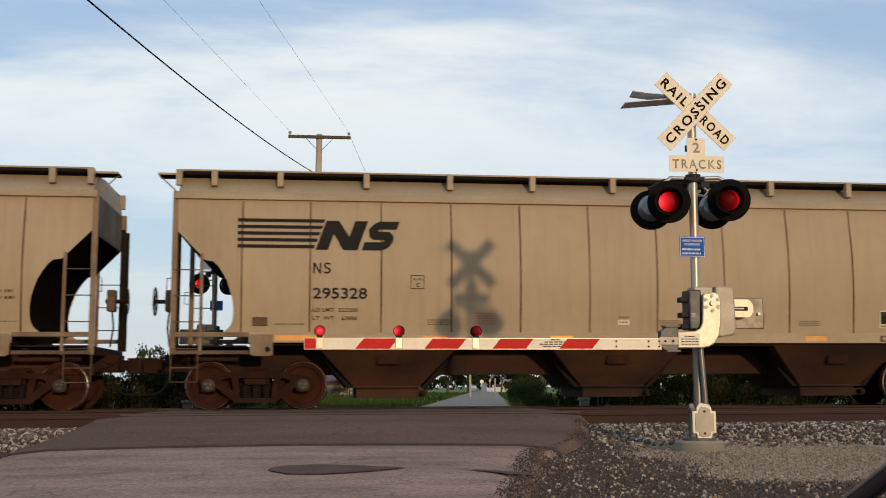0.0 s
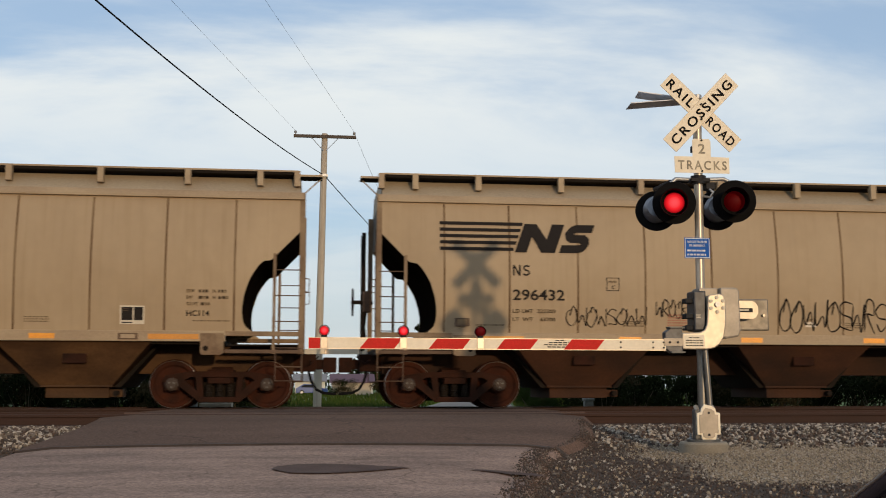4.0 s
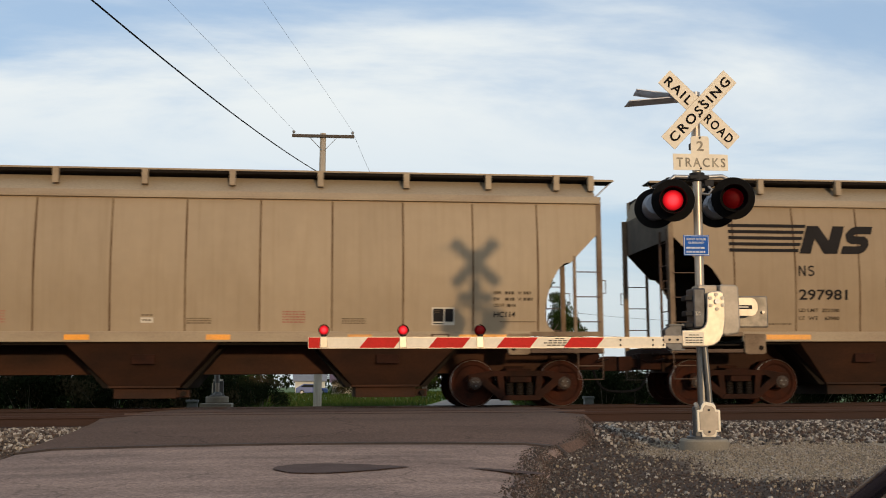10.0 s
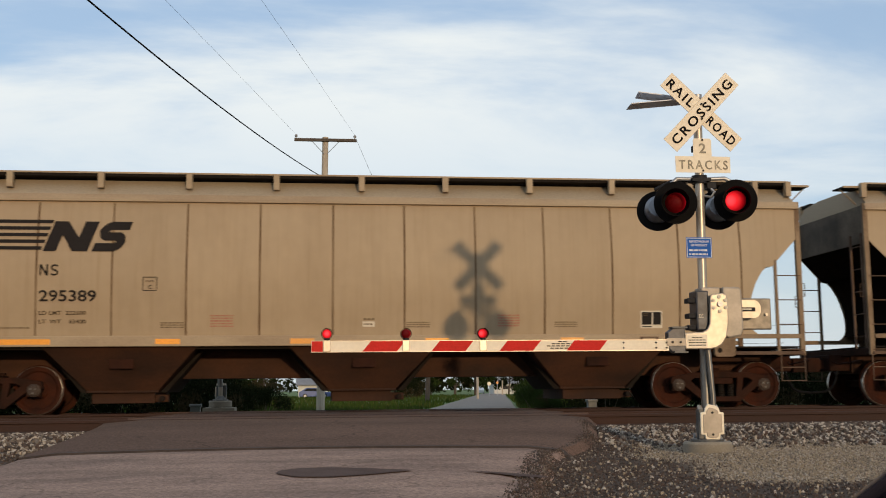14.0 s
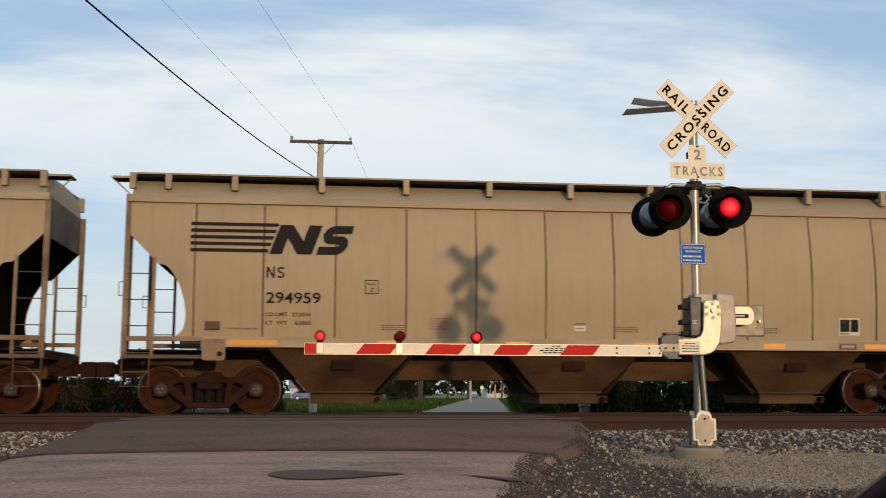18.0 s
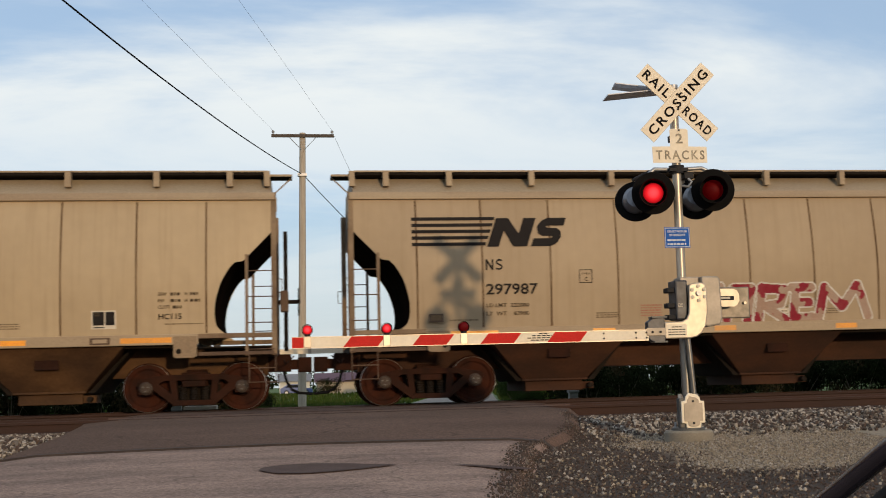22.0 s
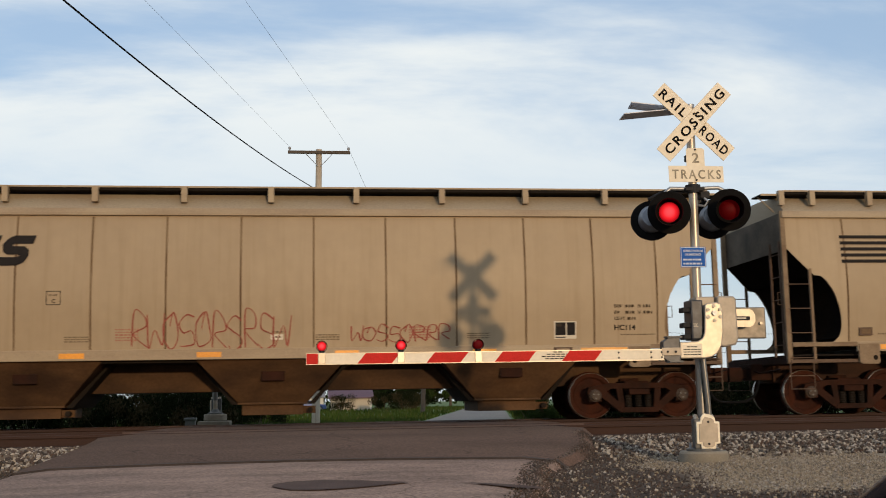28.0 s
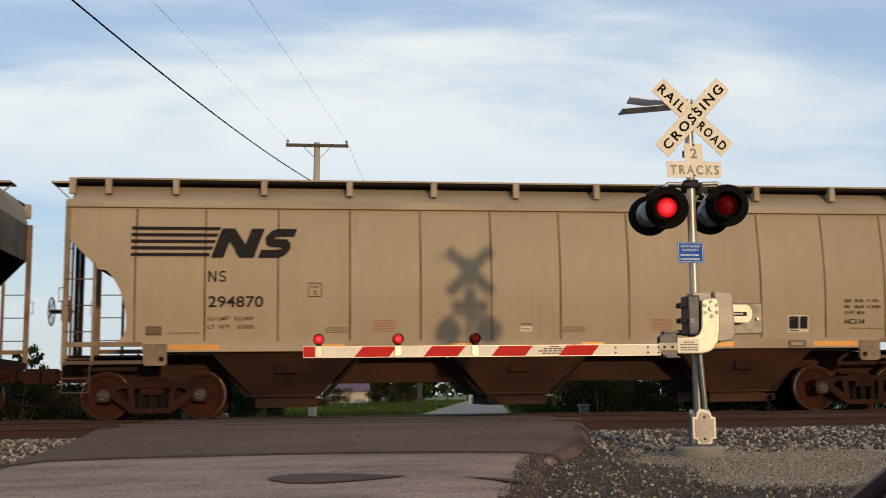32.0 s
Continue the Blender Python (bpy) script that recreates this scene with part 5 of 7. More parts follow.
CAP_STEEL = material("worn_cap_steel", (0.034, 0.021, 0.015), 0.62, 0.3, second=(0.045, 0.026, 0.018), scale=7, amount=0.7, grain=40, bump=0.1)


# ---- markings of the cars ----
def on_side(x, z, lift=0.010):
    """A place on the near side, x to the right and y up in the plane of the sheet."""
    rise = side_y(z + 0.11) - side_y(z + 0.09)
    return Matrix.Translation((x, side_y(z) - lift, z)) @ pose(0, 0, 0, math.degrees(math.atan2(0.02, rise)), 0, 0)


def flat(shape_pts, name, mat, car, lift=0.010):
    """Painted outlines on the near side: lists of (x, z)."""
    sh = Shape()
    for pts in shape_pts:
        n = len(pts)
        sh.add([(x, side_y(z) - lift, z) for x, z in pts], [tuple(range(n))])
    return part(name, sh, mat, car)


def bar_quads(x, z, w, h, skew=0.0, n=1):
    out = []
    for i in range(n):
        z0, z1 = z + h * i / n, z + h * (i + 1) / n
        out.append([(x + skew * i / n, z0), (x + w + skew * i / n, z0), (x + w + skew * (i + 1) / n, z1), (x + skew * (i + 1) / n, z1)])
    return out


def near(p, q, x, z):
    """Distance of (x, z) from the stroke p to q."""
    dx, dz = q[0] - p[0], q[1] - p[1]
    k = ((x - p[0]) * dx + (z - p[1]) * dz) / (dx * dx + dz * dz or 1)
    k = min(1.0, max(0.0, k))
    return math.hypot(x - p[0] - k * dx, z - p[1] - k * dz)


def painted(car, name, mats, span, cell, shade, lift=0.011, shear=0.0, label=""):
    """Paint on the near side as one sheet of small cells; shade(x, z) gives a cell's colour, or -1 for none."""
    x0, x1, z0, z1 = span
    nx, nz = max(1, round((x1 - x0) / cell)), max(1, round((z1 - z0) / cell))
    sh, seen = Shape(), {}

    def corner(i, j):
        if (i, j) not in seen:
            z = z0 + (z1 - z0) * j / nz
            seen[i, j] = len(sh.v)
            sh.v.append((x0 + (x1 - x0) * i / nx + shear * (z - z0), side_y(z) - lift, z))
        return seen[i, j]

    for j in range(nz):
        for i in range(nx):
            c = shade(x0 + (x1 - x0) * (i + 0.5) / nx, z0 + (z1 - z0) * (j + 0.5) / nz)
            if c >= 0:
                sh.f.append((corner(i, j), corner(i + 1, j), corner(i + 1, j + 1), corner(i, j + 1)))
                sh.m.append(c)
    return part(name, quick(sh, name, mats), None, car, label)


def emblem(x, z, h, car, mat, name="emblem", slant=0.36, squeeze=0.97):
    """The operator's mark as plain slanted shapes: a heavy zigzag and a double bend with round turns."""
    k = h * squeeze
    bend = [(2.58, 0.865), (1.93, 0.865), (1.80, 0.80), (1.745, 0.69), (1.80, 0.57), (1.93, 0.50), (2.26, 0.50), (2.38, 0.43), (2.42, 0.31), (2.37, 0.20), (2.25, 0.135), (1.58, 0.135)]

    def shade(px, pz):
        u, w = (px - x) / k, (pz - z) / h
        if u < 0.42 or 1.0 < u < 1.44 or 1.03 - 0.95 * w < u + 0.08 < 1.55 - 1.03 * w:
            return 0 if u < 1.44 else -1
        if u > 2.62 or u < 1.52 or (w < 0.3 and u < 1.58) or (w > 0.7 and u > 2.56):
            return -1
        return 0 if min(near(p, q, u, w) for p, q in zip(bend, bend[1:])) < 0.15 else -1

    return painted(car, name, [mat], (x, x + 2.64 * k, z, z + h), 0.0155, shade, shear=slant)


def reporting_mark(x, z, h, car):
    """The mark above the number: a plain upright zigzag and a double bend in thin strokes."""
    t = 0.15 * h
    runs = ([(0.08, 0), (0.08, 1), (0.66, 0), (0.66, 1)], [(1.58, 0.86), (1.38, 0.95), (1.12, 0.9), (1.04, 0.72), (1.14, 0.56), (1.46, 0.45), (1.58, 0.28), (1.46, 0.1), (1.2, 0.05), (1.0, 0.16)])
    polys = []
    for run in runs:
        polys += paint_run([(x + u * h, z + w * h) for u, w in run], t, None)
    return flat(polys, "reporting_mark", INK, car, 0.011)


def small_print(x, z, w, rows, h, mat, car, seed=1):
    rnd = random.Random(seed)
    sh = []
    for i in range(rows):
        u = x
        while u < x + w:
            d = rnd.uniform(0.02, 0.07)
            sh.append([(u, z - i * h * 1.9), (min(u + d, x + w), z - i * h * 1.9), (min(u + d, x + w), z - i * h * 1.9 + h), (u, z - i * h * 1.9 + h)])
            u += d + 0.02
    return flat(sh, "small_print", mat, car, 0.010)


def frame_lines(x0, x1, z0, z1, t):
    return [[(x0, z0), (x1, z0), (x1, z0 + t), (x0, z0 + t)], [(x0, z1 - t), (x1, z1 - t), (x1, z1), (x0, z1)], [(x0, z0), (x0 + t, z0), (x0 + t, z1), (x0, z1)], [(x1 - t, z0), (x1, z0), (x1, z1), (x1 - t, z1)]]


def common_markings(car):
    """What every car of the older kind carries."""
    st = []
    for i in range(5):
        z = 3.025 + i * 0.125
        st += [[(a, z), (b, z), (b + (0.02 if b > -6 else 0), z + 0.065), (a, z + 0.065)] for a, b in ((-7.46, -6.7), (-6.7, -6.02 + i * 0.045))]
    flat(st, "stripes", INK, car)
    emblem(-6.00, 3.0, 0.565, car, INK)
    flat(frame_lines(-4.19, -3.93, 2.27, 2.53, 0.012), "outline_box", INK, car)
    lettering("C", 0.07, INK, car, on_side(-4.085, 2.31))
    lettering("PLATE", 0.034, FADED, car, on_side(-4.135, 2.435), width=0.15)
    flat([[(5.30, 1.56), (5.74, 1.56), (5.74, 1.90), (5.30, 1.90)]], "data_panel", WHITEBAR, car, 0.009)
    flat([[(5.325, 1.63), (5.528, 1.63), (5.528, 1.875), (5.325, 1.875)], [(5.552, 1.63), (5.715, 1.63), (5.715, 1.875), (5.552, 1.875)], [(5.33, 1.58), (5.53, 1.58), (5.53, 1.60), (5.33, 1.60)]], "data_panel_black", INK, car, 0.012)
    flat([[(5.35, 1.835), (5.45, 1.835), (5.45, 1.85), (5.35, 1.85)], [(5.35, 1.80), (5.45, 1.80), (5.45, 1.815), (5.35, 1.815)]], "data_panel_marks", FADED, car, 0.014)
    flat(bar_quads(-0.12, 1.60, 0.23, 0.10), "white_label", WHITEBAR, car)
    small_print(-0.09, 1.635, 0.16, 1, 0.03, PRINT, car, 3)
    small_print(-0.10, 1.73, 0.2, 1, 0.03, PRINT, car, 5)
    for i, x in enumerate((-2.95, 2.48)):
        small_print(x, 1.80, 0.42, 5, 0.026, REDINK, car, 7 + i)
    for i, x in enumerate((-3.86, 0.72, 3.6)):
        small_print(x, 1.67, 0.44, 3, 0.022, PRINT, car, 17 + i)
    for word, x, z, w in (("EXW", 6.50, 2.155, 0.15), ("H", 6.98, 2.155, 0.05), ("EW", 6.50, 2.035, 0.11), ("H", 6.98, 2.035, 0.05), ("CU FT", 6.50, 1.915, 0.21)):
        lettering(word, 0.062, FADED, car, on_side(x, z), width=w)
    for i, (x, z, w) in enumerate(((6.72, 2.155, 0.18), (7.08, 2.155, 0.14), (6.72, 2.035, 0.18), (7.08, 2.035, 0.18), (6.76, 1.915, 0.16))):
        small_print(x, z, w, 1, 0.055, FADED, car, 50 + i)
    small_print(6.62, 1.62, 0.7, 1, 0.022, PRINT, car, 29)
    small_print(-6.75, 1.58, 0.55, 1, 0.03, PRINT, car, 31)
    part("routing_plate", Shape().box(-7.16, -6.88, -1.655, -1.62, 1.565, 1.725), RUSTY, car, "rusty routing card board", bevel=0.008)
    part("routing_card", Shape().box(-7.12, -6.92, -1.660, -1.654, 1.595, 1.695), SEAM, car)


def car_markings(car, number, limit, light, code):
    reporting_mark(-6.04, 2.548, 0.205, car)
    if number:
        lettering(number, 0.205, INK, car, on_side(-6.04, 2.08), width=1.02)
    else:
        flat(bar_quads(-6.04, 2.08, 1.0, 0.2), "number_bar", INK, car)
    lettering("LD LMT", 0.072, FADED, car, on_side(-6.04, 1.832), width=0.40)
    lettering("LT  WT", 0.072, FADED, car, on_side(-6.04, 1.675), width=0.40)
    if limit:
        lettering(limit, 0.072, FADED, car, on_side(-5.56, 1.832), width=0.36)
        lettering(light, 0.072, FADED, car, on_side(-5.50, 1.675), width=0.30)
    if code:
        lettering(code, 0.105, INK, car, on_side(6.50, 1.72), width=0.42)


def paint_run(pts, width, rnd):
    """A sprayed line through points, as joined quads."""
    out = []
    for (x0, z0), (x1, z1) in zip(pts, pts[1:]):
        d = math.hypot(x1 - x0, z1 - z0) or 1
        nx, nz = -(z1 - z0) / d * width / 2, (x1 - x0) / d * width / 2
        out.append([(x0 - nx, z0 - nz), (x1 - nx, z1 - nz), (x1 + nx, z1 + nz), (x0 + nx, z0 + nz)])
    return out


def scribble(car, x, z, w, h, n, width, mat, seed, name="graffiti_tag"):
    """A row of abstract hand-drawn spray-can marks, no words: each mark one winding line."""
    rnd = random.Random(seed)
    n = round(n * 1.6)
    for i in range(n):
        x0, d = x + w * i / n, 1.25 * w / n
        kind, pts = rnd.randrange(4), []
        if kind == 0:
            pts = [(0.1, 0.9), (0.15, 0.1), (0.5, 0.6), (0.8, 0.05), (0.9, 0.95)]
        elif kind == 1:
            pts = [(0.85, 0.85), (0.45, 1.0), (0.15, 0.75), (0.3, 0.5), (0.75, 0.42), (0.85, 0.15), (0.45, 0.0), (0.1, 0.15)]
        elif kind == 2:
            pts = [(0.15, 0.0), (0.2, 1.0), (0.7, 0.9), (0.78, 0.62), (0.25, 0.5), (0.85, 0.0)]
        else:
            pts = [(0.5, 0.95), (0.15, 0.65), (0.12, 0.25), (0.45, 0.0), (0.8, 0.22), (0.85, 0.65), (0.55, 0.98), (0.35, 0.6)]
        pts = [(x0 + d * (u + rnd.uniform(-0.08, 0.08)), z + h * (v + rnd.uniform(-0.1, 0.1))) for u, v in pts]
        ends = [pts[0]] + pts + [pts[-1]]
        pts = [tuple(0.5 * (2 * b[m] + (c[m] - a[m]) * t + (2 * a[m] - 5 * b[m] + 4 * c[m] - e[m]) * t ** 2 + (3 * b[m] - a[m] - 3 * c[m] + e[m]) * t ** 3) for m in (0, 1))
               for a, b, c, e in zip(ends, ends[1:], ends[2:], ends[3:]) for t in (0.0, 0.2, 0.4, 0.6, 0.8)] + [pts[-1]]
        v, f = [], []
        for j, p in enumerate(pts):
            a, b = pts[max(0, j - 1)], pts[min(len(pts) - 1, j + 1)]
            q = math.hypot(b[0] - a[0], b[1] - a[1]) or 1
            k = width * (0.42 + 0.12 * math.sin(j * 0.5 + seed))
            ox, oz = -(b[1] - a[1]) / q * k, (b[0] - a[0]) / q * k
            v += [(p[0] + g * ox, side_y(p[1] + g * oz) - 0.0135, p[1] + g * oz) for g in (-1, 1)]
            if j:
                f.append((2 * j - 2, 2 * j, 2 * j + 1, 2 * j - 1))
        part(name, quick(Shape().add(v, f), name, [mat]), None, car)


def spray_piece(car, strokes, width, mats, glint=0.03, rim=0.07, drop=(0.0, 0.0), cloud=(), patch=0.5, split=None, seed=1):
    """A fat graffiti piece of abstract bent strokes. mats: fill, second fill, bright line, dark rim, cloud.
    cloud: lumps (x, z, radius) of thin colour behind, with a spiky edge."""
    segs = [(p, q) for run in strokes for p, q in zip(run, run[1:])]
    xs, zs = [p[0] for r in strokes for p in r] + [c[0] for c in cloud], [p[1] for r in strokes for p in r] + [c[1] for c in cloud]
    pad = width + rim + 0.1 + (0.3 if cloud else 0)
    span = (min(xs) - pad, max(xs) + pad, 1.452, max(zs) + pad)

    def shade(x, z):
        n = noise.noise((x * 3.1, z * 3.1, seed)) + 0.5 * noise.noise((x * 8, z * 8, seed))
        w = width * (1 + 0.16 * n)
        d = min(near(p, q, x, z) for p, q in segs)
        if d < w:
            low = z < split + 0.25 * n if split else n > patch
            return 1 if low else 0
        if d < w + glint:
            return 2
        if min(d, min(near(p, q, x - drop[0], z - drop[1]) for p, q in segs)) < w + glint + rim * (1 + 0.5 * n):
            return 3
        for cx, cz, r in cloud:
            a = math.atan2(z - cz, x - cx)
            if math.hypot(x - cx, z - cz) < r * (0.72 + 0.28 * abs(((a * 2.2 + seed) % 1.0) * 2 - 1)) + 0.04 * n:
                return 4
        return -1

    return painted(car, "graffiti", mats, span, 0.0155, shade, 0.0125, label="fat spray-painted graffiti on the lower side")


def strokes_at(x0, z0, k, runs):
    """Strokes drawn on a sketch of k units to the metre, with z down, moved to the car's side."""
    return [[(x0 + u / k, z0 - w / k) for u, w in run] for run in runs]


FORMS_A = strokes_at(-2.11, 1.44, 107.3, ([(2, -60), (8, -85), (24, -92), (36, -62), (46, -24), (66, -14), (80, -46), (88, -98)], [(100, -6), (108, -76), (132, -52), (158, -82), (170, -4)], [(226, -82), (186, -76), (190, -8), (236, -12)], [(190, -42), (224, -46)],
    [(255, -4), (260, -76), (305, -82), (316, -58), (276, -44)], [(290, -48), (350, -34), (400, -14), (450, -4), (486, -12), (480, -38), (458, -34)], [(318, -72), (380, -44), (420, -26)]))
FORMS_B = strokes_at(-1.79, 1.44, 107.0, ([(20, -60), (-10, -46), (12, -26), (34, -12), (-6, 6)], [(40, -55), (46, 8)], [(90, -60), (56, -24), (100, 4)], [(160, -54), (120, -44), (130, 4), (170, -2)], [(124, -22), (154, -25)],
    [(180, -60), (190, 3), (220, -30), (236, 4), (250, -50)], [(266, -56), (310, -56), (280, -24), (266, 5), (334, -12)]))
FORMS_C = strokes_at(-2.22, 1.44, 107.3, ([(42, -76), (34, -4)], [(6, -22), (82, -28)], [(96, -76), (86, -4)], [(108, -4), (126, -72), (166, -72), (156, -4)], [(118, -28), (160, -28)], [(182, -4), (190, -72), (242, -68), (232, -38), (196, -34), (242, -4)],
    [(256, -72), (302, -72)], [(266, -72), (262, -8), (306, -8)], [(266, -40), (296, -40)], [(318, -4), (332, -72), (372, -30), (408, -76), (432, -8)]))


def newer_markings(car):
    """Slanted speed lines, emblem, number and warning signs of the newer car."""
    st = []
    for i in range(5):
        z, a = 3.04 + i * 0.132, -7.51 + i * 0.042
        b = (-6.95, -6.75, -6.55, -6.35, -5.90)[i]
        st += [[(a, z), (b, z), (b + 0.14, z + 0.075), (a + 0.022, z + 0.075)]]
    flat(st, "stripes", INK, car)
    flat([[(-6.03, 3.04), (-5.62, 3.04), (-5.68, 3.14), (-5.95, 3.18)], [(-5.87, 3.65), (-5.62, 3.65), (-5.36, 3.10), (-5.60, 3.04), (-5.66, 3.30)]], "emblem_tail", INK, car)
    emblem(-5.66, 3.04, 0.60, car, INK, squeeze=0.92)
    reporting_mark(-6.02, 2.57, 0.25, car)
    lettering("298297", 0.255, INK, car, on_side(-6.02, 2.05), width=1.46)
    lettering("LD LMT", 0.085, INK, car, on_side(-6.02, 1.80), width=0.40)
    lettering("LT WT", 0.085, INK, car, on_side(-6.02, 1.65), width=0.32)
    lettering("224300", 0.085, INK, car, on_side(-5.57, 1.80), width=0.36)
    lettering("61700", 0.085, INK, car, on_side(-5.50, 1.65), width=0.29)
    flat(frame_lines(-3.67, -3.41, 2.38, 2.64, 0.012), "outline_box", INK, car)
    lettering("C", 0.07, INK, car, on_side(-3.565, 2.42))
    lettering("PLATE", 0.034, FADED, car, on_side(-3.615, 2.545), width=0.15)
    lettering("HC123", 0.10, INK, car, on_side(6.56, 2.06), width=0.46)
    small_print(-0.85, 2.25, 0.5, 7, 0.03, INK, car, 41)
    small_print(-2.6, 1.80, 0.5, 3, 0.025, INK, car, 42)
    for word, x, z in (("EXW", 4.88, 1.865), ("10-8", 5.16, 1.865), ("H 8-10", 5.42, 1.865), ("EW", 4.88, 1.755), ("8-3", 5.18, 1.755), ("H 13-0", 5.42, 1.755), ("CU FT", 4.88, 1.645), ("5200", 5.16, 1.645)):
        lettering(word, 0.058, INK, car, on_side(x, z))
    small_print(2.9, 1.75, 0.4, 2, 0.03, INK, car, 44)
    flat(bar_quads(0.03, 1.62, 0.26, 0.12), "white_label", WHITEBAR, car)
    for c in (-4.75, -0.78, 3.27):
        disc = [(c + 0.13 * math.cos(i * math.pi / 8), 0.80 + 0.10 * math.sin(i * math.pi / 8)) for i in range(16)]
        y = lambda z: -1.05 - 0.51 * (z - 0.42) / 0.87 - 0.012
        part("warning_disc", Shape().add([(px, y(pz), pz) for px, pz in disc], [tuple(range(16))]), REDINK, car)
        part("warning_centre", Shape().add([(c + (px - c) * 0.75, y(0.8 + (pz - 0.8) * 0.75) - 0.003, 0.8 + (pz - 0.8) * 0.75) for px, pz in disc], [tuple(range(16))]), WHITEBAR, car)
        sh = Shape()
        for s in (-1, 1):
            sh.add([(c - 0.07, y(0.8 - s * 0.05) - 0.006, 0.8 - s * 0.05), (c - 0.05, y(0.8 - s * 0.06) - 0.006, 0.8 - s * 0.06), (c + 0.07, y(0.8 + s * 0.05) - 0.006, 0.8 + s * 0.05), (c + 0.05, y(0.8 + s * 0.06) - 0.006, 0.8 + s * 0.06)], [(0, 1, 2, 3)])
        part("warning_cross", sh, REDINK, car)

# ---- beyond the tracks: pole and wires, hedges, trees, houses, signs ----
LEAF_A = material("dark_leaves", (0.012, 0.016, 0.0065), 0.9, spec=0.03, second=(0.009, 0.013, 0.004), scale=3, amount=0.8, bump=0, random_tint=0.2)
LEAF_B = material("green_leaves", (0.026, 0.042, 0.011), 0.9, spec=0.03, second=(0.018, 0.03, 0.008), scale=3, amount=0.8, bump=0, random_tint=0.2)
LEAF_DRY = material("dry_leaves", (0.045, 0.034, 0.018), 0.9, spec=0.03, second=(0.03, 0.026, 0.012), scale=3, amount=0.8, bump=0)
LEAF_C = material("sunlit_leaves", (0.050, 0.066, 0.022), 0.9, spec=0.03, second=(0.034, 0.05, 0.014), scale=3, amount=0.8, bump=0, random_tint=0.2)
BARK = material("bark", (0.085, 0.065, 0.05), 0.9, second=(0.05, 0.04, 0.03), scale=5, grain=50, bump=0.4)
GRASS = material("grass_blades", (0.038, 0.062, 0.012), 0.9, spec=0.05, second=(0.028, 0.05, 0.010), scale=0.8, amount=0.8, bump=0)
GRASS_DRY = material("dry_grass_blades", (0.075, 0.08, 0.026), 0.9, spec=0.05, second=(0.05, 0.06, 0.02), scale=0.8, amount=0.8, bump=0)
SIDING = material("pale_siding", (0.42, 0.36, 0.28), 0.7, second=(0.36, 0.30, 0.23), scale=2, amount=0.5)
SIDING_W = material("white_siding", (0.55, 0.54, 0.50), 0.7, second=(0.45, 0.44, 0.41), scale=2, amount=0.5)
PLUM = material("plum_roof", (0.10, 0.045, 0.065), 0.6, second=(0.07, 0.035, 0.05), scale=2, amount=0.5)
SLATE = material("grey_roof", (0.20, 0.20, 0.21), 0.7, second=(0.14, 0.14, 0.15), scale=2, amount=0.5)
GLASS_DARK = material("dark_window", (0.015, 0.016, 0.02), 0.1, bump=0, amount=0.2)
CARPAINT_W = material("white_car_paint", (0.62, 0.62, 0.62), 0.3, bump=0, amount=0.2)
CARPAINT_B = material("blue_car_paint", (0.07, 0.11, 0.28), 0.3, bump=0, amount=0.2)
RUBBER = material("tyre_rubber", (0.02, 0.02, 0.02), 0.8, amount=0.3)


def utility_pole():
    p = thing("utility_pole", "tall weathered wooden utility pole with one crossarm", "utility pole", pose(1.37, 42.46, 0))
    part("pole", Shape().tube((-1.13, 0, -0.9), (-0.985, 0, 10.42), 0.165, 18, 0.12), POLEWOOD, p, smooth=0.8)
    part("crossarm", Shape().box(-2.21, 0.25, -0.19, -0.09, 10.22, 10.34), BARK, p, bevel=0.01)
    for s in (-1, 1):
        part("brace", Shape().tube((-0.98 + s * 0.06, -0.15, 9.72), (-0.98 + s * 0.55, -0.16, 10.24), 0.014, 6), GALV, p)
    for x in (-2.14, 0.18):
        part("insulator", Shape().turn([(0, 0.0005), (0, 0.02), (0.06, 0.02), (0.065, 0.055), (0.10, 0.05), (0.105, 0.065), (0.15, 0.05), (0.17, 0.02), (0.17, 0.0005)], (x, -0.14, 10.33), (0, 0, 1), 14), PORCELAIN, p, "grey pin insulator", smooth=0.6)
    part("pole_clamp", Shape().box(-1.20, -0.84, -0.2, 0.05, 8.66, 8.76), GALV, p)
    return p


def wire(name, label, a, b, sag, r, n=48):
    pts = []
    for i in range(n + 1):
        s = i / n
        q = Vector(a).lerp(Vector(b), s)
        pts.append((q.x, q.y, q.z - 4 * sag * s * (1 - s)))
    return tagged(part(name, Shape().pipe(pts, r, 6), CABLE), label, "overhead wire")


utility_pole()
wire("overhead_cable", "thick black overhead cable sagging from the utility pole", (0.32, 42.34, 8.76), (-9.38, -11.6, 7.40), 1.01, 0.017)
wire("overhead_wire", "thin overhead power wire on a pin insulator", (-0.77, 42.29, 10.48), (-10.38, -11.6, 8.3), -0.1, 0.0032)
wire("overhead_wire", "thin overhead power wire on a pin insulator", (1.55, 42.29, 10.48), (-7.38, -11.6, 7.3), -0.2, 0.0032)
wire("service_drop", "black service cable running down from the utility pole", (0.43, 42.57, 8.72), (15.79, 86.42, 5.2), 1.2, 0.016)
wire("overhead_wire", "thin overhead power wire on a pin insulator", (1.55, 42.34, 10.48), (9.11, 86.88, 10.3), 0.9, 0.006)


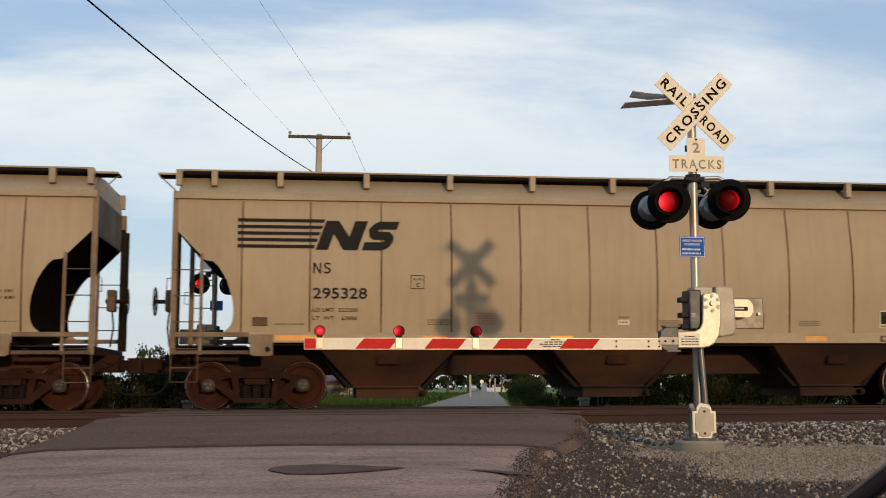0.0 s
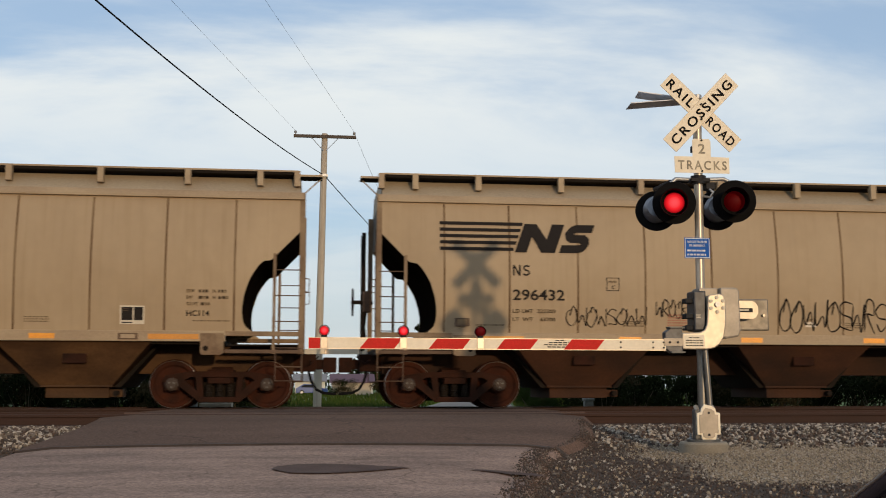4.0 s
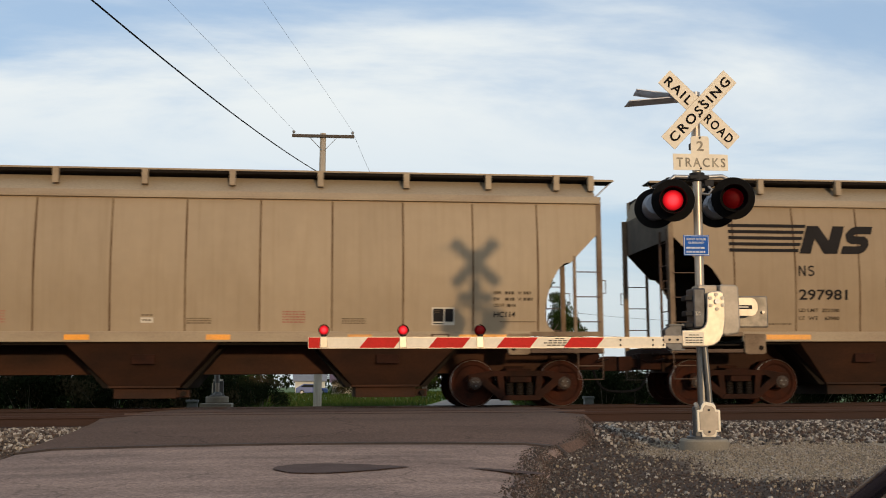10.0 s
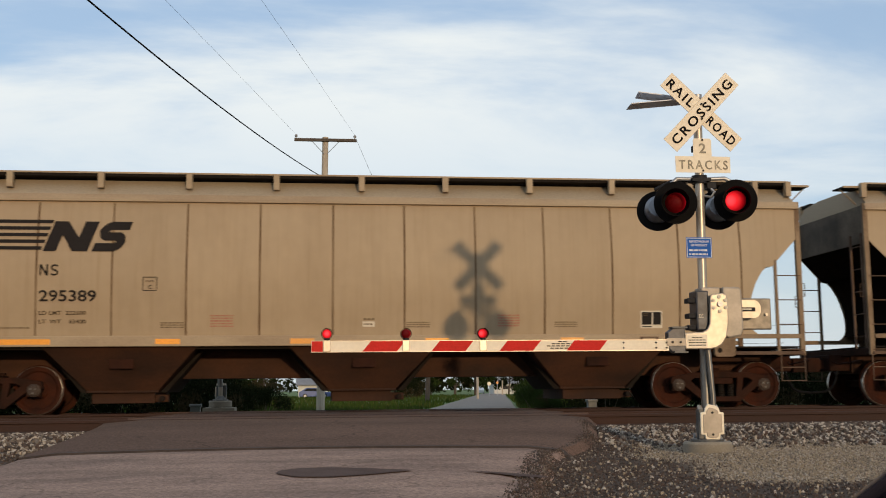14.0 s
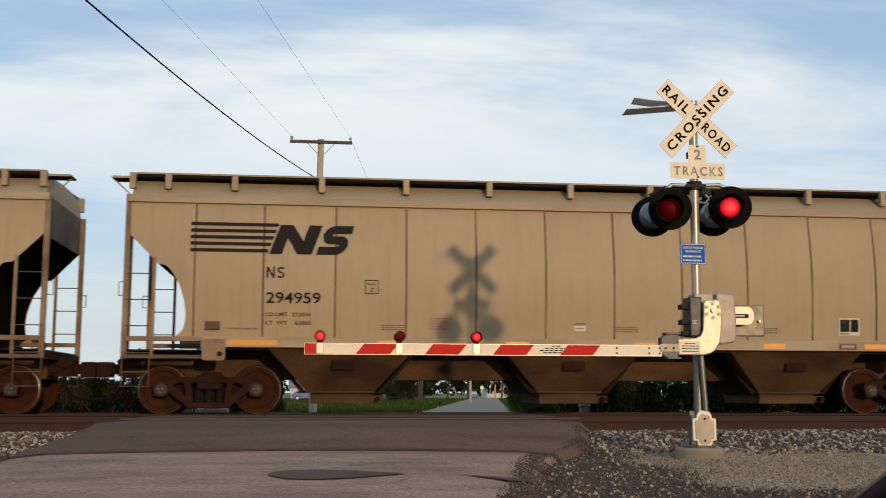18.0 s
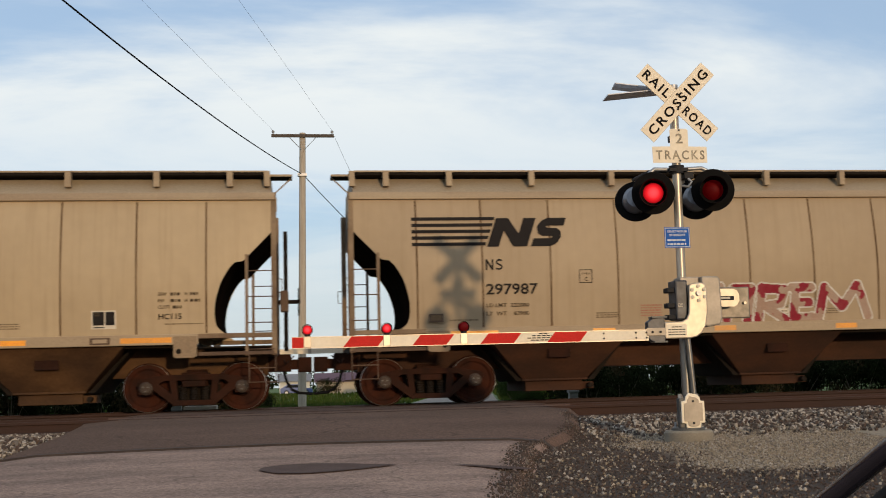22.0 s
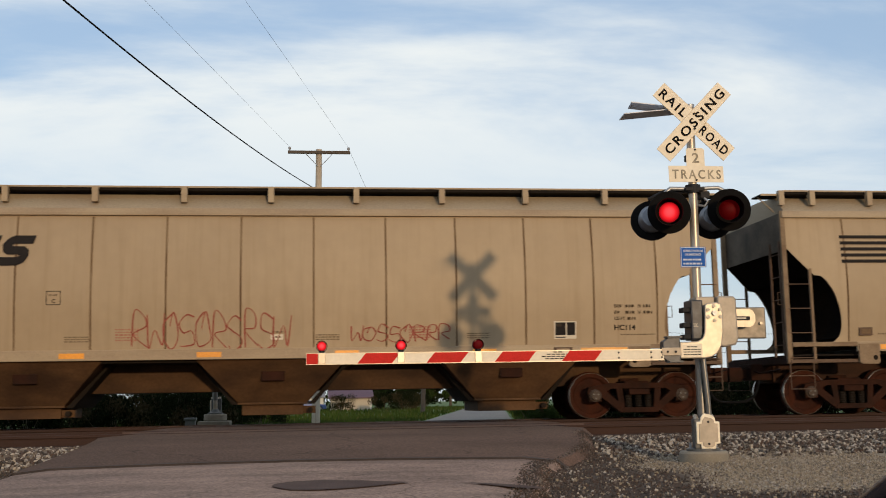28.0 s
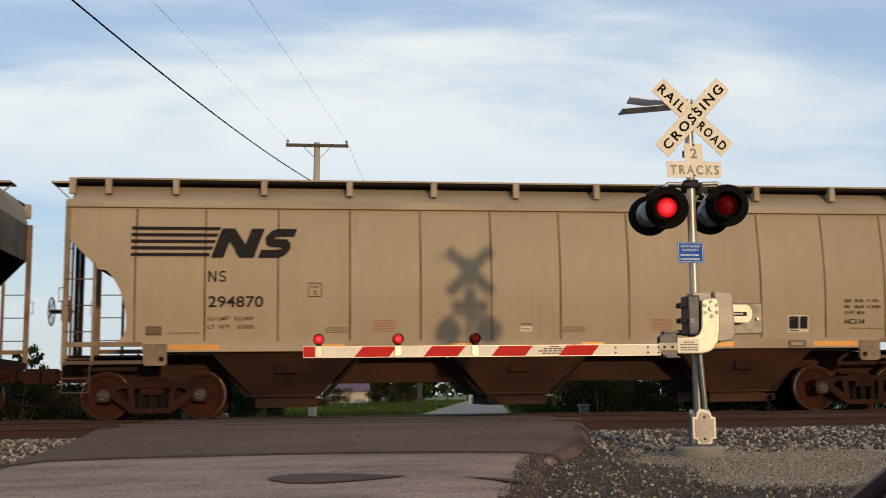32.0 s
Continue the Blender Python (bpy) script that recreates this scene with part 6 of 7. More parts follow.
def far_pole():
    p = thing("utility_pole", "dark leaning wooden pole with a grey transformer can", "utility pole", pose(9.02, 87.23, -0.62))
    part("pole", Shape().tube((0, 0, -0.2), (0.35, 0, 10.9), 0.19, 12, 0.14), BARK, p, smooth=0.8)
    part("transformer", Shape().tube((0.9, -0.1, 7.95), (0.9, -0.1, 9.0), 0.32, 16), GALV, p, "grey transformer can", smooth=0.8)
    part("bushing", Shape().tube((0.82, -0.1, 9.0), (0.80, -0.1, 9.5), 0.05, 8), PORCELAIN, p)
    part("bracket", Shape().box(0.25, 0.62, -0.15, -0.05, 8.7, 8.85), GALV, p)
    part("top_pin", Shape().tube((0.35, 0, 10.85), (0.36, 0, 11.3), 0.05, 8), PORCELAIN, p)
    return p


far_pole()
wire("overhead_wire", "thin overhead line from the leaning pole", (9.32, 87.23, 8.3), (32.25, 69.6, 4.5), 0.8, 0.010)
wire("overhead_wire", "thin overhead line from the leaning pole", (9.32, 87.23, 6.6), (32.33, 71.92, 3.4), 0.8, 0.010)


def leaf_cloud(sh, rnd, centre, rx, ry, rz, count, size, slot=0, hollow=0.5):
    """Small bent leaves scattered through a lump, thicker towards its outside."""
    for _ in range(count):
        d = Vector((rnd.gauss(0, 1), rnd.gauss(0, 1), rnd.gauss(0, 1))).normalized()
        k = hollow + (1 - hollow) * rnd.random()
        c = Vector(centre) + Vector((d.x * rx, d.y * ry, d.z * rz)) * k
        e = Euler((rnd.uniform(0, 6.3), rnd.uniform(0, 6.3), rnd.uniform(0, 6.3))).to_matrix()
        s = size * rnd.uniform(0.6, 1.3)
        v = [c + e @ Vector(p) * s for p in ((-0.5, 0, 0), (0, -0.25, 0.08), (0.55, 0, 0), (0, 0.25, 0.08))]
        sh.add(v, [(0, 1, 2), (0, 2, 3)], slot)


def bush_mesh(seed, w, h, size, count, dry):
    rnd = random.Random(seed)
    sh, st = Shape(), Shape()
    for i in range(9):
        a, r = rnd.uniform(0, 6.3), w * 0.42 * math.sqrt(rnd.random())
        cx, cy, cz = r * math.cos(a), r * math.sin(a), h * rnd.uniform(0.25, 0.78)
        leaf_cloud(sh, rnd, (cx, cy, cz), w * rnd.uniform(0.16, 0.3), w * rnd.uniform(0.16, 0.3), h * rnd.uniform(0.16, 0.3), count // 9, size, 1 if rnd.random() < dry else 0, 0.35)
        st.tube((cx * 0.2, cy * 0.2, -0.1), (cx, cy, cz), 0.02, 5, 0.006)
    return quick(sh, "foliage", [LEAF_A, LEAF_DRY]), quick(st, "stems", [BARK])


BUSHES = [bush_mesh(40 + i, 2.6, 1.75, 0.10, 4200, 0.12 if i < 2 else 0.25) for i in range(4)]


def bush(i, x, y, scale, turn, lush=False):
    b = thing("bush", "lush green bush beside the road" if lush else "dark leafy bush behind the tracks", "bush", pose(x, y, bank(x, y), 0, 0, turn) @ Matrix.Diagonal((scale, scale, scale, 1)), "bushes behind the tracks")
    part("stem_work", BUSHES[i][1], None, b)
    f = part("foliage", BUSHES[i][0], None, b)
    if lush:
        f.data = f.data.copy()
        f.data.materials[0] = LEAF_B
    return b


rb = random.Random(8)
for x in (-18.5, -16.7, -14.9, -13.1, -11.4, -9.8, -8.2, -6.6, -5.1):
    bush(rb.randrange(4), x + 1.25 + rb.uniform(-0.3, 0.3), 38.74 + rb.uniform(-0.6, 0.6), rb.uniform(0.95, 1.15), rb.uniform(0, 360))
for x in (9.4, 11.0, 12.6, 14.2, 15.8, 17.4, 19.1, 21.0, 23.0):
    bush(rb.randrange(4), x + 1.27 + rb.uniform(-0.3, 0.3), 39.32 + rb.uniform(-0.6, 0.6), rb.uniform(0.95, 1.15), rb.uniform(0, 360))
for x in (-19.5, -17.6, -15.8, -14.0, -12.3, -10.6, -9.0, -7.4, -5.9, -4.4):
    bush(rb.randrange(4), x + 1.16 + rb.uniform(-0.3, 0.3), 35.96 + rb.uniform(-1.0, 1.6), rb.uniform(0.95, 1.2), rb.uniform(0, 360))
for x in (8.6, 10.2, 11.8, 13.4, 15.0, 16.6, 18.3, 20.0, 22, 24.2):
    bush(rb.randrange(4), x + 1.18 + rb.uniform(-0.3, 0.3), 36.54 + rb.uniform(-1.2, 1.8), rb.uniform(0.92, 1.18), rb.uniform(0, 360))
for x, y, s in ((-4.25, 51.04, 1.0), (-3.19, 52.78, 1.05), (-2.23, 51.62, 0.9)):
    bush(rb.randrange(4), x, y, s, rb.uniform(0, 360))
for x, y, s in ((9.12, 44.08, 0.75), (10.17, 48.72, 0.8), (11.4, 55.68, 0.9), (13.68, 67.28, 0.9), (8.26, 38.86, 0.5)):
    bush(rb.randrange(4), x, y, s, rb.uniform(0, 360), True)
for x, y, s in ((3.7, 129.92, 1.2), (8.55, 125.28, 1.3), (9.95, 116, 1.2), (12.62, 136.88, 1.6), (16.75, 162.4, 1.5), (8.25, 143.84, 1.5), (-5.7, 102.08, 1.1), (-11, 92.8, 1.2), (15.03, 174, 1.8), (20.19, 191.4, 2.0)):
    bush(rb.randrange(4), x, y, s, rb.uniform(0, 360))


def tree(x, y, height, spread, seed, label, lean=0.0, mats=None, leaves=15000, size=0.13, base=0.18):
    """Tapered trunk, limbs, and a ragged crown of many small leaves in clumps."""
    rnd = random.Random(seed)
    t = thing("tree", label, "tree", pose(x, y, bank(x, y), 0, 0, rnd.uniform(0, 360)), "trees beyond the crossing")
    tr = Shape()
    pts = [(lean * height * (k / 5) ** 2, 0.02 * height * math.sin(k * 1.7 + seed), height * 0.82 * k / 5 - 0.15) for k in range(6)]
    r0 = height * 0.026
    for k in range(5):
        tr.tube(pts[k], pts[k + 1], r0 * (1 - k / 5.6), 10, r0 * (1 - (k + 1) / 5.6))
    part("trunk", tr, BARK, t, smooth=0.8)
    limbs, crown = Shape(), Shape()
    clumps = 26
    for i in range(clumps):
        h = base + (1 - base) * (i + 0.5) / clumps
        a = i * 2.4 + rnd.uniform(-0.5, 0.5)
        wide = spread * (0.35 + 0.65 * math.sin(math.pi * min(1, (h - base * 0.6) / (1.02 - base * 0.6)) ** 0.8)) * rnd.uniform(0.6, 1.0)
        c = Vector((wide * math.cos(a) + lean * height * h * h, wide * math.sin(a), height * h * rnd.uniform(0.95, 1.03)))
        s = pts[min(5, max(1, int(h * 5.2)))]
        limbs.tube((s[0], s[1], min(s[2], c.z - 0.1 * height * h)), c, r0 * 0.28, 5, r0 * 0.06)
        q = spread * rnd.uniform(0.20, 0.34)
        leaf_cloud(crown, rnd, c, q, q, q * rnd.uniform(0.6, 1.0), leaves // clumps, size, rnd.randrange(2), 0.25)
    part("branch_work", quick(limbs, "branch_work", [BARK]), None, t)
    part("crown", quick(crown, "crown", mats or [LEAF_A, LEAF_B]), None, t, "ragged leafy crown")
    return t


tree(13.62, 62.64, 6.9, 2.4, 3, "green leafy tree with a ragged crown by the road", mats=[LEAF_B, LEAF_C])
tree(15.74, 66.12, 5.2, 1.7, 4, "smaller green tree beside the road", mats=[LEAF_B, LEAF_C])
tree(-10.51, 42.92, 3.0, 0.9, 5, "small broad-leaved sapling behind the tracks", leaves=1100, size=0.17)
tree(18.23, 174, 11.0, 3.2, 6, "distant grey-green tree on the horizon", leaves=5200, size=0.5)
tree(22.62, 174, 9.6, 3.4, 7, "distant grey-green tree on the horizon", leaves=5200, size=0.5)
tree(27.5, 185.6, 9.0, 3.6, 9, "distant grey-green tree on the horizon", leaves=5200, size=0.5)
tree(-4.33, 95.12, 4.6, 1.5, 10, "distant dark tree past the hedge", leaves=1500, size=0.3)
tree(-7.12, 104.4, 4.4, 1.8, 11, "distant dark tree past the hedge", leaves=1500, size=0.3)
tree(10.88, 197.2, 7.5, 4.0, 12, "distant grey-green tree on the horizon", leaves=4400, size=0.5)
tree(15.94, 214.6, 7.0, 4.2, 13, "distant grey-green tree on the horizon", leaves=4400, size=0.5)
tree(36.56, 203, 7.5, 4.0, 14, "distant grey-green tree on the horizon", leaves=4400, size=0.5)
tree(-19.5, 139.2, 6.0, 3.0, 15, "distant dark tree past the hedge", leaves=1500, size=0.4)


def far_woods():
    """A low line of woods along the horizon."""
    rnd = random.Random(21)
    sh = Shape()
    for i in range(260):
        x = -330 + i * 2.8 + rnd.uniform(-2, 2)
        h = rnd.uniform(4.5, 7.5)
        leaf_cloud(sh, rnd, (x, 383 + rnd.uniform(-25, 25), h * 0.5 - 0.6), rnd.uniform(3, 5), 3, h * 0.55, 60, 1.5, rnd.randrange(2), 0.3)
    return tagged(part("far_woods", quick(sh, "far_woods", [LEAF_A, LEAF_B]), None), "low line of distant woods along the horizon", "woods", kind="stuff")


far_woods()


def grass(name, label, count, area, h, seed, where):
    rnd = random.Random(seed)
    sh = Shape()
    n = 0
    while n < count:
        x, y = rnd.uniform(*area[:2]), area[2] + (area[3] - area[2]) * rnd.random() ** 1.6
        if not where(x, y):
            n += 0.2
            continue
        n += 1
        z, a, k = bank(x, y), rnd.uniform(0, 6.3), h * rnd.uniform(0.5, 1.2)
        w = 0.02 + 0.0006 * y
        dx, dy = w * math.cos(a), w * math.sin(a)
        lx, ly = rnd.uniform(-0.4, 0.4) * k, rnd.uniform(-0.4, 0.4) * k
        sh.add([(x - dx, y - dy, z - 0.02), (x + dx, y + dy, z - 0.02), (x + lx, y + ly, z + k)], [(0, 1, 2)], 1 if rnd.random() < 0.15 else 0)
    return tagged(part(name, quick(sh, name, [GRASS, GRASS_DRY]), None), label, "grass", kind="stuff")


grass("verge_grass", "rough green grass between the tracks and the hedges", 26000, (-13, 18, 26.7, 70), 0.22, 5, lambda x, y: off_road(x, y, None))
grass("field_grass", "green grass along the far road", 9000, (-9, 30, 64, 174), 0.35, 6, lambda x, y: off_road(x, y, None))


def shed(x, y, w, d, wall_h, roof_h, wall, roof, label, windows=()):
    s = thing("house", label, "house", pose(x, y, -0.64))
    wl = part("wall", Shape().box(-w / 2, w / 2, 0, d, 0, wall_h), wall, s)
    part("roof", Shape().prism([(-0.35, wall_h - 0.08), (d / 2, wall_h + roof_h), (d + 0.35, wall_h - 0.08), (d + 0.35, wall_h - 0.2), (-0.35, wall_h - 0.2)], -w / 2 - 0.3, w / 2 + 0.3, "x"), roof, s)
    for x0, x1, z0, z1 in windows:
        fr = part("window", Shape().box(x0 - 0.06, x1 + 0.06, -0.05, 0.0, z0 - 0.06, z1 + 0.06), SIDING_W, s)
        part("pane", Shape().box(x0, x1, -0.07, -0.052, z0, z1), GLASS_DARK, fr)
    part("trim", Shape().box(w / 2 - 0.2, w / 2 + 0.02, -0.02, 0.02, 0, wall_h), SIDING_W, s)
    return s


shed(5.14, 135.72, 5.0, 5.0, 1.75, 0.95, SIDING, PLUM, "low pale house with a plum-coloured roof past the tracks", ())
shed(-0.15, 162.4, 4.4, 5, 2.0, 1.0, SIDING_W, SLATE, "small white house with a dark window and grey roof", ((-0.9, 0.6, 0.9, 1.4),))
shed(41.12, 220.4, 9, 6, 2.2, 1.2, SIDING_W, SLATE, "long white building far along the road", ((-3, -1.5, 1.0, 1.7), (1.5, 3, 1.0, 1.7)))


def parked_car(x, y, turn, paint, label):
    c = thing("parked_car", label, "car", pose(x, y, -0.62, 0, 0, turn))
    part("body", Shape().prism([(-2.1, 0.25), (2.1, 0.25), (2.15, 0.62), (2.0, 0.82), (1.1, 0.92), (0.45, 1.38), (-1.1, 1.42), (-1.9, 0.95), (-2.12, 0.85)], -0.85, 0.85), paint, c, bevel=0.08)
    part("side_window", Shape().prism([(0.85, 0.95), (0.38, 1.30), (-1.0, 1.33), (-1.5, 0.98)], -0.862, -0.852), GLASS_DARK, c)
    part("windscreen", Shape().prism([(1.02, 0.95), (1.06, 0.97), (0.50, 1.36), (0.46, 1.34)], -0.68, 0.68), GLASS_DARK, c)
    for wx in (-1.3, 1.3):
        for wy in (-0.82, 0.82):
            w = part("wheel", Shape().tube((wx, wy - 0.1, 0.32), (wx, wy + 0.1, 0.32), 0.32, 18), RUBBER, c, smooth=0.6)
            part("rim", Shape().tube((wx, wy - 0.11, 0.32), (wx, wy + 0.11, 0.32), 0.19, 14), GALV, w, smooth=0.6)
    return c


parked_car(36.0, 236, 82, CARPAINT_W, "white car parked beside the far road")
parked_car(0.12, 146.16, 0, CARPAINT_B, "blue car parked in front of the white house")


def round_sign(x, y, h, r, mat, label, name="road_sign"):
    s = thing(name, label, "road sign", pose(x, y, -0.62))
    part("post", Shape().tube((0, 0, -0.1), (0, 0, h + r), 0.05, 8), GALV, s)
    part("disc", Shape().tube((0, -0.06, h), (0, -0.08, h), r, 20), mat, s)
    return s


round_sign(23.76, 147.32, 1.75, 0.26, WHITE, "round white sign on a post by the far road")
round_sign(25.48, 150.8, 1.9, 0.17, ORANGE, "small yellow sign on a post by the far road")
for x, y in ((16.05, 106.72), (30.23, 174)):
    pst = thing("roadside_post", "bare wooden post beside the far road", "post", pose(x, y, -0.62))
    part("post", Shape().tube((0, 0, -0.1), (0, 0, 2.4), 0.12, 8), POLEWOOD, pst)


def pedestal(x, y, label):
    p = thing("utility_pedestal", label, "utility box", pose(x, y, bank(x, y)))
    part("body", Shape().box(-0.14, 0.14, -0.12, 0.12, -0.05, 0.62), DULL, p, bevel=0.02)
    part("foot", Shape().prism([(-0.32, 0.0), (0.32, 0.0), (0.15, 0.16), (-0.15, 0.16)], -0.15, 0.15), CONCRETE, p)
    part("cap", Shape().box(-0.17, 0.17, -0.15, 0.15, 0.60, 0.68), DULL, p, bevel=0.02)


pedestal(-3.33, 31.55, "grey metal utility pedestal behind the tracks")
pedestal(8.69, 33.64, "grey metal utility pedestal beside the bushes")


# ---- the car in which the camera rides: only its pillar comes into view ----
def own_car():
    paint = material("dark_car_paint", (0.012, 0.010, 0.018), 0.25, bump=0.0, amount=0.2)
    seat = material("seat_cloth", (0.10, 0.09, 0.05), 0.9, amount=0.4)
    glass = bpy.data.materials.new("window_glass")
    glass.use_nodes = True
    b = glass.node_tree.nodes["Principled BSDF"]
    b.inputs["Transmission Weight"].default_value, b.inputs["Roughness"].default_value, b.inputs["Base Color"].default_value = 1.0, 0.02, (0.75, 0.78, 0.6, 1)
    # opaque pane; the olive reflected in the glass is put into its colour
    QUARTER = material("olive_reflection_pane", (0.05, 0.045, 0.018), 0.12, second=(0.025, 0.024, 0.012), scale=9, amount=0.8, bump=0)
    c = thing("stopped_car", "dark car stopped on the approach road before the crossing", "car", pose(0.056, 0.24, -0.765))
    W0, W1 = 0.755, 2.45
    part("body", Shape().prism([(-2.2, 0.30), (2.35, 0.28), (2.42, 0.46), (2.30, 0.55), (1.75, 0.66), (-1.95, 0.80), (-2.25, 0.75)], W0 + 0.02, W1 - 0.02, "x"), paint, c, bevel=0.07)
    # pillar frame: windscreen post, roof rail
    for x in (W0 + 0.06, W1 - 0.06):
        s = 1 if x < 1 else -1
        part("windscreen_pillar", Shape().pipe([(x, 1.90, 0.765), (x, 1.50, 0.957), (x + s * 0.005, 1.30, 1.053), (x + s * 0.02, 0.90, 1.235), (x + s * 0.08, 0.42, 1.38), (x + s * 0.13, 0.1, 1.43)], 0.017, 12), paint, c, smooth=0.9)
        part("window_bar", Shape().pipe([(x + s * 0.02, 1.62, 0.84), (x + s * 0.025, 1.42, 0.95), (x + s * 0.03, 1.24, 1.045)], 0.009, 8), RUBBER, c, "black rubber window seal", smooth=0.9)
        qg = part("quarter_glass", Shape().add([(x + s * 0.03, 1.60, 0.70), (x + s * 0.03, 1.60, 0.85), (x + s * 0.035, 1.25, 1.03), (x + s * 0.035, 1.25, 0.70), (x + s * 0.034, 1.60, 0.70), (x + s * 0.034, 1.60, 0.85), (x + s * 0.039, 1.25, 1.03), (x + s * 0.039, 1.25, 0.70)], [(0, 1, 2, 3), (7, 6, 5, 4), (0, 4, 5, 1), (1, 5, 6, 2), (2, 6, 7, 3), (3, 7, 4, 0)]), QUARTER, c, "dark quarter window coloured with an olive reflection")
        part("roof_rail", Shape().pipe([(x + s * 0.13, 0.1, 1.43), (x + s * 0.17, -0.5, 1.44), (x + s * 0.15, -1.2, 1.33), (x + s * 0.05, -1.9, 0.95)], 0.035, 12), paint, c, smooth=0.9)
        part("door_pillar", Shape().pipe([(x, -0.35, 0.70), (x + s * 0.16, -0.42, 1.43)], 0.03, 10), paint, c, smooth=0.9)
    part("roof", Shape().grid([0.12, -0.4, -0.9, -1.3], [W0 + 0.2, 1.1, 1.5, 1.9, W1 - 0.2], lambda y, x: (x, y, 1.44 + 0.04 * (1 - ((x - 1.5) / 0.7) ** 2) - 0.05 * abs(y + 0.5))).grid([0.12, -0.4, -0.9, -1.3], [W0 + 0.2, 1.1, 1.5, 1.9, W1 - 0.2], lambda y, x: (x, y, 1.41 + 0.04 * (1 - ((x - 1.5) / 0.7) ** 2) - 0.05 * abs(y + 0.5))), paint, c, smooth=1.0)
    g = part("windscreen", Shape().add([(W0 + 0.08, 1.72, 0.85), (W1 - 0.08, 1.72, 0.85), (W1 - 0.20, 0.14, 1.42), (W0 + 0.20, 0.14, 1.42), (W0 + 0.08, 1.715, 0.845), (W1 - 0.08, 1.715, 0.845), (W1 - 0.20, 0.135, 1.415), (W0 + 0.20, 0.135, 1.415)], [(0, 1, 2, 3), (7, 6, 5, 4), (0, 4, 5, 1), (2, 6, 7, 3), (1, 5, 6, 2), (0, 3, 7, 4)]), glass, c)
    g.visible_shadow = False
    part("dashboard", Shape().box(W0 + 0.1, W1 - 0.1, 0.95, 1.5, 0.70, 0.86), RUBBER, c, bevel=0.05)
    for x in (1.05, 1.95):
        st = part("seat", Shape().box(x - 0.25, x + 0.25, -0.9, -0.7, 0.35, 1.05).box(x - 0.26, x + 0.26, -0.8, -0.2, 0.30, 0.50), seat, c, bevel=0.06)
        part("headrest", Shape().box(x - 0.13, x + 0.13, -0.92, -0.80, 1.08, 1.26), seat, st, bevel=0.05)
    part("door_mirror", Shape().box(W0 + 0.02, W0 + 0.07, 1.02, 1.22, 0.86, 0.98), paint, c, bevel=0.02)
    for wx in (W0 + 0.1, W1 - 0.1):
        for wy in (-1.35, 1.45):
            w = part("wheel", Shape().tube((wx - 0.1, wy, 0.30), (wx + 0.1, wy, 0.30), 0.31, 24), RUBBER, c, smooth=0.6)
            part("rim", Shape().tube((wx - 0.105, wy, 0.30), (wx + 0.105, wy, 0.30), 0.19, 18), GALV, w, smooth=0.6)
    return c


own_car()

# ---- the train ----
CARS = [("295328", "222200", "63800", ""), ("297106", "222300", "63700", "HC117"), ("296432", "222300", "63700", "HC117"), ("296380", "222200", "63800", "HC114"), ("294815", "222700", "63300", "HC114"),
        ("297981", "222100", "63900", "HC117"), ("296760", "222500", "63500", "HC114"), ("294843", "222700", "63300", "HC114"), ("295389", "222600", "63400", "HC115"), ("296098", "222300", "63700", "HC115"),
        ("294959", "223000", "63000", "HC114"), ("296216", "222500", "63500", "HC117"), ("297987", "222000", "63900", "HC117"), ("295286", "222600", "63400", "HC115"), ("298297", "224300", "61700", "HC123"),
        ("294717", "", "", "HC114"), ("294914", "222500", "63500", "HC114"), ("295358", "222300", "63700", "HC115"), ("294870", "222400", "63600", "HC114"), ("", "", "", "HC114")]
first = hopper_car("tan three-bay covered hopper car, weathered, with dark stripes and number")
common_markings(first)
TRAIN = [first] + [copy_thing(first, pose(0, 0, 0)) if k != 14 else hopper_car("newer cream-grey covered hopper car with dark emblem and orange reflectors", True) for k in range(1, 20)]
for k, car in enumerate(TRAIN):
    if k != 14:
        car_markings(car, *CARS[k])
newer_markings(TRAIN[14])
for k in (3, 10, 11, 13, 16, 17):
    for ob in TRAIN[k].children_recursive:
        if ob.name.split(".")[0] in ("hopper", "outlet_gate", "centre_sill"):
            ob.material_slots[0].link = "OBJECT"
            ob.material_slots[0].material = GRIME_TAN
for k, paint in ((13, TAN_PALE), (5, TAN_DULL), (4, TAN_DULL)):
    for ob in TRAIN[k].children:
        if ob.name.startswith("side_sheet"):
            ob.material_slots[0].link = "OBJECT"
            ob.material_slots[0].material = paint
for k, car in enumerate(TRAIN):
    if k == 14:
        brake_wheel(car, -1, out=8.40)
    else:
        brake_wheel(car, 1 if k in (1, 4, 5, 7, 10, 12, 13, 15) else -1)

# spray paint, abstract
G_BLACK = material("spray_black", (0.014, 0.012, 0.012), 0.8, spec=0.06, bump=0)
G_RED = material("spray_red", (0.30, 0.022, 0.030), 0.8, spec=0.06, second=(0.19, 0.016, 0.024), scale=3, amount=0.8, bump=0)
G_ROSE = material("spray_rose_grey", (0.36, 0.165, 0.155), 0.8, spec=0.06, second=(0.27, 0.09, 0.09), scale=3, amount=0.8, bump=0)
G_WHITE = material("spray_white", (0.58, 0.54, 0.48), 0.8, spec=0.06, second=(0.45, 0.40, 0.34), scale=3, amount=0.8, bump=0)
G_OLIVE = material("spray_olive", (0.36, 0.32, 0.16), 0.8, spec=0.06, second=(0.46, 0.42, 0.26), scale=2, amount=0.9, bump=0)
G_MOSS = material("spray_moss", (0.12, 0.105, 0.065), 0.8, spec=0.06, second=(0.24, 0.19, 0.115), scale=3, amount=0.9, bump=0)
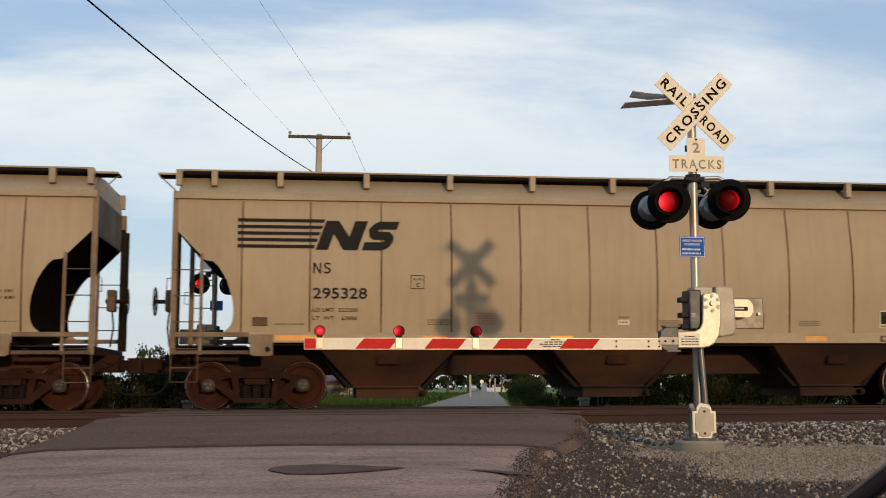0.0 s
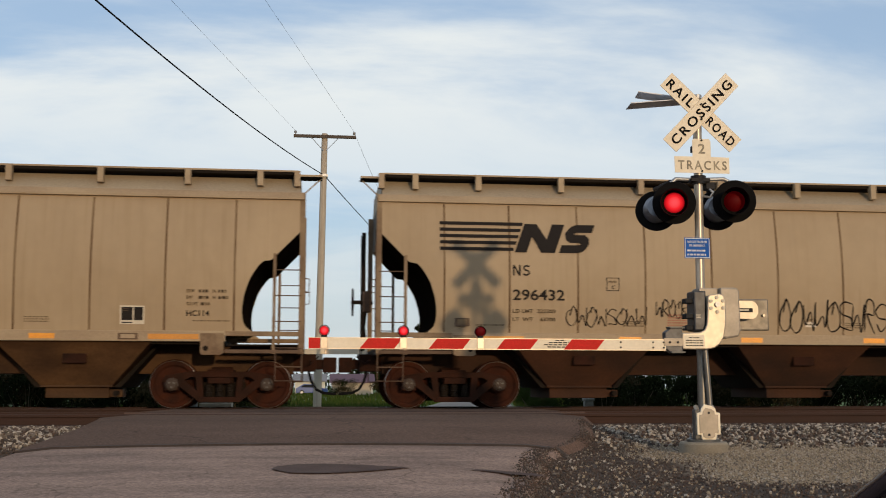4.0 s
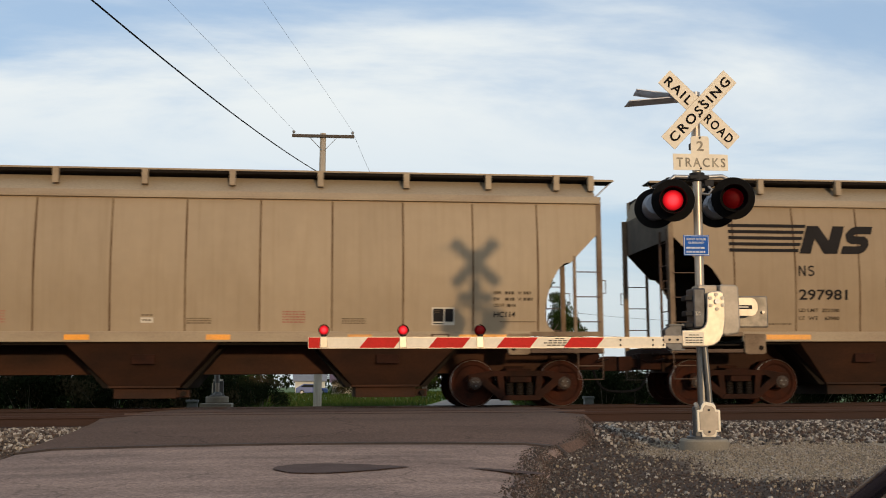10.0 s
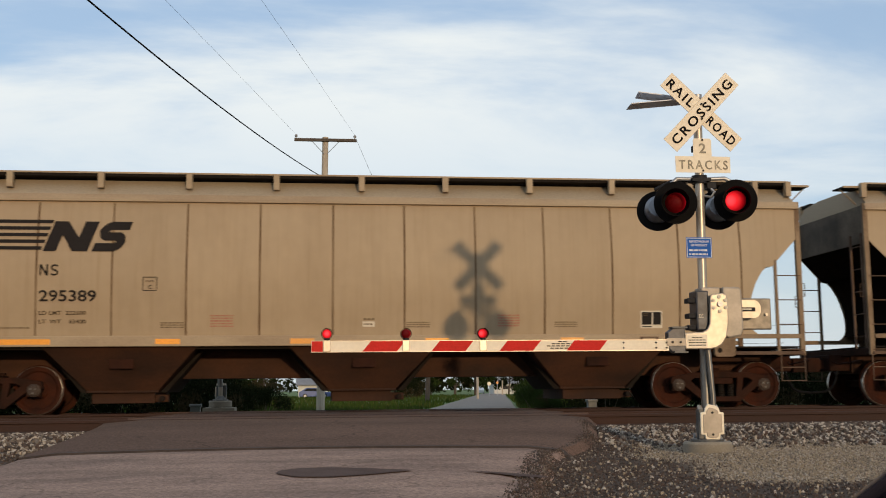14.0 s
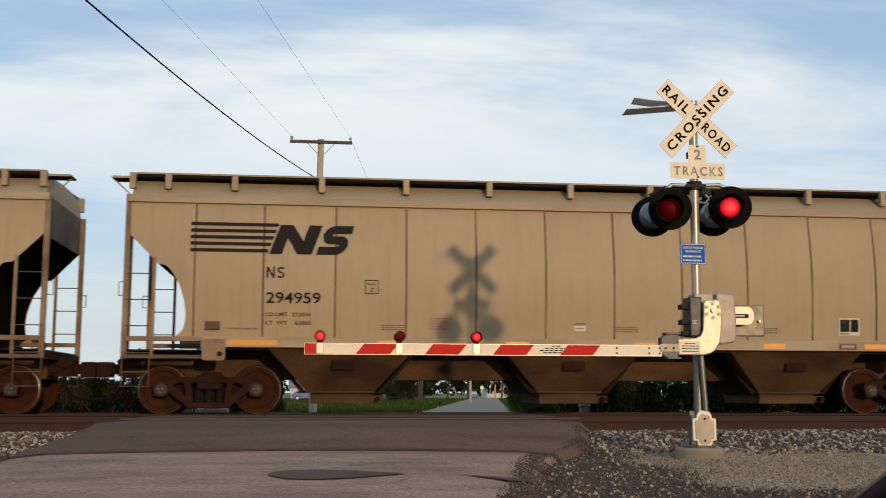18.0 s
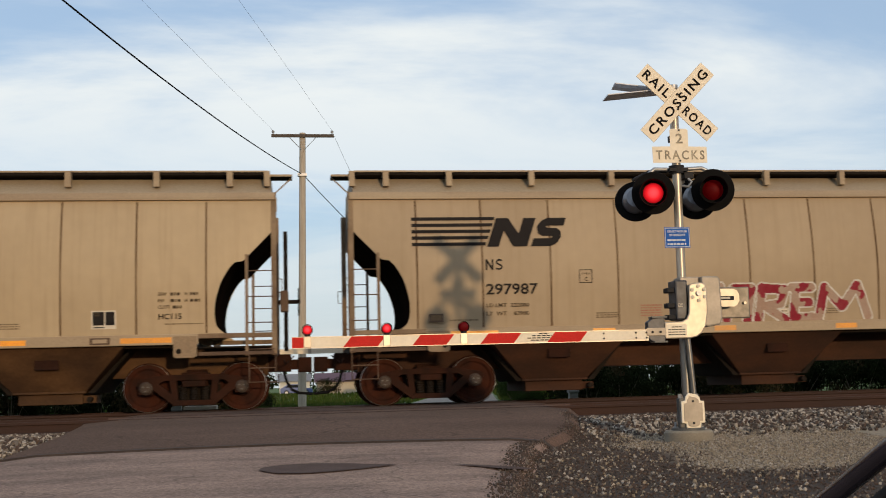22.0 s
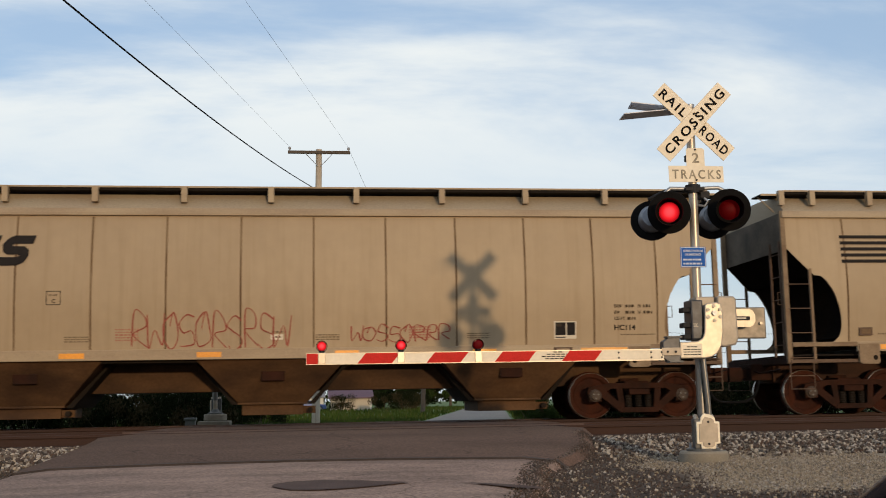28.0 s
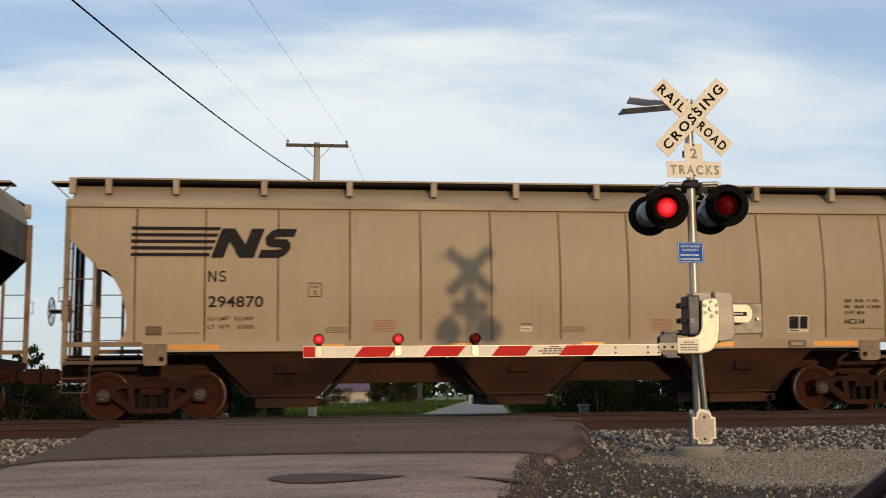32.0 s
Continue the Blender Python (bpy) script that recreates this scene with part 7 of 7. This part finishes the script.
G_TAN = material("spray_tan", (0.20, 0.135, 0.07), 0.8, spec=0.06, second=(0.33, 0.28, 0.17), scale=4, amount=0.9, bump=0)
G_PINK = material("spray_dusty_tan", (0.34, 0.225, 0.165), 0.8, spec=0.06, second=(0.36, 0.27, 0.21), scale=4, amount=0.8, bump=0)
G_WINE = material("spray_wine", (0.22, 0.022, 0.032), 0.8, spec=0.06, second=(0.27, 0.05, 0.06), scale=3, amount=0.7, bump=0)
G_GREY = material("spray_grey", (0.13, 0.125, 0.10), 0.8, spec=0.06, bump=0)
G_BLUE = material("spray_pale_blue", (0.27, 0.35, 0.37), 0.8, spec=0.06, bump=0)
G_NAVY = material("spray_navy", (0.07, 0.08, 0.17), 0.8, spec=0.06, bump=0)
G_THINRED = material("spray_thin_red", (0.30, 0.08, 0.06), 0.8, spec=0.06, bump=0)
spray_piece(TRAIN[5], FORMS_B, 0.075, [G_TAN, G_OLIVE, G_WHITE, G_BLACK, G_MOSS], 0.016, 0.028, cloud=[(-2.0 + 0.5 * i, 1.72 + 0.10 * (i % 2), 0.36) for i in range(7)], patch=0.0, seed=1)
scribble(TRAIN[5], -2.9, 1.55, 0.7, 0.45, 2, 0.07, G_GREY, 2)
scribble(TRAIN[5], 1.1, 1.6, 0.8, 0.5, 2, 0.06, G_GREY, 3)
spray_piece(TRAIN[12], FORMS_C, 0.085, [G_PINK, G_WINE, G_WHITE, G_TAN, G_TAN], 0.03, 0.0, patch=0.02, seed=4)
spray_piece(TRAIN[13], FORMS_A, 0.098, [G_RED, G_ROSE, G_WHITE, G_BLACK, G_BLUE], 0.018, 0.062, (0.06, 0.05), [(-2.35, 1.62, 0.50), (-2.7, 1.52, 0.32), (-1.0, 2.0, 0.42), (0.3, 2.0, 0.36), (2.55, 1.75, 0.46), (3.0, 1.58, 0.36)], split=1.58, seed=5)
scribble(TRAIN[13], -4.4, 1.55, 1.3, 0.55, 4, 0.03, G_BLACK, 7)
scribble(TRAIN[13], 1.7, 2.1, 0.7, 0.35, 3, 0.025, G_BLACK, 8)
scribble(TRAIN[2], -5.0, 1.60, 1.6, 0.35, 5, 0.022, G_BLACK, 9)
scribble(TRAIN[2], -3.2, 1.75, 1.7, 0.35, 8, 0.02, G_BLACK, 10)
scribble(TRAIN[2], -0.7, 1.52, 2.8, 0.6, 7, 0.028, G_BLACK, 11)
scribble(TRAIN[2], 2.1, 1.55, 1.3, 0.4, 4, 0.028, G_BLACK, 12)
scribble(TRAIN[16], -2.7, 1.45, 2.9, 0.65, 6, 0.025, G_THINRED, 13)
scribble(TRAIN[16], 1.35, 1.55, 1.9, 0.3, 5, 0.025, G_THINRED, 14)
scribble(TRAIN[17], -2.05, 1.55, 1.1, 0.4, 5, 0.03, G_NAVY, 15)
scribble(TRAIN[17], 3.5, 1.62, 0.8, 0.42, 3, 0.03, G_THINRED, 16)
scribble(TRAIN[17], 6.6, 3.0, 1.7, 0.38, 7, 0.028, G_GREY, 17)
scribble(TRAIN[17], 6.9, 2.55, 0.9, 0.35, 3, 0.028, G_GREY, 18)
scribble(TRAIN[3], -1.55, 1.50, 1.5, 0.65, 2, 0.026, G_WHITE, 19)
scribble(TRAIN[3], 0.4, 1.75, 1.2, 0.95, 1, 0.04, G_GREY, 20)
scribble(TRAIN[3], 1.5, 1.55, 1.6, 0.4, 4, 0.028, G_BLACK, 24)
scribble(TRAIN[3], -4.6, 1.70, 0.9, 0.32, 4, 0.024, G_BLACK, 23)
scribble(TRAIN[3], -7.3, 1.75, 0.6, 0.85, 1, 0.07, G_GREY, 21)
scribble(TRAIN[9], -2.5, 1.56, 0.6, 0.42, 2, 0.028, G_WHITE, 22)
scribble(TRAIN[9], 0.75, 1.50, 1.2, 0.55, 4, 0.028, G_WHITE, 25)


def travelled(t):
    """How far the train has come, in metres, slowly gaining speed."""
    return 9.235e-5 * t ** 3 + 1.8723e-3 * t ** 2 + 10.27614 * t - 2.534


TIMES = [2 * i for i in range(14)] + [27, 27.9, 28.0, 28.1, 28.3, 29, 30, 32]


def slack(t):
    """A small surge of the cars before the last stretch."""
    return 0.34 * step(25.0, 26.5, t) * (1 - step(28.0, 28.1, t))


def car_x(k, t):
    return travelled(t) + slack(t) + HALF - PITCH * k + (0.65 if k == 14 else 0.9 if k > 14 else 0)


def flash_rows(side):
    """Turns that stand in for the flashing, glowing side to the road while the lamp is on: seconds and degrees."""
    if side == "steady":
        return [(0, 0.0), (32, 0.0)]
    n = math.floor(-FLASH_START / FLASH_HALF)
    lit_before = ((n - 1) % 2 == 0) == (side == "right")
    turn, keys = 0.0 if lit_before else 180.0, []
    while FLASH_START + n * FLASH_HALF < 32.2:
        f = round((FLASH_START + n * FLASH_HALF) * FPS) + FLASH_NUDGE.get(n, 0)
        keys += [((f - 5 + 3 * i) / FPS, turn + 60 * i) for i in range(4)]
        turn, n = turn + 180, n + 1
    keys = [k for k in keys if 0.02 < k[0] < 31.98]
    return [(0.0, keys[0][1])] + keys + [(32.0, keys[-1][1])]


def motions():
    for k, car in enumerate(TRAIN):
        walk(car, [(t, pose(car_x(k, t), TRACKS_Y[1], 0)) for t in TIMES])
        for ob in car.children:
            if ob.name.startswith("wheelset"):
                x = ob.location.x
                walk(ob, [(i / 15, pose(x, 0, WHEEL_R, 0, math.degrees(travelled(i / 15) / WHEEL_R) % 360.0, 0)) for i in range(481)])
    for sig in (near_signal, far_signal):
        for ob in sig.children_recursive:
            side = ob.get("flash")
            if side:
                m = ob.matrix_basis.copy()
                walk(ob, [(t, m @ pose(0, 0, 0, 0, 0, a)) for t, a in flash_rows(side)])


motions()
